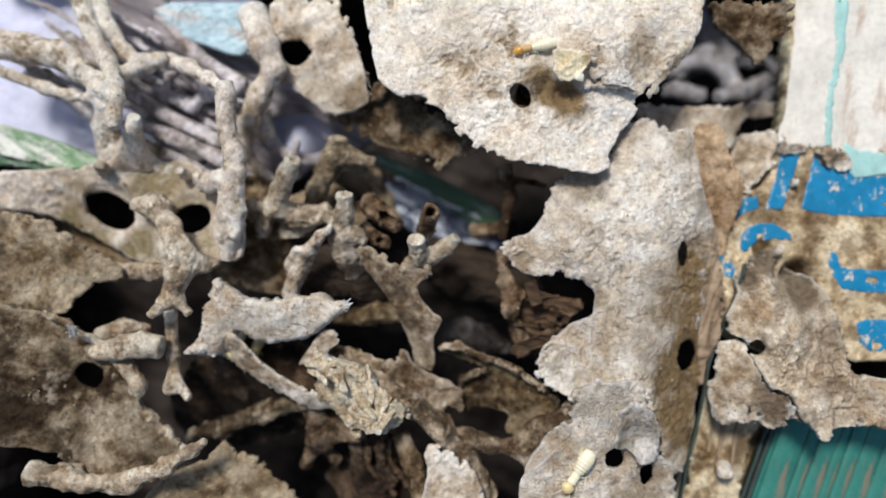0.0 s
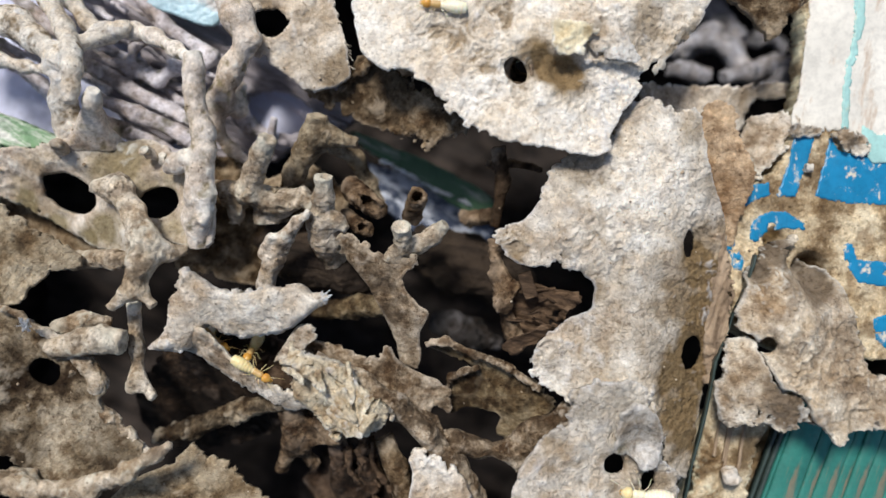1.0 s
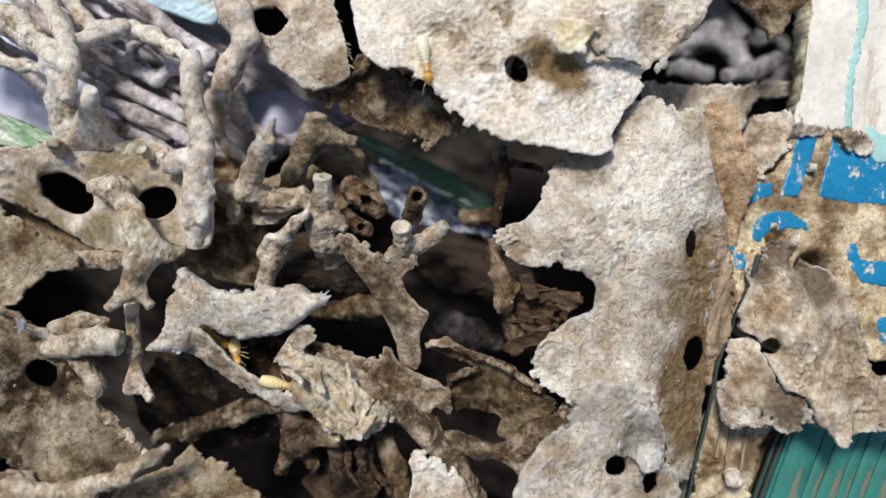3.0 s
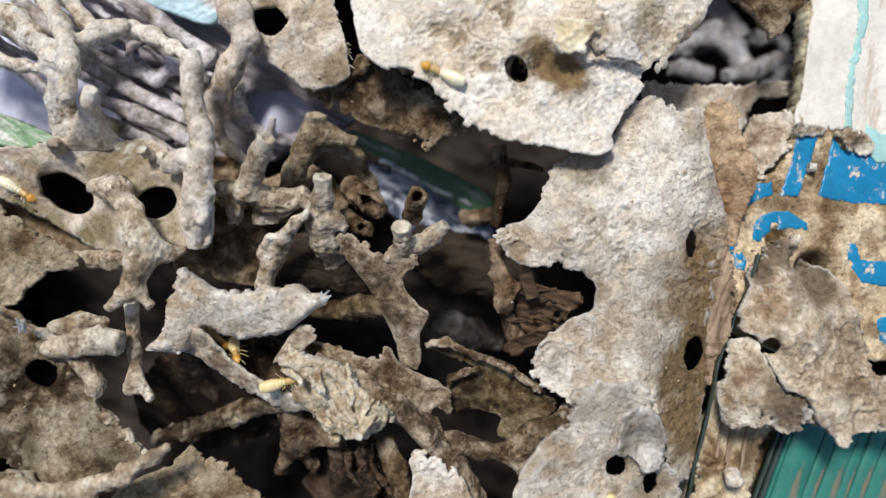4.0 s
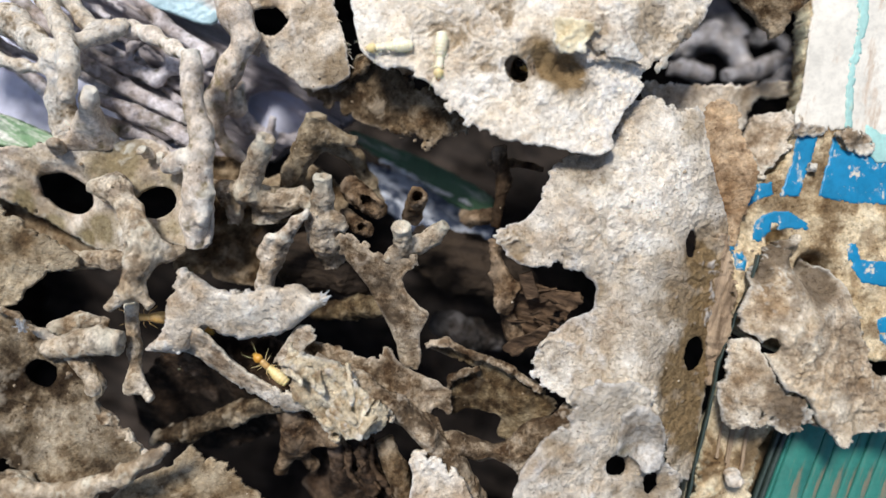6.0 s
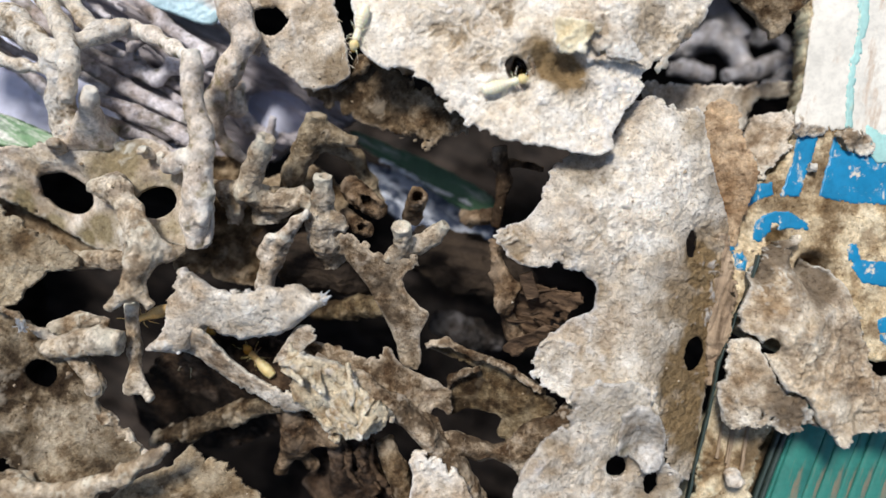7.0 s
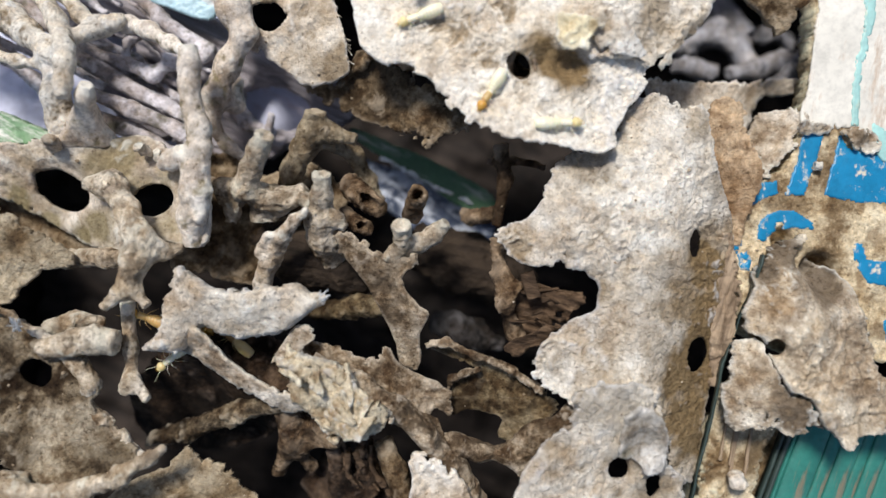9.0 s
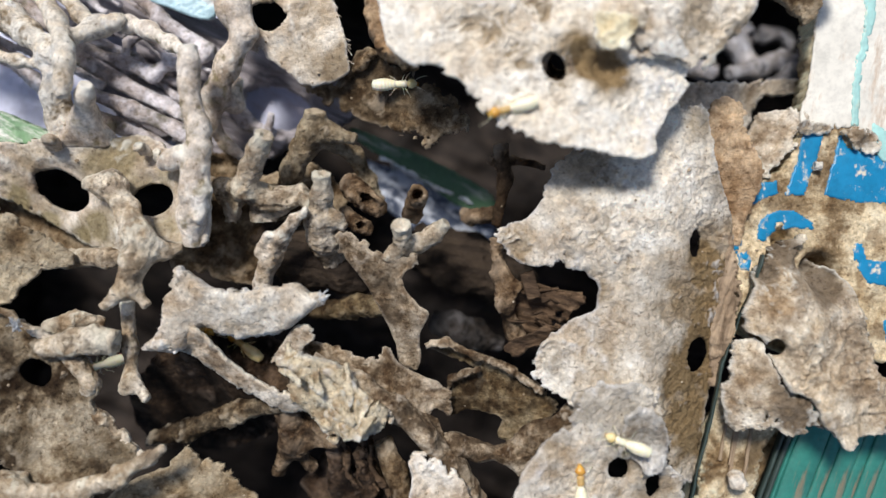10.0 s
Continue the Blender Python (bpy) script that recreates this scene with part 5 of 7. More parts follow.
for i, (run, n) in enumerate((([(-13.4, -5.5, 3.0), (-12.7, -5.0, 3.4)], 14), ([(-46.4, -8.9, 2.2), (-45.6, -8.1, 3.6)], 22))):
    tuft = holder("mould_tuft", run[0][0], run[0][1], run[0][2])
    tagged(tuft, "tuft of fine white mould on carton", "mould")
    for k in range(n):
        rnd = random.Random(i * 20 + k)
        a, b = run
        t = [(a[0] + rnd.uniform(-0.5, 0.5), a[1] + rnd.uniform(-0.4, 0.4), a[2] - 0.4), (b[0] + rnd.uniform(-0.7, 0.7), b[1] + rnd.uniform(-0.6, 0.6), b[2] + rnd.uniform(-0.3, 0.6))]
        part("fibre", bar("fibre", t, 0.1, 0.1, MOULD, 240 + k, 0.05, 0.2), tuft)

# ---- right: the large pale sheet and its layers ----
single("carton_sheet", sheet("carton_sheet", [(5.3, 1.6, 1.0), (6.4, 2.3, 1.0), (9.2, 3.1, 1.0), (11.4, 6.1, 1.0), (11.5, 9.6, 0.0), (19.1, 13.0, -1.0), (21.0, 16.2, -1.0), (23.6, 17.8, -1.0), (26.8, 16.2, -1.0), (29.8, 16.7, -2.0), (30.8, 9.1, -1.0), (33.4, 2.7, -3.0), (33.4, -5.3, -4.0), (32.2, -12.1, -5.0), (31.1, -17.5, -5.0), (29.2, -27.3, -4.0), (26.2, -26.7, -2.0), (24.3, -21.9, -1.0), (23.5, -19.2, -0.6), (23.0, -16.5, 0.2), (21.8, -16.3, 1.0), (17.4, -17.6, 1.0), (14.2, -18.5, 1.0), (13.1, -16.8, 0.0), (11.2, -15.9, 0.0), (9.5, -13.2, 1.0), (11.4, -10.0, 1.0), (14.2, -8.1, 1.0), (17.0, -7.1, 0.0), (17.5, -3.8, 0.0), (15.5, -2.5, 1.0), (9.1, -1.9, 2.0), (6.0, 0.1, 2.0)], PALE, 1.1,
       holes=[(28.6, 0.6, -2.0, 1.76, 0.78, 88.00), (29.4, -12.1, -4.0, 2.00, 1.40, 80.00)], inner=[(19.7, 5.7, 2.0), (19.7, -6.8, 2.0), (25.0, 8.9, 1.0), (24.5, -0.6, 0.5), (25.5, -11.5, -1.0), (13.4, 1.3, 2.5)], seed=81, rag=0.35, rough=0.22, cell=0.15, flake=0.3,
       stains=[(29.1, -13.8, -3.0, 5.15, 1.00), (27.2, -6.7, -1.0, 3.87, 0.90), (30.7, -2.6, -3.0, 3.70, 1.00), (28.4, -20.4, -3.0, 4.95, 1.00), (30.4, -7.9, -3.0, 4.35, 1.00), (16.3, -5.0, 0.0, 1.79, 0.80), (15.7, 9.6, 0.0, 3.19, 0.60), (31.1, 1.4, -2.0, 2.28, 0.80), (28.8, 13.6, -1.0, 1.68, 0.60), (24.9, -11.5, -1.0, 2.32, 0.60), (26.5, -16.9, -2.0, 2.94, 0.80), (31.1, 7.2, -2.0, 1.70, 0.50), (23.3, -10.1, 0.0, 2.42, 0.50), (22.1, -5.0, 1.0, 2.14, 0.40), (24.6, -1.2, 0.0, 1.91, 0.40), (12.7, -12.5, 1.0, 1.64, 0.30), (17.4, -13.2, 1.0, 3.15, 0.35), (20.6, -10.0, 1.0, 2.90, 0.30), (18.4, -3.7, 2.0, 2.49, 0.25)]),
       "large pale speckled carton sheet with torn edges and two holes", "carton sheet")
single("board_scrap", sheet("board_scrap", [(31.2, 0.7, -2.4), (32.0, 2.2, -2.4), (32.9, 1.9, -2.4), (33.2, 0.1, -2.6), (34.0, -3.2, -2.6), (33.8, -6.5, -2.6), (33.2, -9.8, -2.8), (32.3, -13.1, -3.0), (31.7, -16.5, -3.2), (31.2, -18.0, -3.4), (31.1, -14.5, -3.6), (31.4, -10.6, -3.6), (30.2, -7.1, -3.4), (30.4, -3.9, -3.0)], BARE, 1.2, seed=88, rag=0.5, rough=0.35, ridge=(72, 0.8, 0.45), stains=[(31.5, -16.4, -3.0, 1.58, 0.80), (30.7, -5.2, -3.0, 1.32, 0.70), (33.1, -7.9, -3.0, 1.06, 0.60)]),
       "torn strip of bare tan wood with brown stains", "board scrap")
single("carton_sheet", sheet("carton_sheet", [(29.8, 15.9, -3.0), (31.7, 17.4, -2.0), (34.3, 17.0, -2.0), (34.8, 13.1, -2.0), (36.4, 9.2, -2.0), (35.4, 4.0, -3.0), (34.4, 0.1, -4.0), (31.8, -6.8, -6.0), (30.1, 1.4, -5.0), (30.4, 9.4, -4.0)], RUST, 0.8, seed=82, rag=0.25),
       "rusty brown carton layer edging the pale sheet", "carton sheet")
single("carton_sheet", sheet("carton_sheet", [(10.7, -21.2, 4.0), (13.4, -18.5, 4.0), (13.7, -15.8, 4.0), (16.8, -14.1, 4.0), (21.0, -14.1, 4.0), (22.8, -15.3, 3.0), (23.9, -19.9, 2.0), (25.0, -24.5, 1.0), (27.5, -26.1, 0.0), (26.5, -35.7, 0.0), (7.1, -34.4, 3.0), (8.0, -24.9, 4.0)], PALE, 1.4,
       holes=[(19.2, -24.1, 3.0, 1.23, 1.35, 0.00), (23.4, -26.2, 2.0, 0.87, 1.50, -10.00)], seed=83, rag=0.35, rough=0.3, dents=[(20.7, -19.6, 3.0, 2.46, 0.90)], stains=[(21.3, -22.1, 3.0, 3.39, 0.50), (15.0, -17.0, 4.0, 2.43, 0.55), (23.1, -28.9, 1.0, 3.78, 0.80), (18.0, -16.6, 4.0, 2.6, 0.5), (12.6, -20.5, 4.0, 2.0, 0.4), (20.6, -15.4, 3.6, 1.6, 0.35)]), "pale lumpy carton sheet with two dark holes", "carton sheet")

single("carton_patch", sheet("carton_patch", [(19.1, -18.1, 4.2), (20.7, -16.6, 4.4), (22.4, -17.1, 4.0), (23.8, -19.1, 3.2), (24.4, -21.6, 2.4), (24.0, -24.0, 1.8), (22.1, -24.7, 2.2), (20.6, -22.5, 3.0), (18.9, -22.5, 3.4)], PEBBLE, 1.4, seed=87, rag=0.3, rough=0.3, dents=[(21.4, -21.5, 3.0, 1.85, 1.00)]), "pebble-grey hollow patch of carton beside two holes", "carton patch")

# Brown trough stains; the strong ones at its right end carry shade too.
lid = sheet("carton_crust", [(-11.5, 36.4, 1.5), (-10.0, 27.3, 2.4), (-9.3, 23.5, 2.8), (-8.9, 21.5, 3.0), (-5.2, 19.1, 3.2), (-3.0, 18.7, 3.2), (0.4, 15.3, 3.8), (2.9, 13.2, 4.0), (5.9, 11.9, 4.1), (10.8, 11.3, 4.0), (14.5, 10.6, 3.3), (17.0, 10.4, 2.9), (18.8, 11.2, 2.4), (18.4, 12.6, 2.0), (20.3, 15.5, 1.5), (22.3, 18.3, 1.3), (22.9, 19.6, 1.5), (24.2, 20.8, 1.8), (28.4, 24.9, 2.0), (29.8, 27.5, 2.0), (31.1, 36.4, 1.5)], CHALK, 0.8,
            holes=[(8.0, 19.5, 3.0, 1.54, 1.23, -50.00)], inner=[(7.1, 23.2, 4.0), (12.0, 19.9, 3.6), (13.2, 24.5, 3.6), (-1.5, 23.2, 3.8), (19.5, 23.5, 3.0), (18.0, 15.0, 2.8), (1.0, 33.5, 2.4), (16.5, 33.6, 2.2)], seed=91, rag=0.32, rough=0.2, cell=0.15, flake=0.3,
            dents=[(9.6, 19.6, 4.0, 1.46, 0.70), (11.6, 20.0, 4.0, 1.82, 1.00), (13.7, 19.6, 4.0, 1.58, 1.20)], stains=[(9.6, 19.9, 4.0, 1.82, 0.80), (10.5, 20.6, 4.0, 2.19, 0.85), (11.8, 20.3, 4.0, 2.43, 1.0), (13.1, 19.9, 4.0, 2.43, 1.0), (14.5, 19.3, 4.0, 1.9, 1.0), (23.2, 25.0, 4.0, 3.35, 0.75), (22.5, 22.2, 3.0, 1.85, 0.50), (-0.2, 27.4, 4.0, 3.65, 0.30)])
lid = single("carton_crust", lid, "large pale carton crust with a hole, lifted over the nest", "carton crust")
part("tunnel", limb("tunnel", [[(8.2, 19.7, 2.0, 1.99), (8.9, 20.7, -1.0, 2.13), (9.7, 22.0, -4.0, 2.14)]], BROWN, 0.28, 0.4, bores=[[(7.7, 18.8, 5.0, 1.20), (10.1, 22.7, -6.0, 1.30)]], seed=98), lid, "brown tunnel below the hole")
part("flake", sheet("flake", [(11.3, 23.5, 5.0), (12.0, 25.1, 5.2), (13.5, 24.6, 5.3), (15.7, 24.4, 5.2), (17.1, 23.4, 5.0), (15.4, 22.2, 5.0), (15.3, 20.7, 4.8), (13.7, 20.8, 4.8), (12.5, 21.0, 4.8), (12.0, 22.2, 5.0)], STRAWY, 0.6, seed=92, rag=0.35, rough=0.35), lid, "cream flake")
part("flake", sheet("flake", [(14.8, 24.0, 4.4), (17.9, 25.9, 4.0), (20.0, 23.4, 3.6), (21.9, 20.3, 2.9), (17.0, 20.9, 3.8)], PALE, 0.4, seed=97, rag=0.25), lid)
part("fold", limb("fold", [[(15.7, 20.5, 3.2, 0.25), (17.6, 20.9, 2.9, 0.31), (19.9, 20.7, 2.5, 0.31), (22.2, 19.9, 1.9, 0.31)]], PALE, 0.22, 0.5, seed=95), lid)
part("fold", sheet("fold", [(22.2, 18.5, 2.4), (23.6, 19.2, 2.2), (24.8, 20.4, 2.3), (26.3, 22.5, 2.4), (28.3, 24.5, 2.4), (29.6, 27.3, 2.4), (27.9, 26.4, 3.4), (26.3, 24.2, 3.4), (24.3, 21.9, 3.2), (22.7, 19.9, 2.8)], BISQUE, 0.6, seed=96, rag=0.3, rough=0.25), lid, "cream fold along the edge")
# Added block that stands in for the torn side of the crust.
single("carton_block", sheet("carton_block", [(-9.8, 32.8, 1.2), (-5.0, 32.8, 1.2), (-3.4, 23.9, 1.5), (-3.1, 20.2, 1.6), (-5.3, 20.7, 1.2), (-7.7, 22.6, 0.6), (-9.1, 26.0, 0.6)], RUST, 5, seed=120, rag=0.4, rough=0.4), "brown block standing in for the torn side of the lifted crust", "carton block")
layer = single("carton_layer", sheet("carton_layer", [(-18.2, 20.7, -7.0), (-12.5, 19.8, -6.0), (-9.5, 23.2, -3.0), (-5.5, 21.2, -3.0), (1.0, 17.0, -2.0), (3.3, 13.4, -2.0), (1.1, 13.3, -3.0), (-1.3, 11.9, -4.0), (-3.3, 11.9, -4.0), (-4.3, 13.4, -4.0), (-9.8, 15.4, -6.0), (-15.4, 18.3, -7.0)], TAN, 1.0, seed=93, rag=0.6, stains=[(-5.5, 20.5, -3.0, 3.96, 0.70), (-8.4, 16.3, -5.0, 2.70, 0.60)]),
       "tan carton layer showing under the lifted crust", "carton sheet")
part("curl", limb("curl", [[(-12.5, 19.2, -5.4, 0.47), (-9.6, 21.3, -3.6, 0.60), (-8.1, 22.4, -2.6, 0.53)]], TAN, 0.24, 0.6, seed=121), layer)
holed = single("carton_sheet", sheet("carton_sheet", [(-23.4, 34.4, -3.0), (-14.8, 34.4, -3.0), (-12.1, 26.2, -2.0), (-11.2, 22.9, -2.0), (-10.8, 20.4, -3.0), (-12.9, 19.4, -4.0), (-16.1, 19.1, -5.0), (-20.7, 22.6, -6.0), (-23.2, 23.7, -5.0), (-23.4, 26.5, -3.0)], ASH, 1.0, holes=[(-20.9, 27.0, -3.0, 1.91, 1.58, -10.00)], seed=94, rag=0.5, stains=[(-12.1, 21.8, -3.0, 3.04, 0.80), (-14.9, 22.1, -4.0, 2.27, 0.60), (-13.5, 26.5, -3.0, 1.72, 0.40)]),
       "grey carton sheet with a round hole over weathered wood", "carton sheet")

rnd = random.Random(9)
for i in range(15):
    s = rnd.random()
    x, y, z = -12.6 + 2.0 * s + rnd.uniform(-0.2, 0.2), 27.4 - 6.6 * s, -2.5 - 0.4 * s
    a, run = radians(rnd.uniform(-75, 20)), rnd.uniform(0.3, 0.9)
    hair = [(x, y, z), (x + 0.5 * run * math.cos(a), y + 0.5 * run * math.sin(a), z + rnd.uniform(-0.2, 0.3)), (x + run * math.cos(a), y + run * math.sin(a) - 0.1, z + rnd.uniform(-0.5, 0.3))]
    part("fibre", bar("fibre", hair, 0.07, 0.06, PALE, 330 + i, 0.03, 0.3), holed)

# ---- right: painted and printed boards ----
board = holder("printed_board", 40, 5, -12)
tagged(board, "cream board with blue print and off-white painted upper end", "printed board")
FACE = [(44.3, 39.2, -5.0), (62.2, 38.6, -3.6), (61.9, -13.2, -3.2), (42.2, -13.2, -3.6), (34.6, -10.0, -4.4), (34.1, -3.3, -4.6), (33.4, 1.0, -4.5), (34.8, 2.9, -4.5), (35.6, 6.1, -4.5), (37.4, 8.4, -4.4), (40.2, 9.4, -4.4), (41.5, 14.0, -4.4), (42.9, 19.0, -5.0)]


def laid(name, pts, mat, lift, label="", thick=0.2, rag=0.1, wear=None, seed=103):
    """A thin layer of paint or print that follows the face of the printed board."""
    part(name, sheet(name, pts, mat, thick, rag=rag, wear=wear, seed=seed, cut=0, edge=0.06, cell=0.2, rag_size=0.8, flake=0.0, on=(FACE, 101, 0.02, 0.2, lift)), board, label)


part("board", sheet("board", FACE, CREAM, 4, rag=0.15, rough=0.02, swell=0.2, seed=101, flake=0.0, cell=0.3, dents=[(39.7, 1.1, -4.0, 1.07, 3.60), (43.8, -2.5, -4.0, 1.73, 5.00)]), board)
laid("paint_layer", [(45.1, 39.2, -5.0), (61.8, 38.3, -3.0), (61.8, 12.6, -3.0), (51.2, 12.6, -3.0), (47.8, 13.9, -4.0), (41.6, 14.6, -4.0), (43.2, 21.0, -5.0)], WHITE, 0.16, "off-white paint", rag=0.35, seed=102)
laid("stripe", [(49.1, 33.4, -4.0), (50.8, 33.4, -4.0), (50.3, 26.8, -4.0), (49.4, 22.8, -4.0), (48.7, 19.4, -4.0), (48.3, 14.4, -4.0), (47.5, 14.4, -4.0), (47.8, 19.4, -4.0), (48.2, 22.8, -4.0), (49.1, 26.8, -4.0)], TEALINE, 0.22, "pale teal stripe", wear=(2.4, 0.8))
laid("print_patch", [(42.2, 13.9, -4.0), (44.6, 14.3, -4.0), (43.8, 11.4, -4.0), (43.0, 8.7, -4.0), (42.1, 6.1, -4.0), (39.8, 6.3, -4.0), (40.6, 8.2, -4.0), (41.4, 11.1, -4.0)], BLUE, 0.05, "blue print", wear=(1.6, 1.05), seed=104)
laid("print_patch", [(46.3, 13.4, -4.0), (47.2, 11.8, -4.0), (50.6, 10.9, -4.0), (54.4, 10.4, -4.0), (63.8, 9.4, -4.0), (63.8, 5.3, -4.0), (52.3, 5.3, -4.0), (48.2, 5.3, -4.0), (44.4, 6.3, -4.0), (45.0, 8.7, -4.0), (45.6, 11.1, -4.0)], BLUE, 0.05, "blue print", wear=(2.0, 0.95), seed=105)
laid("print_patch", [(35.9, 4.9, -4.0), (36.1, 6.6, -4.0), (37.2, 7.7, -4.0), (39.0, 8.0, -4.0), (39.1, 6.4, -4.0), (37.4, 5.9, -4.0)], BLUE, 0.05, "blue print", wear=(1.4, 1.0), seed=106)
laid("print_patch", [(37.8, 4.1, -4.0), (39.3, 4.5, -4.0), (40.8, 4.5, -4.0), (43.2, 3.0, -4.0), (43.2, 2.2, -4.0), (40.8, 2.5, -4.0), (38.4, 2.0, -4.0), (37.4, 0.6, -4.0), (36.7, 1.1, -4.0), (36.8, 2.9, -4.0)], BLUE, 0.05, "blue print", wear=(1.4, 0.75), seed=107)
laid("print_patch", [(33.8, 1.6, -4.0), (34.8, 1.9, -4.0), (35.0, 0.4, -4.0), (36.0, -1.3, -4.0), (35.8, -2.6, -4.0), (34.8, -2.5, -4.0), (34.4, -1.1, -4.0), (33.6, 0.6, -4.0)], BLUE, 0.05, "blue print", wear=(1.4, 1.0), seed=108)
laid("print_patch", [(47.4, 0.7, -4.0), (48.6, 0.7, -4.0), (49.2, -1.3, -4.0), (52.3, -1.5, -4.0), (63.8, -1.9, -4.0), (63.8, -4.9, -4.0), (52.3, -4.5, -4.0), (49.2, -3.9, -4.0), (47.8, -1.7, -4.0)], BLUE, 0.05, "blue print", wear=(1.4, 0.5), seed=109)
laid("print_patch", [(50.8, -8.1, -4.0), (52.3, -7.8, -4.0), (63.8, -7.9, -4.0), (63.8, -12.3, -4.0), (52.3, -11.7, -4.0), (51.2, -10.7, -4.0)], BLUE, 0.05, "blue print", wear=(1.4, 0.45), seed=110)
laid("paint_layer", [(50.0, 14.6, -4.0), (51.8, 13.7, -4.0), (61.8, 12.6, -3.0), (61.8, 11.0, -3.0), (51.2, 10.3, -3.0), (49.9, 11.8, -3.0)], TEALINE, 0.2, "pale teal paint", rag=0.25)

# Brown stains over the hollows also paint in the shade under their overhangs.
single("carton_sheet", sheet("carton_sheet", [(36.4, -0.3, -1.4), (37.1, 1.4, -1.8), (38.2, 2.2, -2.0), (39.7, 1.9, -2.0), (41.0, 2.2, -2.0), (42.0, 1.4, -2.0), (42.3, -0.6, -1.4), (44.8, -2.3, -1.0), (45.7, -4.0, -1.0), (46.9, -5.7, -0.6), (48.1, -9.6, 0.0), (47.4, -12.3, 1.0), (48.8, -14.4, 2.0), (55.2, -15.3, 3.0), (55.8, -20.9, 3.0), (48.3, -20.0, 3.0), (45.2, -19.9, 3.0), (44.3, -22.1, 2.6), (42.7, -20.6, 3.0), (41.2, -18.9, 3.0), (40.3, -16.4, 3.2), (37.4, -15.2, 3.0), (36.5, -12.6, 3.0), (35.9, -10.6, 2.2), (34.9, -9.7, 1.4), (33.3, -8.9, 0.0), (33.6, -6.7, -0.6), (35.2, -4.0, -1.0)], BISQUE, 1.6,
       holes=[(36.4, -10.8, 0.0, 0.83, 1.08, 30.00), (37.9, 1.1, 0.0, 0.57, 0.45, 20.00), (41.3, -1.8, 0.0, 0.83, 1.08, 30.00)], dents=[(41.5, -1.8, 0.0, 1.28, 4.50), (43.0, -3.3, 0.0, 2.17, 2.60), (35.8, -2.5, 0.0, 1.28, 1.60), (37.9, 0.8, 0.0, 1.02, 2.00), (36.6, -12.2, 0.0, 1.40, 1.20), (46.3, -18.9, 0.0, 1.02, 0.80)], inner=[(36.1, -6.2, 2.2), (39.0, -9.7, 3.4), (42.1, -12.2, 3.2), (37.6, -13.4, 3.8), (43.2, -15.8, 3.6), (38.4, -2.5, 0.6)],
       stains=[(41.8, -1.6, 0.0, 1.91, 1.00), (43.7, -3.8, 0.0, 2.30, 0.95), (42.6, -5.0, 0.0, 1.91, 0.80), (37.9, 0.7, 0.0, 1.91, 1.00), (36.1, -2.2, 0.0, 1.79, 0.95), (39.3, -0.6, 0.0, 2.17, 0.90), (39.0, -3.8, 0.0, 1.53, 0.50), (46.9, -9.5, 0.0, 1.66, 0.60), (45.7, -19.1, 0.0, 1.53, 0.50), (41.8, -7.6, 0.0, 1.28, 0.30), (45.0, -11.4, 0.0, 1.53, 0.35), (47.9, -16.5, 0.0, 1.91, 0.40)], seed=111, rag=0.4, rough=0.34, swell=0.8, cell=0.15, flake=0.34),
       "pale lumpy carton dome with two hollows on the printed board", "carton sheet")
single("carton_sheet", sheet("carton_sheet", [(32.5, -10.6, -0.4), (35.0, -10.1, 0.4), (35.8, -12.5, 1.0), (37.6, -15.5, 1.6), (40.9, -17.0, 1.6), (42.2, -19.5, 1.4), (39.5, -20.6, 1.0), (38.0, -20.9, 0.8), (36.6, -19.9, 0.6), (34.1, -20.2, 0.2), (32.0, -20.2, -0.4), (31.4, -16.0, -0.8), (32.3, -12.7, -0.8)], BISQUE, 1.4,
       stains=[(38.8, -17.1, 1.0, 2.52, 1.00), (37.3, -15.1, 1.0, 1.64, 0.80), (40.7, -18.8, 1.0, 1.89, 0.90), (35.0, -13.2, 1.0, 1.01, 0.40), (32.5, -18.8, 1.0, 1.13, 0.30)], inner=[(33.6, -15.0, 1.6)], seed=112, rag=0.45, rough=0.34, cell=0.15, flake=0.3), "pale carton lobe hanging over teal slats", "carton sheet")

slats = holder("slatted_board", 38, -25, -14)
tagged(slats, "teal painted board with narrow grooved slats", "slatted board")
part("backing", sheet("backing", [(32.4, -18.4, -10.0), (66.6, -18.4, -10.0), (66.6, -39.8, -10.0), (28.9, -39.8, -10.0)], CREAM, 3, rag=0.05, rough=0.05, swell=0.1, seed=121, cell=0.5), slats)
edge = 34.9
for i, (wide, gap, low) in enumerate(((0.4, 0.25, 0.3), (0.45, 0.3, 0.0), (0.4, 0.15, 0.2), (3.4, 0.35, 0.0), (1.5, 0.2, 0.1), (2.2, 0.25, 0.0), (1.2, 0.15, 0.2), (1.8, 0.25, 0.0), (2.6, 0.15, 0.1), (3.0, 0.2, 0.0), (3.0, 0.2, 0.0), (3.4, 0.2, 0.1))):
    z = -5.4 - low
    part("slat", bar("slat", [(edge + wide / 2, -36.5, z), (edge + wide / 2 + 6.5, -19, z)], wide, 1.2, TEALDEEP if i in (0, 1) else TEAL, 130 + i), slats)
    edge += wide + gap
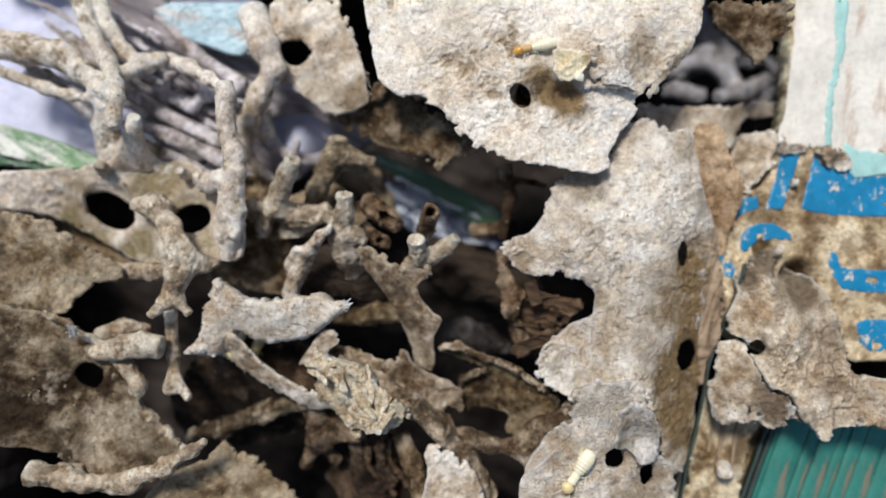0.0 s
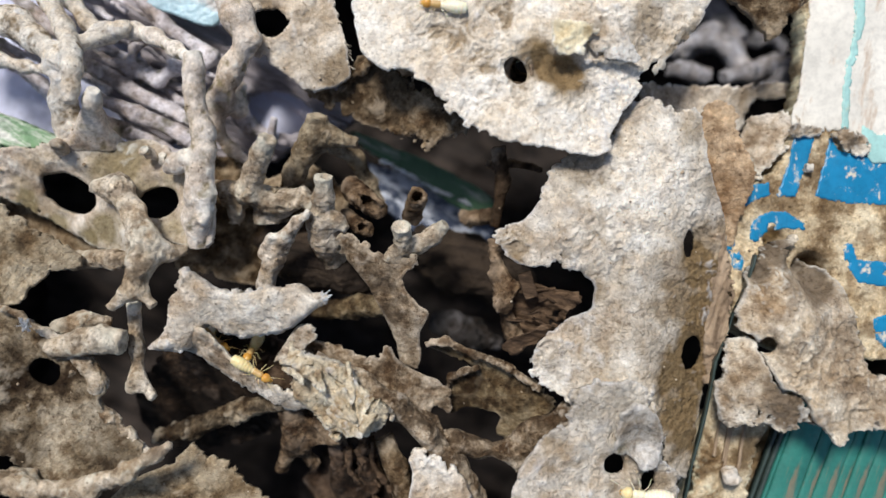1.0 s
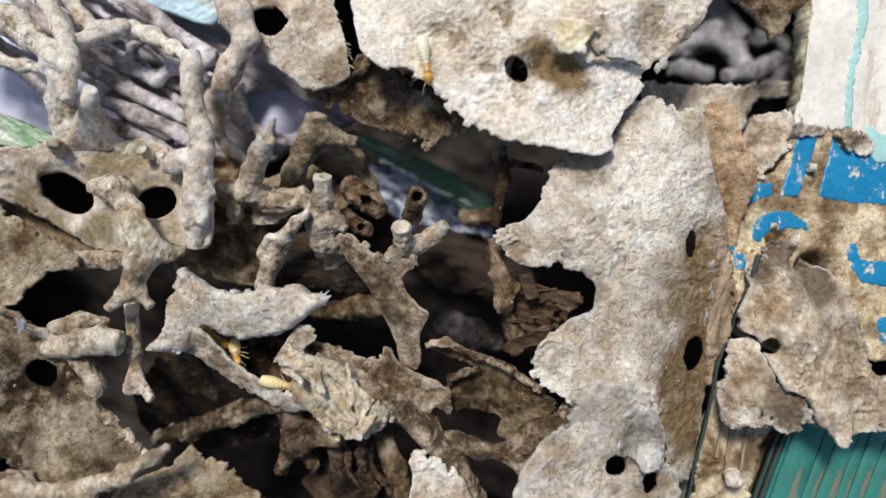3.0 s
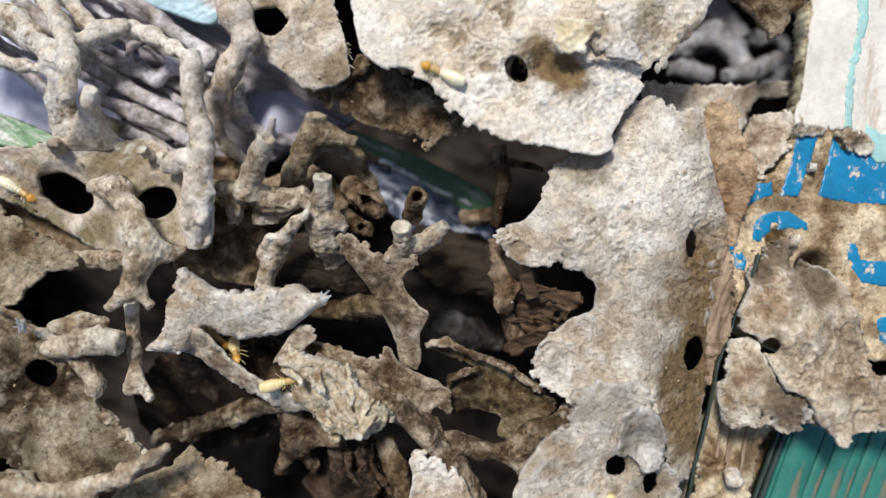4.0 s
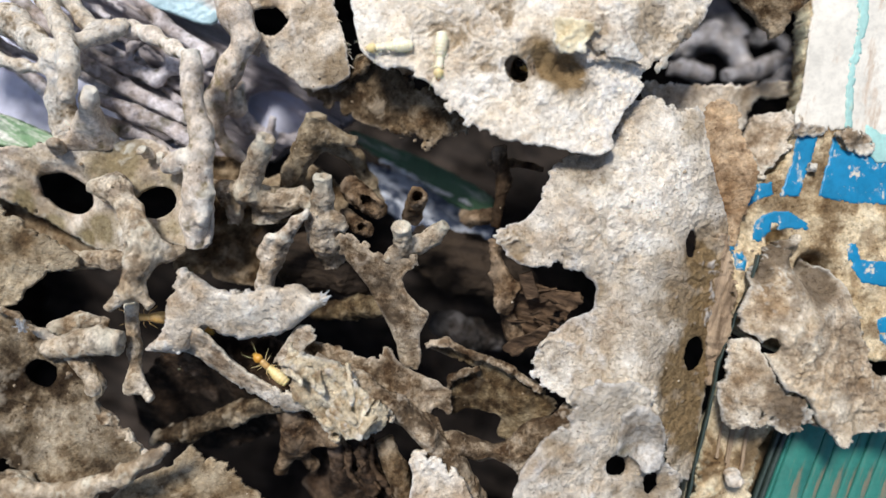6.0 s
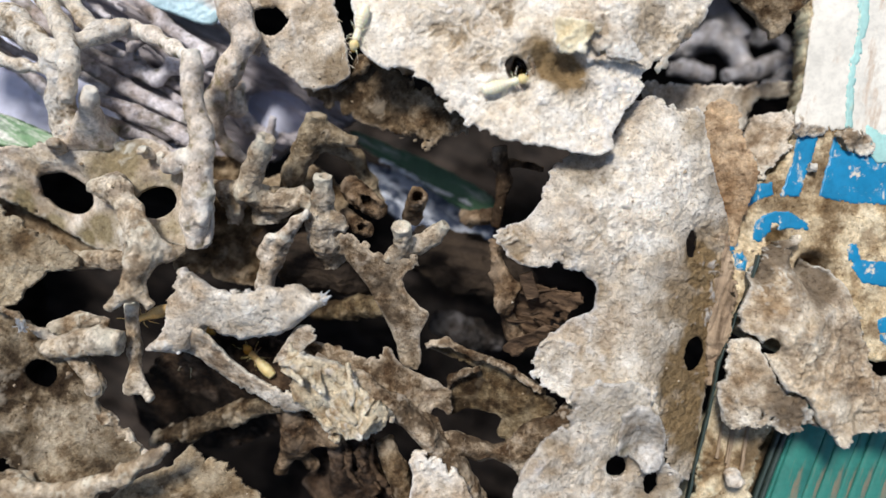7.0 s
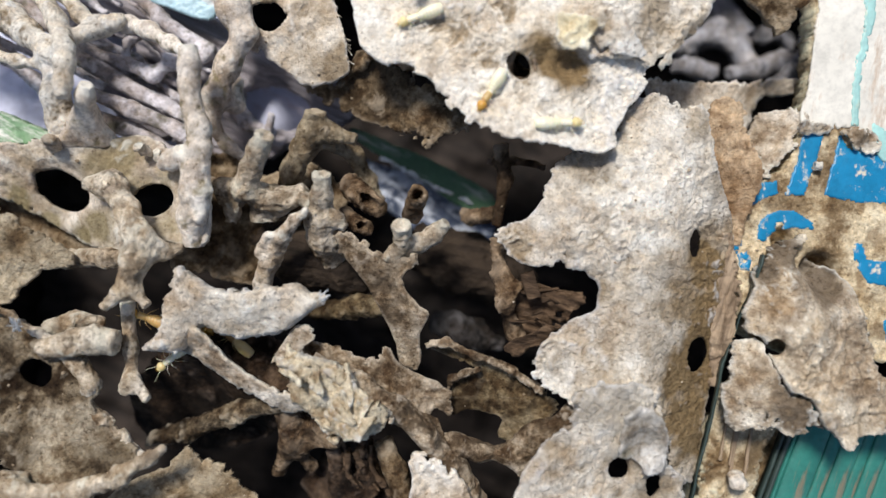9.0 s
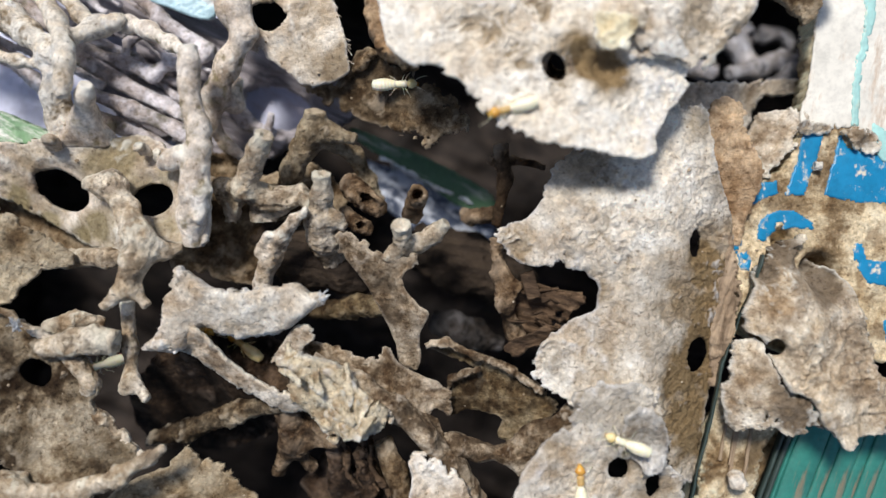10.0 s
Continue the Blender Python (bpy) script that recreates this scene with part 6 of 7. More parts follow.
strip = single("cream_strip", sheet("cream_strip", [(31.1, -23.5, -5.0), (32.4, -17.5, -5.0), (34.8, -13.4, -5.0), (39.5, -20.2, -5.0), (37.8, -24.2, -5.0), (35.5, -37.7, -5.0), (27.4, -37.7, -5.0)], CREAM, 1.5, rag=0.3, rough=0.15, swell=0.3, seed=151, stains=[(36.8, -24.2, -5.0, 2.02, 0.60), (35.5, -21.9, -5.0, 2.29, 0.55), (34.8, -27.6, -5.0, 1.35, 0.40)]),
       "cream strip of bare wood beside teal slats", "wood strip")
rnd = random.Random(12)
for i in range(4):
    u, v, run = rnd.uniform(0.4, 5.2), rnd.uniform(-33, -24), rnd.uniform(4, 8)
    line = [(29.6 + u + (v + 36 + run * s) * 0.16, v + run * s, -4.75 + rnd.uniform(-0.1, 0.1)) for s in (0, 0.5, 1)]
    part("sliver", bar("sliver", line, rnd.uniform(0.2, 0.6), 0.4, BARE, 360 + i, 0.1, 0.5), strip)
single("painted_edge", bar("painted_edge", [(36.6, -0.7, -2.2), (35.3, -5.2, -2.4), (34.0, -7.8, -2.5), (32.1, -13.1, -2.6), (30.9, -19.7, -3.0), (29.2, -26.4, -3.2), (27.4, -37.1, -3.4)], 0.26, 0.9, TEALDEEP, 152, 0.08),
       "thin dark teal edge strip between carton sheets", "edge strip")

single("carton_crumb", limb("carton_crumb", [[(34.0, -26.0, -3.6, 1.00), (34.4, -27.2, -3.6, 1.20)]], ASH, 0.24, 0.5, seed=233), "cream crumb lying on a bare wood strip", "carton crumb")

single("torn_paper", sheet("torn_paper", [(41.0, 13.4, -3.2), (41.4, 14.5, -3.0), (43.3, 14.3, -3.0), (44.8, 14.1, -3.2), (44.4, 13.5, -3.6), (42.2, 13.6, -3.6)], BISQUE, 0.6, seed=161, rag=0.6, rough=0.4), "ragged cream paper torn along the paint", "torn paper")
single("torn_paper", sheet("torn_paper", [(46.1, 13.5, -3.0), (47.1, 14.2, -2.8), (49.2, 13.5, -2.8), (50.3, 11.8, -3.0), (49.6, 11.2, -3.2), (47.7, 11.8, -3.2)], BISQUE, 0.7, seed=162, rag=0.6, rough=0.5, stains=[(48.2, 12.6, -3.0, 1.06, 0.80)]), "ragged cream paper torn along the paint", "torn paper")
single("mud_drop", limb("mud_drop", [[(43.2, 9.6, -3.6, 0.73), (43.9, 9.5, -3.4, 0.60)]], BISQUE, 0.22, 0.5, seed=163), "pale dried mud drop on blue print", "mud drop")

# ---- loose crumbs ----
def loose_crumbs(count, seed):
    """Grains of carton lying where they fell, on all that faces up and stays still."""
    rnd = random.Random(seed)
    bpy.context.view_layer.update()
    deps = bpy.context.evaluated_depsgraph_get()
    ico = [(0, 0, 1), (0.9, 0, 0.3), (0.25, 0.85, 0.35), (-0.75, 0.5, 0.3), (-0.7, -0.55, 0.35), (0.3, -0.85, 0.3), (0.6, 0.5, -0.4), (-0.3, 0.75, -0.45), (-0.9, 0, -0.4), (-0.25, -0.8, -0.4), (0.65, -0.5, -0.45), (0, 0, -0.9)]
    tri = [(0, 1, 2), (0, 2, 3), (0, 3, 4), (0, 4, 5), (0, 5, 1), (1, 6, 2), (2, 7, 3), (3, 8, 4), (4, 9, 5), (5, 10, 1), (6, 7, 2), (7, 8, 3), (8, 9, 4), (9, 10, 5), (10, 6, 1), (11, 7, 6), (11, 8, 7), (11, 9, 8), (11, 10, 9), (11, 6, 10)]
    v, f = [], []
    while len(f) < count * 20:
        x, y = rnd.uniform(-0.055, 0.055), rnd.uniform(-0.034, 0.032)
        hit, p, n, _, ob, _ = scene.ray_cast(deps, Vector((x, y, 0.03)), Vector((0, 0, -1)))
        if not hit or n.z < 0.55 or p.z < -0.012 or ob.name.startswith(("carton_crust", "flake", "fold", "hanging", "print", "paint", "slat", "stripe", "rotten", "flank", "floor", "weathered", "strand", "gallery_wall", "arm", "bowl", "leg")):
            continue
        r = rnd.uniform(0.00009, 0.0002) * (1.8 if rnd.random() < 0.12 else 1)
        turn = Euler((rnd.uniform(0, 6), rnd.uniform(0, 6), rnd.uniform(0, 6))).to_matrix()
        k = len(v)
        v += [p + turn @ Vector((a * rnd.uniform(0.6, 1.2), b * rnd.uniform(0.6, 1.2), c * rnd.uniform(0.5, 1))) * r + Vector((0, 0, r * 0.3)) for a, b, c in ico]
        f += [tuple(k + i for i in t) for t in tri]
    me = bpy.data.meshes.new("crumbs")
    me.from_pydata([tuple(p) for p in v], [], f)
    me.materials.append(GRAINS)
    return me


GRAINS, gnt, gb = material("mixed_grains", 0.9, 0.15)
geo = gnt.nodes.new("ShaderNodeNewGeometry")
gnt.links.new(ramp(gnt, geo.outputs["Random Per Island"], [(0.0, (0.20, 0.15, 0.10)), (0.5, (0.36, 0.28, 0.19)), (1.0, (0.52, 0.44, 0.33))]), gb.inputs["Base Color"])
tagged(new("crumbs", loose_crumbs(160, 8)), "loose grains of carton scattered over the nest", "crumbs", kind="stuff")

# ---- termites ----
def egg(name, rings, mat, sides=14):
    """A body turned about its length: rings of (x, z, half-width, half-height)."""
    v, f = [], []
    for x, z, w, h in rings:
        v += [(x, w * math.cos(2 * math.pi * k / sides), z + h * math.sin(2 * math.pi * k / sides)) for k in range(sides)]
    for i in range(len(rings) - 1):
        f += [(i * sides + k, i * sides + (k + 1) % sides, (i + 1) * sides + (k + 1) % sides, (i + 1) * sides + k) for k in range(sides)]
    me = bpy.data.meshes.new(name)
    me.from_pydata([tuple(c * MM for c in p) for p in v], [], f)
    bm = bmesh.new()
    bm.from_mesh(me)
    bmesh.ops.holes_fill(bm, edges=bm.edges)
    bmesh.ops.recalc_face_normals(bm, faces=bm.faces)
    bm.to_mesh(me)
    bm.free()
    me.materials.append(mat)
    me.polygons.foreach_set("use_smooth", np.ones(len(me.polygons), bool))
    me.update()
    return me


def thread(name, pts, r0, r1, mat, sides=6):
    """A thin leg or feeler through points."""
    pts = [Vector(p) for p in pts]
    v, f = [], []
    for i, p in enumerate(pts):
        d = (pts[min(i + 1, len(pts) - 1)] - pts[max(i - 1, 0)]).normalized()
        a = d.cross(Vector((0.2, 0.1, 1))).normalized()
        b = d.cross(a)
        r = r0 + (r1 - r0) * i / (len(pts) - 1)
        v += [(p + a * r * math.cos(2 * math.pi * k / sides) + b * r * math.sin(2 * math.pi * k / sides)) * MM for k in range(sides)]
    for i in range(len(pts) - 1):
        f += [(i * sides + k, i * sides + (k + 1) % sides, (i + 1) * sides + (k + 1) % sides, (i + 1) * sides + k) for k in range(sides)]
    f += [tuple(range(sides))[::-1], tuple(range((len(pts) - 1) * sides, len(pts) * sides))]
    me = bpy.data.meshes.new(name)
    me.from_pydata([tuple(p) for p in v], [], f)
    me.materials.append(mat)
    me.update()
    return me


def termite(label, head, chest, belly):
    """A termite five millimetres long, facing along x, standing on z = 0."""
    ob = new("termite")
    ob.empty_display_size = 0.002
    tagged(ob, label, "termite", "termites on the nest")

    def piece(name, me, parent=ob, note=""):
        p = new(name, me)
        p.parent = parent
        if note:
            tagged(p, note)
        return p

    seg = [(-3.1, 0.6, 0.05, 0.05), (-3.05, 0.6, 0.22, 0.2)]
    for k in range(8):
        x = -2.95 + k * 0.36
        w = 0.74 * math.sin(math.pi * (0.22 + 0.70 * (k + 0.5) / 8)) ** 0.7
        seg += [(x, 0.62, w * 0.9, w * 0.82), (x + 0.16, 0.62, w, w * 0.9), (x + 0.31, 0.62, w * 0.95, w * 0.86)]
    seg += [(-0.05, 0.6, 0.3, 0.3), (0.0, 0.6, 0.05, 0.05)]
    piece("abdomen", egg("abdomen", seg, belly), ob, "banded pale abdomen")
    piece("thorax", egg("thorax", [(-0.25, 0.62, 0.1, 0.1), (-0.15, 0.62, 0.36, 0.33), (0.1, 0.64, 0.42, 0.36), (0.2, 0.64, 0.38, 0.33), (0.3, 0.64, 0.41, 0.35), (0.5, 0.64, 0.36, 0.32), (0.6, 0.66, 0.42, 0.33), (0.85, 0.66, 0.4, 0.3), (1.0, 0.66, 0.22, 0.2), (1.05, 0.66, 0.05, 0.05)], chest), ob)
    skull = piece("head", egg("head", [(0.95, 0.66, 0.05, 0.05), (1.0, 0.66, 0.3, 0.24), (1.15, 0.66, 0.5, 0.4), (1.4, 0.65, 0.56, 0.44), (1.65, 0.62, 0.5, 0.4), (1.85, 0.58, 0.34, 0.3), (2.0, 0.55, 0.2, 0.2), (2.08, 0.54, 0.04, 0.04)], head), ob, "rounded shiny head")
    for s in (-1, 1):
        piece("mandible", thread("mandible", [(1.9, 0.16 * s, 0.5), (2.12, 0.15 * s, 0.48), (2.22, 0.04 * s, 0.46)], 0.07, 0.03, AMBER), skull)
        piece("feeler", thread("feeler", [(1.8, 0.3 * s, 0.66), (2.15, 0.5 * s, 0.85), (2.6, 0.72 * s, 0.8), (3.0, 0.85 * s, 0.6), (3.3, 0.86 * s, 0.4)], 0.026, 0.014, belly), skull)
        for x, reach in ((-0.05, -0.75), (0.35, 0.05), (0.75, 0.7)):
            piece("leg", thread("leg", [(x, 0.3 * s, 0.5), (x + reach * 0.5, 0.75 * s, 0.75), (x + reach * 0.85, 1.0 * s, 0.35), (x + reach, 1.15 * s, 0.03), (x + reach * 1.2, 1.3 * s, 0.02)], 0.042, 0.018, belly), ob)
    return ob


TERMITES = {}
for key, kind in (("ridge_walker", 0), ("pale_one", 1), ("rim_walker", 1), ("hole_dweller", 0), ("lower_one", 1), ("late_one", 1), ("last_one", 0), ("lattice_one", 0), ("under_tongue", 2), ("crumb_worker", 3), ("crest_worker", 3), ("branch_worker", 2), ("flank_worker", 1)):
    TERMITES[key] = termite(*(("amber-headed termite with a pale abdomen walking on carton", AMBER, HONEY, IVORY), ("ivory pale termite walking on carton", STRAW, IVORY, IVORY), ("honey-brown termite half hidden in the nest", AMBER, HONEY, HONEY), ("yellow-headed termite with a cream abdomen", AMBER, HONEY, STRAW))[kind])

TERMITES["lower_one"].scale = (1.15, 1.4, 1.3)


def motions():
    """The lifted crust and its flake shift near the end; the termites walk."""
    rest = lid.location.copy()
    x, y, z = rest
    walk(lid, [(0, pose(x, y, z)), (9.1, pose(x, y, z)), (9.3, pose(x + 0.0003, y, z + 0.0003)), (9.5, pose(x + 0.0007, y - 0.0001, z + 0.0007)), (9.6, pose(x + 0.0022, y - 0.0007, z + 0.003)), (9.7, pose(x + 0.0031, y - 0.0011, z + 0.0042)), (10, pose(x + 0.0032, y - 0.0011, z + 0.0042))])
    x, y, z = flake.location
    walk(flake, [(0, pose(x, y, z)), (9.1, pose(x, y, z)), (9.5, pose(x + 0.0018, y + 0.0002, z + 0.0005, 0, 0, 6)), (9.7, pose(x + 0.0022, y + 0.0007, z + 0.0008, 0, 0, 8)), (10, pose(x + 0.0023, y + 0.0008, z + 0.0008, 0, 0, 8))])
    walk(TERMITES["ridge_walker"], [
        (0.00, pose(0.00913, 0.02499, 0.00350, 0, 0, -168)),
        (0.20, pose(0.00579, 0.02363, 0.00352, 0, 0, -166)),
        (0.40, pose(0.00553, 0.02404, 0.00339, 0, 0, -185)),
        (0.60, pose(0.00459, 0.02443, 0.00329, 0, 0, -192)),
        (0.80, pose(0.00290, 0.02568, 0.00336, 0, 0, -205)),
        (1.00, pose(-0.00037, 0.02662, 0.00302, 0, 0, -188)),
        (1.20, pose(-0.00484, 0.02536, 0.00292, 0, 0, -171)),
        (1.40, pose(-0.00526, 0.02508, 0.00290, 0, 0, -172)),
        (1.60, pose(-0.00557, 0.02455, 0.00296, 0, 0, -162)),
        (1.80, pose(-0.00607, 0.02434, 0.00294, 0, 0, -182)),
        (2.00, pose(-0.00581, 0.02414, 0.00297, 0, 0, -169)),
        (2.20, pose(-0.00638, 0.02336, 0.00303, 0, 0, -160)),
        (2.40, pose(-0.00579, 0.02243, 0.00317, 0, 0, -111)),
        (2.50, pose(-0.00546, 0.02220, 0.00319, 0, 0, -123)),
        (2.60, pose(-0.00539, 0.02172, 0.00322, 0, 0, -109)),
        (2.70, pose(-0.00438, 0.02119, 0.00320, 0, 0, -76)),
        (3.20, pose(-0.00073, 0.01922, 0.00365, 0, 0, -85)),
        (3.80, pose(0.00251, 0.01823, 0.00328, 0, 0, -141)),
        (3.90, pose(0.00189, 0.01867, 0.00364, 0, 0, -173)),
        (4.00, pose(-0.00046, 0.01905, 0.00366, 0, 0, -204)),
        (4.10, pose(-0.00384, 0.02089, 0.00331, 0, 0, -210)),
        (4.20, pose(-0.00536, 0.02252, 0.00317, 0, 0, -219)),
        (4.30, pose(-0.00536, 0.02367, 0.00304, 0, 0, -237)),
        (4.50, pose(-0.00477, 0.02509, 0.00296, 0, 0, -265)),
        (4.70, pose(-0.00373, 0.02722, 0.00269, 0, 0, -273)),
        (5.00, pose(-0.00278, 0.03210, 0.00229, 0, 0, -281)),
        (10.00, pose(-0.00272, 0.02979, 0.00667, 0, 0, -281)),
    ])
    walk(TERMITES["pale_one"], [
        (0.00, pose(0.00418, 0.04193, -0.00914, 0, 0, -102)),
        (4.20, pose(0.00440, 0.03253, 0.00277, 0, 0, -101)),
        (4.40, pose(0.00017, 0.02484, 0.00291, 0, 0, -137)),
        (4.50, pose(-0.00126, 0.02172, 0.00350, 0, 0, -112)),
        (4.70, pose(-0.00198, 0.02085, 0.00347, 0, 0, -174)),
        (4.90, pose(-0.00555, 0.02227, 0.00319, 0, 0, -191)),
        (5.10, pose(-0.00440, 0.02048, 0.00328, 0, 0, -134)),
        (5.30, pose(-0.00249, 0.02022, 0.00349, 0, 0, -90)),
        (5.40, pose(-0.00172, 0.02113, 0.00354, 0, 0, -104)),
        (5.50, pose(-0.00217, 0.02139, 0.00334, 0, 0, -137)),
        (5.60, pose(-0.00384, 0.02074, 0.00324, 0, 0, -175)),
        (5.70, pose(-0.00495, 0.02117, 0.00324, 0, 0, -183)),
        (6.30, pose(-0.00697, 0.02202, 0.00308, 0, 0, -153)),
        (6.80, pose(-0.00912, 0.02338, 0.00300, 0, 0, -105)),
        (7.20, pose(-0.00928, 0.02365, 0.00200, 0, 0, -107)),
        (7.50, pose(-0.00808, 0.02553, -0.00500, 0, 0, -101)),
        (8.30, pose(-0.00854, 0.02474, -0.00500, 0, 0, -101)),
        (8.60, pose(-0.00700, 0.02800, -0.00450, 0, 0, -126)),
        (8.80, pose(-0.00150, 0.03300, 0.00200, 0, 0, -160)),
        (9.00, pose(-0.00302, 0.02459, 0.00290, 0, 0, -160)),
        (9.20, pose(-0.00846, 0.02404, 0.00284, 0, 0, -115)),
        (9.35, pose(-0.00847, 0.02295, 0.00200, 0, 0, -85)),
        (9.50, pose(-0.00830, 0.02243, 0.00000, 0, 0, -53)),
        (9.70, pose(-0.00598, 0.02077, -0.00184, 0, 0, -20)),
        (10.00, pose(-0.00514, 0.01867, -0.00289, 0, 0, 2)),
    ])
    walk(TERMITES["rim_walker"], [
        (0.00, pose(0.01346, 0.04241, -0.00907, 0, 0, -177)),
        (4.70, pose(0.01186, 0.03040, 0.00289, 0, 0, -173)),
        (4.90, pose(0.00536, 0.02612, 0.00312, 0, 0, -178)),
        (5.10, pose(0.00018, 0.02585, 0.00310, 0, 0, -182)),
        (5.30, pose(-0.00605, 0.02387, 0.00300, 0, 0, -153)),
        (5.40, pose(-0.00641, 0.02203, 0.00312, 0, 0, -131)),
        (5.50, pose(-0.00581, 0.02305, 0.00304, 0, 0, -156)),
        (5.60, pose(-0.00545, 0.02381, 0.00301, 0, 0, -171)),
        (5.70, pose(-0.00526, 0.02384, 0.00301, 0, 0, -177)),
        (5.95, pose(-0.00140, 0.02093, 0.00350, 0, 0, -113)),
        (6.20, pose(0.00168, 0.01984, 0.00353, 0, 0, -63)),
        (6.80, pose(0.00643, 0.01660, 0.00347, 0, 0, -25)),
        (7.00, pose(0.00711, 0.01785, 0.00354, 0, 0, 17)),
        (7.10, pose(0.00685, 0.01741, 0.00336, 0, 0, -53)),
        (7.20, pose(0.00547, 0.01626, 0.00342, 0, 0, -100)),
        (7.40, pose(0.00357, 0.01636, 0.00344, 0, 0, -141)),
        (7.50, pose(0.00337, 0.01722, 0.00368, 0, 0, -169)),
        (7.60, pose(0.00434, 0.01773, 0.00396, 0, 0, -131)),
        (7.80, pose(0.00340, 0.01532, 0.00338, 0, 0, -99)),
        (8.00, pose(0.00314, 0.01513, 0.00332, 0, 0, -84)),
        (8.20, pose(0.00494, 0.01426, 0.00377, 0, 0, -41)),
        (8.40, pose(0.00895, 0.01279, 0.00377, 0, 0, -26)),
        (8.60, pose(0.01163, 0.01287, 0.00349, 0, 0, -11)),
        (8.80, pose(0.01141, 0.01271, 0.00349, 0, 0, -20)),
        (9.00, pose(0.01265, 0.01332, 0.00325, 0, 0, 2)),
        (9.20, pose(0.01473, 0.01411, 0.00337, 0, 0, -11)),
        (9.35, pose(0.01690, 0.01360, 0.00319, 0, 8, -18)),
        (9.50, pose(0.01830, 0.01300, 0.00240, 0, 30, -16)),
        (9.60, pose(0.01860, 0.01430, 0.00020, 0, 20, 40)),
        (9.70, pose(0.01780, 0.01650, -0.00080, 0, 0, 110)),
        (10.00, pose(0.01760, 0.01780, -0.00100, 0, 0, 115)),
    ])
    walk(TERMITES["hole_dweller"], [
        (0.00, pose(0.00959, 0.02439, -0.00780, 0, -54, 171)),
        (6.60, pose(0.01005, 0.02116, -0.00780, 0, -56, 172)),
        (7.00, pose(0.00914, 0.02061, -0.00440, 0, -67, 184)),
        (7.20, pose(0.00861, 0.02004, -0.00170, 0, -65, 187)),
        (7.40, pose(0.00821, 0.01971, 0.00014, 0, -60, 182)),
        (7.60, pose(0.00805, 0.01953, 0.00080, 0, -57, 183)),
        (8.00, pose(0.00717, 0.01897, 0.00174, 0, -53, 183)),
        (8.20, pose(0.00712, 0.01843, 0.00304, 0, -33, 199)),
        (8.40, pose(0.00653, 0.01817, 0.00357, 0, 0, 212)),
        (8.60, pose(0.00588, 0.01747, 0.00347, 0, 0, 219)),
        (8.80, pose(0.00450, 0.01710, 0.00362, 0, 0, 214)),
        (9.00, pose(0.00476, 0.01635, 0.00342, 0, 0, 238)),
        (9.20, pose(0.00272, 0.01585, 0.00365, 0, 0, 193)),
        (9.50, pose(0.00314, 0.01578, 0.00426, 0, 0, 191)),
        (9.60, pose(0.00504, 0.01515, 0.00628, 0, 0, 199)),
        (9.70, pose(0.00639, 0.01479, 0.00747, 0, 0, 207)),
        (10.00, pose(0.00651, 0.01400, 0.00753, 0, 0, 195)),
    ])
    walk(TERMITES["lower_one"], [
        (0.00, pose(0.01422, -0.02569, 0.00226, 0, 0, -124)),
        (0.30, pose(0.01277, -0.02913, 0.00213, 0, 0, -111)),
        (0.45, pose(0.01458, -0.03087, 0.00168, 0, 0, -56)),
        (0.60, pose(0.01766, -0.03149, 0.00114, 0, 0, 0)),
        (0.75, pose(0.02033, -0.03076, 0.00082, 0, 0, 61)),
        (0.90, pose(0.02320, -0.02858, 0.00027, 0, 0, 129)),
        (1.00, pose(0.02228, -0.02755, 0.00078, 0, 0, 172)),
        (1.50, pose(0.01908, -0.02704, 0.00138, 0, 0, 193)),
        (2.00, pose(0.02354, -0.02755, -0.00015, 0, 0, 167)),
        (2.50, pose(0.02101, -0.02614, 0.00082, 0, 0, 167)),
        (2.70, pose(0.02106, -0.02623, 0.00081, 0, 0, 167)),
        (3.00, pose(0.02038, -0.03096, 0.00096, 0, 0, 219)),
        (3.15, pose(0.01964, -0.03254, 0.00092, 0, 0, 297)),
        (3.25, pose(0.01981, -0.03251, 0.00098, 0, 0, 374)),
        (3.40, pose(0.01886, -0.03117, 0.00105, 0, 0, 433)),
        (4.60, pose(0.01824, -0.02916, 0.00125, 0, 0, 446)),
        (4.70, pose(0.01840, -0.02884, 0.00128, 0, 0, 442)),
        (4.80, pose(0.01845, -0.02419, 0.00320, 0, 0, 438)),
        (4.90, pose(0.01903, -0.02039, 0.00380, 0, 0, 427)),
        (5.00, pose(0.01692, -0.01647, 0.00647, 0, 0, 460)),
        (5.10, pose(0.01661, -0.01652, 0.00645, 0, 0, 461)),
        (5.20, pose(0.01834, -0.01983, 0.00399, 0, 0, 407)),
        (5.30, pose(0.01822, -0.02149, 0.00344, 0, 0, 362)),
        (5.40, pose(0.01905, -0.02297, 0.00180, 0, 0, 283)),
        (5.50, pose(0.01970, -0.02442, -0.00050, 0, 0, 285)),
        (5.70, pose(0.02158, -0.02803, -0.00800, 0, 0, 285)),
        (6.20, pose(0.02157, -0.03308, -0.00800, 0, 0, 277)),
        (10.00, pose(0.02135, -0.03277, -0.00800, 0, 0, 277)),
    ])
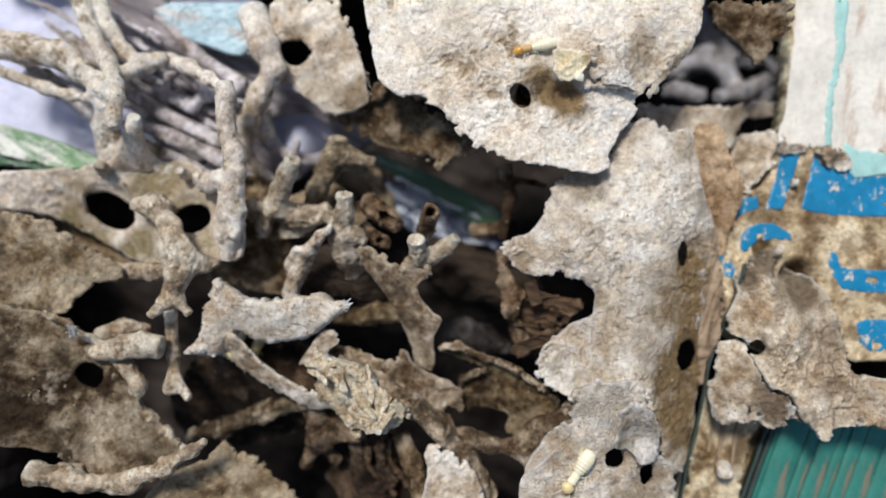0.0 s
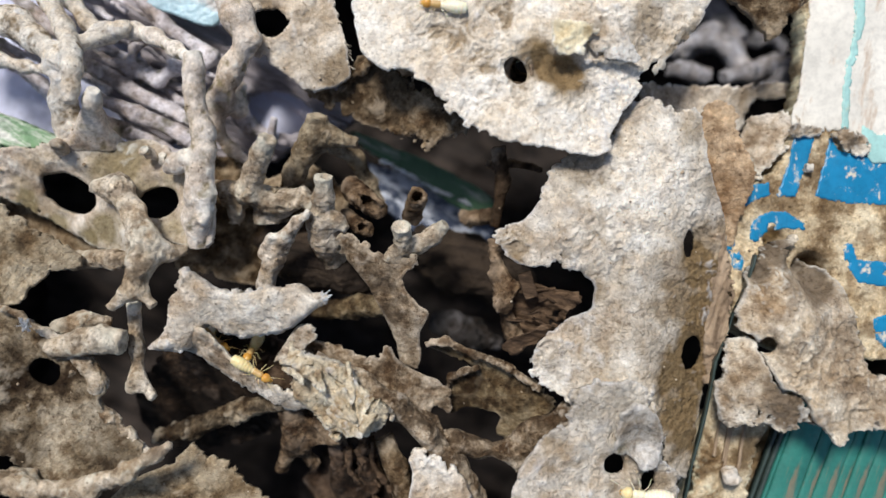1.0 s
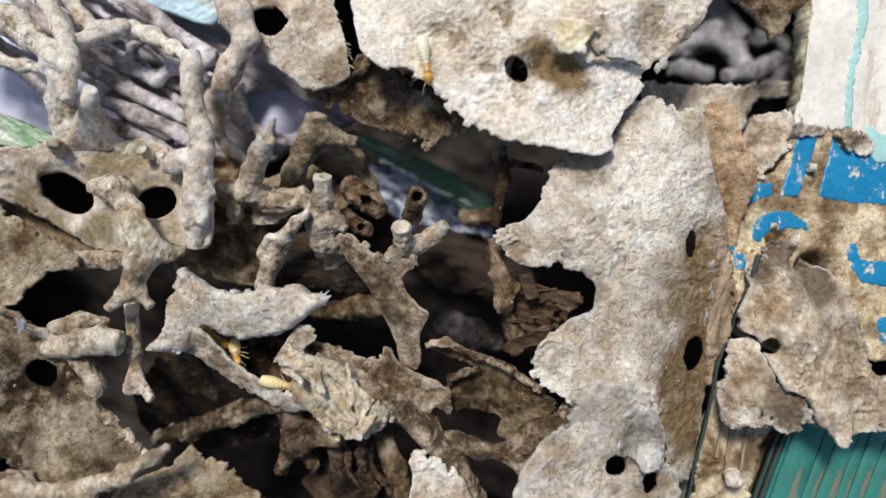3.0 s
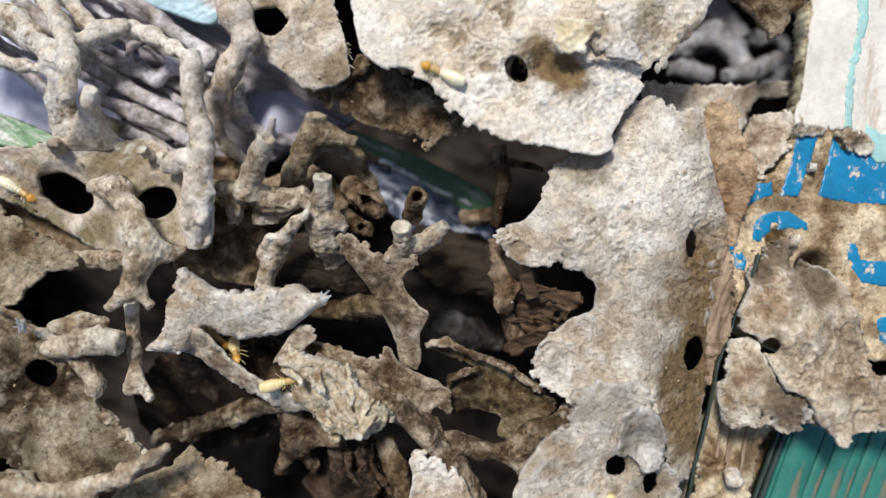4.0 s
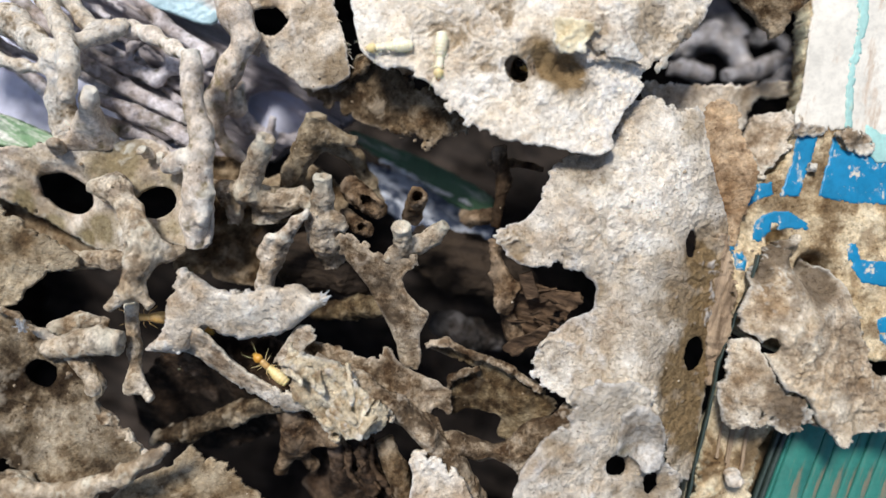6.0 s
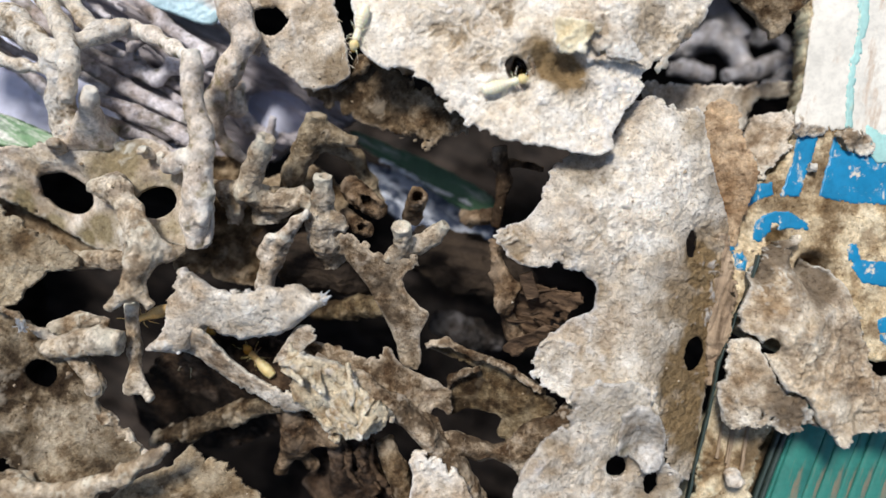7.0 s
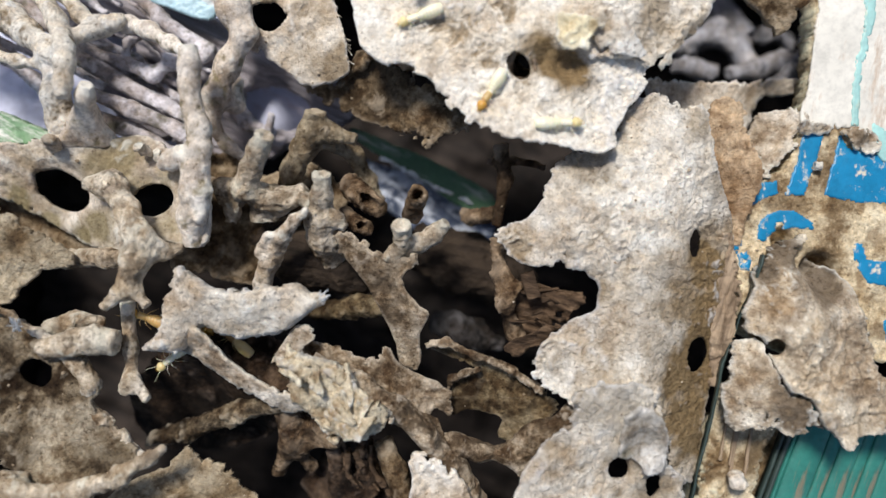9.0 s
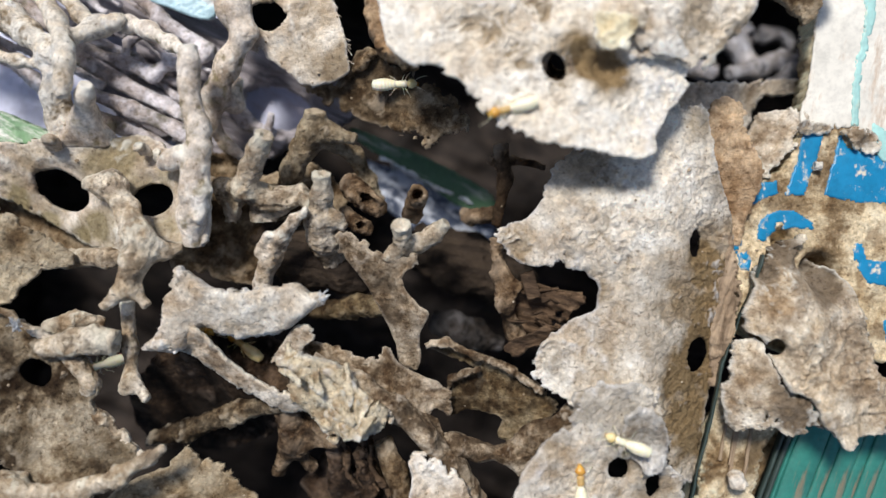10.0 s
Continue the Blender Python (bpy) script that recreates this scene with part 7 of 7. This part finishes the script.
    walk(TERMITES["late_one"], [
        (0.00, pose(0.03103, -0.03458, -0.00518, 0, 0, 99)),
        (9.40, pose(0.02992, -0.03279, -0.00515, 0, 0, 100)),
        (9.60, pose(0.02631, -0.02506, 0.00100, 0, 0, 105)),
        (9.70, pose(0.02435, -0.02361, 0.00209, 0, 0, 121)),
        (9.80, pose(0.02268, -0.02203, 0.00213, 0, 0, 115)),
        (9.90, pose(0.02179, -0.02125, 0.00214, 0, 0, 115)),
        (10.00, pose(0.01922, -0.02065, 0.00314, 0, 0, 158)),
    ])
    walk(TERMITES["last_one"], [
        (0.00, pose(0.01411, -0.03734, -0.00410, 0, 0, 78)),
        (9.80, pose(0.01391, -0.03001, 0.00191, 0, 0, 86)),
        (9.90, pose(0.01417, -0.02797, 0.00213, 0, 0, 93)),
        (10.00, pose(0.01478, -0.02531, 0.00242, 0, 0, 93)),
    ])
    walk(TERMITES["lattice_one"], [
        (0.00, pose(-0.06843, 0.01238, -0.00936, 0, 0, -10)),
        (3.70, pose(-0.05778, 0.00920, -0.00634, 0, 0, -14)),
        (3.80, pose(-0.05377, 0.00895, -0.00656, 0, 0, -22)),
        (3.90, pose(-0.05196, 0.00772, -0.00724, 0, 0, -41)),
        (4.00, pose(-0.05124, 0.00694, -0.00724, 0, 0, -31)),
        (4.20, pose(-0.05010, 0.00601, -0.00750, 0, 0, -32)),
        (4.40, pose(-0.04914, 0.00538, -0.00752, 0, 0, -22)),
        (4.50, pose(-0.04887, 0.00595, -0.00680, 0, 0, 1)),
        (4.60, pose(-0.04835, 0.00604, -0.00695, 0, 0, 4)),
        (4.70, pose(-0.04795, 0.00617, -0.00780, 0, 0, -5)),
        (4.80, pose(-0.04726, 0.00569, -0.00900, 0, 0, -29)),
        (4.90, pose(-0.04644, 0.00515, -0.01200, 0, 0, -27)),
        (5.10, pose(-0.04167, 0.00403, -0.01300, 0, 0, -15)),
        (10.00, pose(-0.04120, 0.00371, -0.01300, 0, 0, -15)),
    ])
    walk(TERMITES["under_tongue"], [
        (0.00, pose(-0.03046, -0.01040, -0.00550, 0, 0, -37)),
        (1.50, pose(-0.02691, -0.01098, -0.00550, 0, 0, -37)),
        (2.40, pose(-0.02756, -0.01029, -0.00550, 0, 0, -36)),
        (3.80, pose(-0.02668, -0.01069, -0.00550, 0, 0, -37)),
        (4.40, pose(-0.02815, -0.01001, -0.00550, 0, 0, -37)),
        (5.00, pose(-0.02963, -0.00914, -0.00700, 0, 0, -32)),
        (10.00, pose(-0.02927, -0.00925, -0.00700, 0, 0, -32)),
    ])
    walk(TERMITES["crumb_worker"], [
        (0.00, pose(-0.02700, -0.01230, -0.00250, 0, 0, -32)),
        (0.60, pose(-0.02318, -0.01291, -0.00200, 0, 0, -34)),
        (0.90, pose(-0.02179, -0.01364, -0.00060, 0, 0, -32)),
        (1.20, pose(-0.02036, -0.01442, 0.00000, 0, 0, -28)),
        (1.50, pose(-0.01990, -0.01481, 0.00020, 0, 0, -30)),
        (1.80, pose(-0.01899, -0.01531, 0.00020, 0, 0, -24)),
        (2.10, pose(-0.01740, -0.01562, -0.00040, 0, 0, -11)),
        (2.40, pose(-0.01739, -0.01556, -0.00030, 0, 0, -5)),
        (2.70, pose(-0.01739, -0.01555, -0.00030, 0, 0, -16)),
        (3.80, pose(-0.01833, -0.01434, 0.00060, 0, 0, 11)),
        (4.10, pose(-0.01674, -0.01486, 0.00130, 0, 0, 18)),
        (4.40, pose(-0.01641, -0.01504, 0.00140, 0, 0, 31)),
        (4.70, pose(-0.01672, -0.01481, 0.00140, 0, 0, 33)),
        (5.00, pose(-0.01759, -0.01361, 0.00000, 0, 0, 99)),
        (5.30, pose(-0.01757, -0.01532, -0.00100, 0, 0, 110)),
        (5.50, pose(-0.01894, -0.01496, -0.00150, 0, 0, 135)),
        (5.70, pose(-0.01952, -0.01381, -0.00180, 0, 0, 139)),
        (6.80, pose(-0.02280, -0.01339, -0.00720, 0, 0, 136)),
        (7.20, pose(-0.02275, -0.01304, -0.00760, 0, 0, 132)),
        (7.60, pose(-0.02364, -0.01230, -0.00820, 0, 0, 137)),
        (8.00, pose(-0.02546, -0.01191, -0.00800, 0, 0, 145)),
        (8.60, pose(-0.02527, -0.01123, -0.00800, 0, 0, 141)),
        (9.00, pose(-0.02544, -0.01111, -0.00800, 0, 0, 141)),
        (9.50, pose(-0.02461, -0.01143, -0.00800, 0, 0, 143)),
        (10.00, pose(-0.02433, -0.01173, -0.00800, 0, 0, 143)),
    ])
    walk(TERMITES["crest_worker"], [
        (0.00, pose(-0.02641, -0.01233, -0.00500, 0, -58, -111)),
        (1.20, pose(-0.02289, -0.01260, -0.00500, 0, -58, -107)),
        (1.50, pose(-0.02316, -0.01260, -0.00350, 0, -58, -110)),
        (1.80, pose(-0.02301, -0.01256, -0.00350, 0, -58, -108)),
        (2.40, pose(-0.02294, -0.01257, -0.00340, 0, -58, -98)),
        (2.55, pose(-0.02333, -0.01270, -0.00340, 0, -58, -77)),
        (2.70, pose(-0.02381, -0.01272, -0.00340, 0, -58, -56)),
        (3.80, pose(-0.02397, -0.01257, -0.00360, 0, -58, -50)),
        (4.10, pose(-0.02391, -0.01252, -0.00320, 0, -58, -52)),
        (4.40, pose(-0.02112, -0.01353, 0.00020, 0, 0, -37)),
        (4.70, pose(-0.02122, -0.01353, 0.00020, 0, 0, -37)),
        (5.00, pose(-0.02260, -0.01190, -0.00380, 0, 25, 40)),
        (5.30, pose(-0.02240, -0.01170, -0.00420, 0, 25, 35)),
        (5.50, pose(-0.02284, -0.01207, -0.00200, 0, 0, -8)),
        (6.00, pose(-0.02309, -0.00918, -0.00600, 0, 0, -6)),
        (10.00, pose(-0.02281, -0.00827, -0.00600, 0, 0, -6)),
    ])
    walk(TERMITES["branch_worker"], [
        (0.00, pose(-0.02728, -0.00610, -0.00250, 0, 0, 180)),
        (5.10, pose(-0.02357, -0.00695, -0.00250, 0, 0, 180)),
        (5.40, pose(-0.03360, -0.00783, -0.00220, 0, 0, 180)),
        (6.80, pose(-0.03411, -0.00784, -0.00220, 0, 0, 180)),
        (7.00, pose(-0.03416, -0.00775, -0.00220, 0, 0, 199)),
        (7.20, pose(-0.03386, -0.00876, -0.00220, 0, 0, 194)),
        (7.60, pose(-0.03380, -0.00869, -0.00220, 0, 0, 207)),
        (7.80, pose(-0.03374, -0.00845, -0.00220, 0, 0, 178)),
        (8.00, pose(-0.03407, -0.00808, -0.00220, 0, 0, 167)),
        (8.20, pose(-0.03358, -0.00793, -0.00220, 0, 0, 143)),
        (8.40, pose(-0.03426, -0.00788, -0.00220, 0, 0, 169)),
        (8.80, pose(-0.03453, -0.00794, -0.00220, 0, 0, 169)),
        (9.00, pose(-0.03378, -0.00791, -0.00220, 0, 0, 161)),
        (9.20, pose(-0.02330, -0.00703, -0.00250, 0, 0, 180)),
        (10.00, pose(-0.02328, -0.00705, -0.00250, 0, 0, 180)),
    ])
    walk(TERMITES["flank_worker"], [
        (0.00, pose(-0.02950, -0.01217, -0.00750, 0, 0, -116)),
        (8.50, pose(-0.03000, -0.01217, -0.00672, 0, 0, -116)),
        (8.80, pose(-0.02989, -0.01188, -0.00249, 0, 0, -136)),
        (9.00, pose(-0.03142, -0.01282, -0.00377, 0, 0, -140)),
        (9.20, pose(-0.03312, -0.01330, -0.00390, 0, 0, -146)),
        (9.50, pose(-0.03918, -0.01319, -0.00710, 0, 0, -158)),
        (10.00, pose(-0.04174, -0.01440, -0.00910, 0, 0, -163)),
    ])
    for key in ("ridge_walker", "pale_one", "rim_walker", "hole_dweller", "lattice_one", "crumb_worker"):
        for i, leg in enumerate(o for o in TERMITES[key].children if o.name.startswith("leg")):
            walk(leg, [(t * 0.25, pose(0, 0, 0, 0, 0, 9 if (t + i) % 2 else -9)) for t in range(41)])


motions()
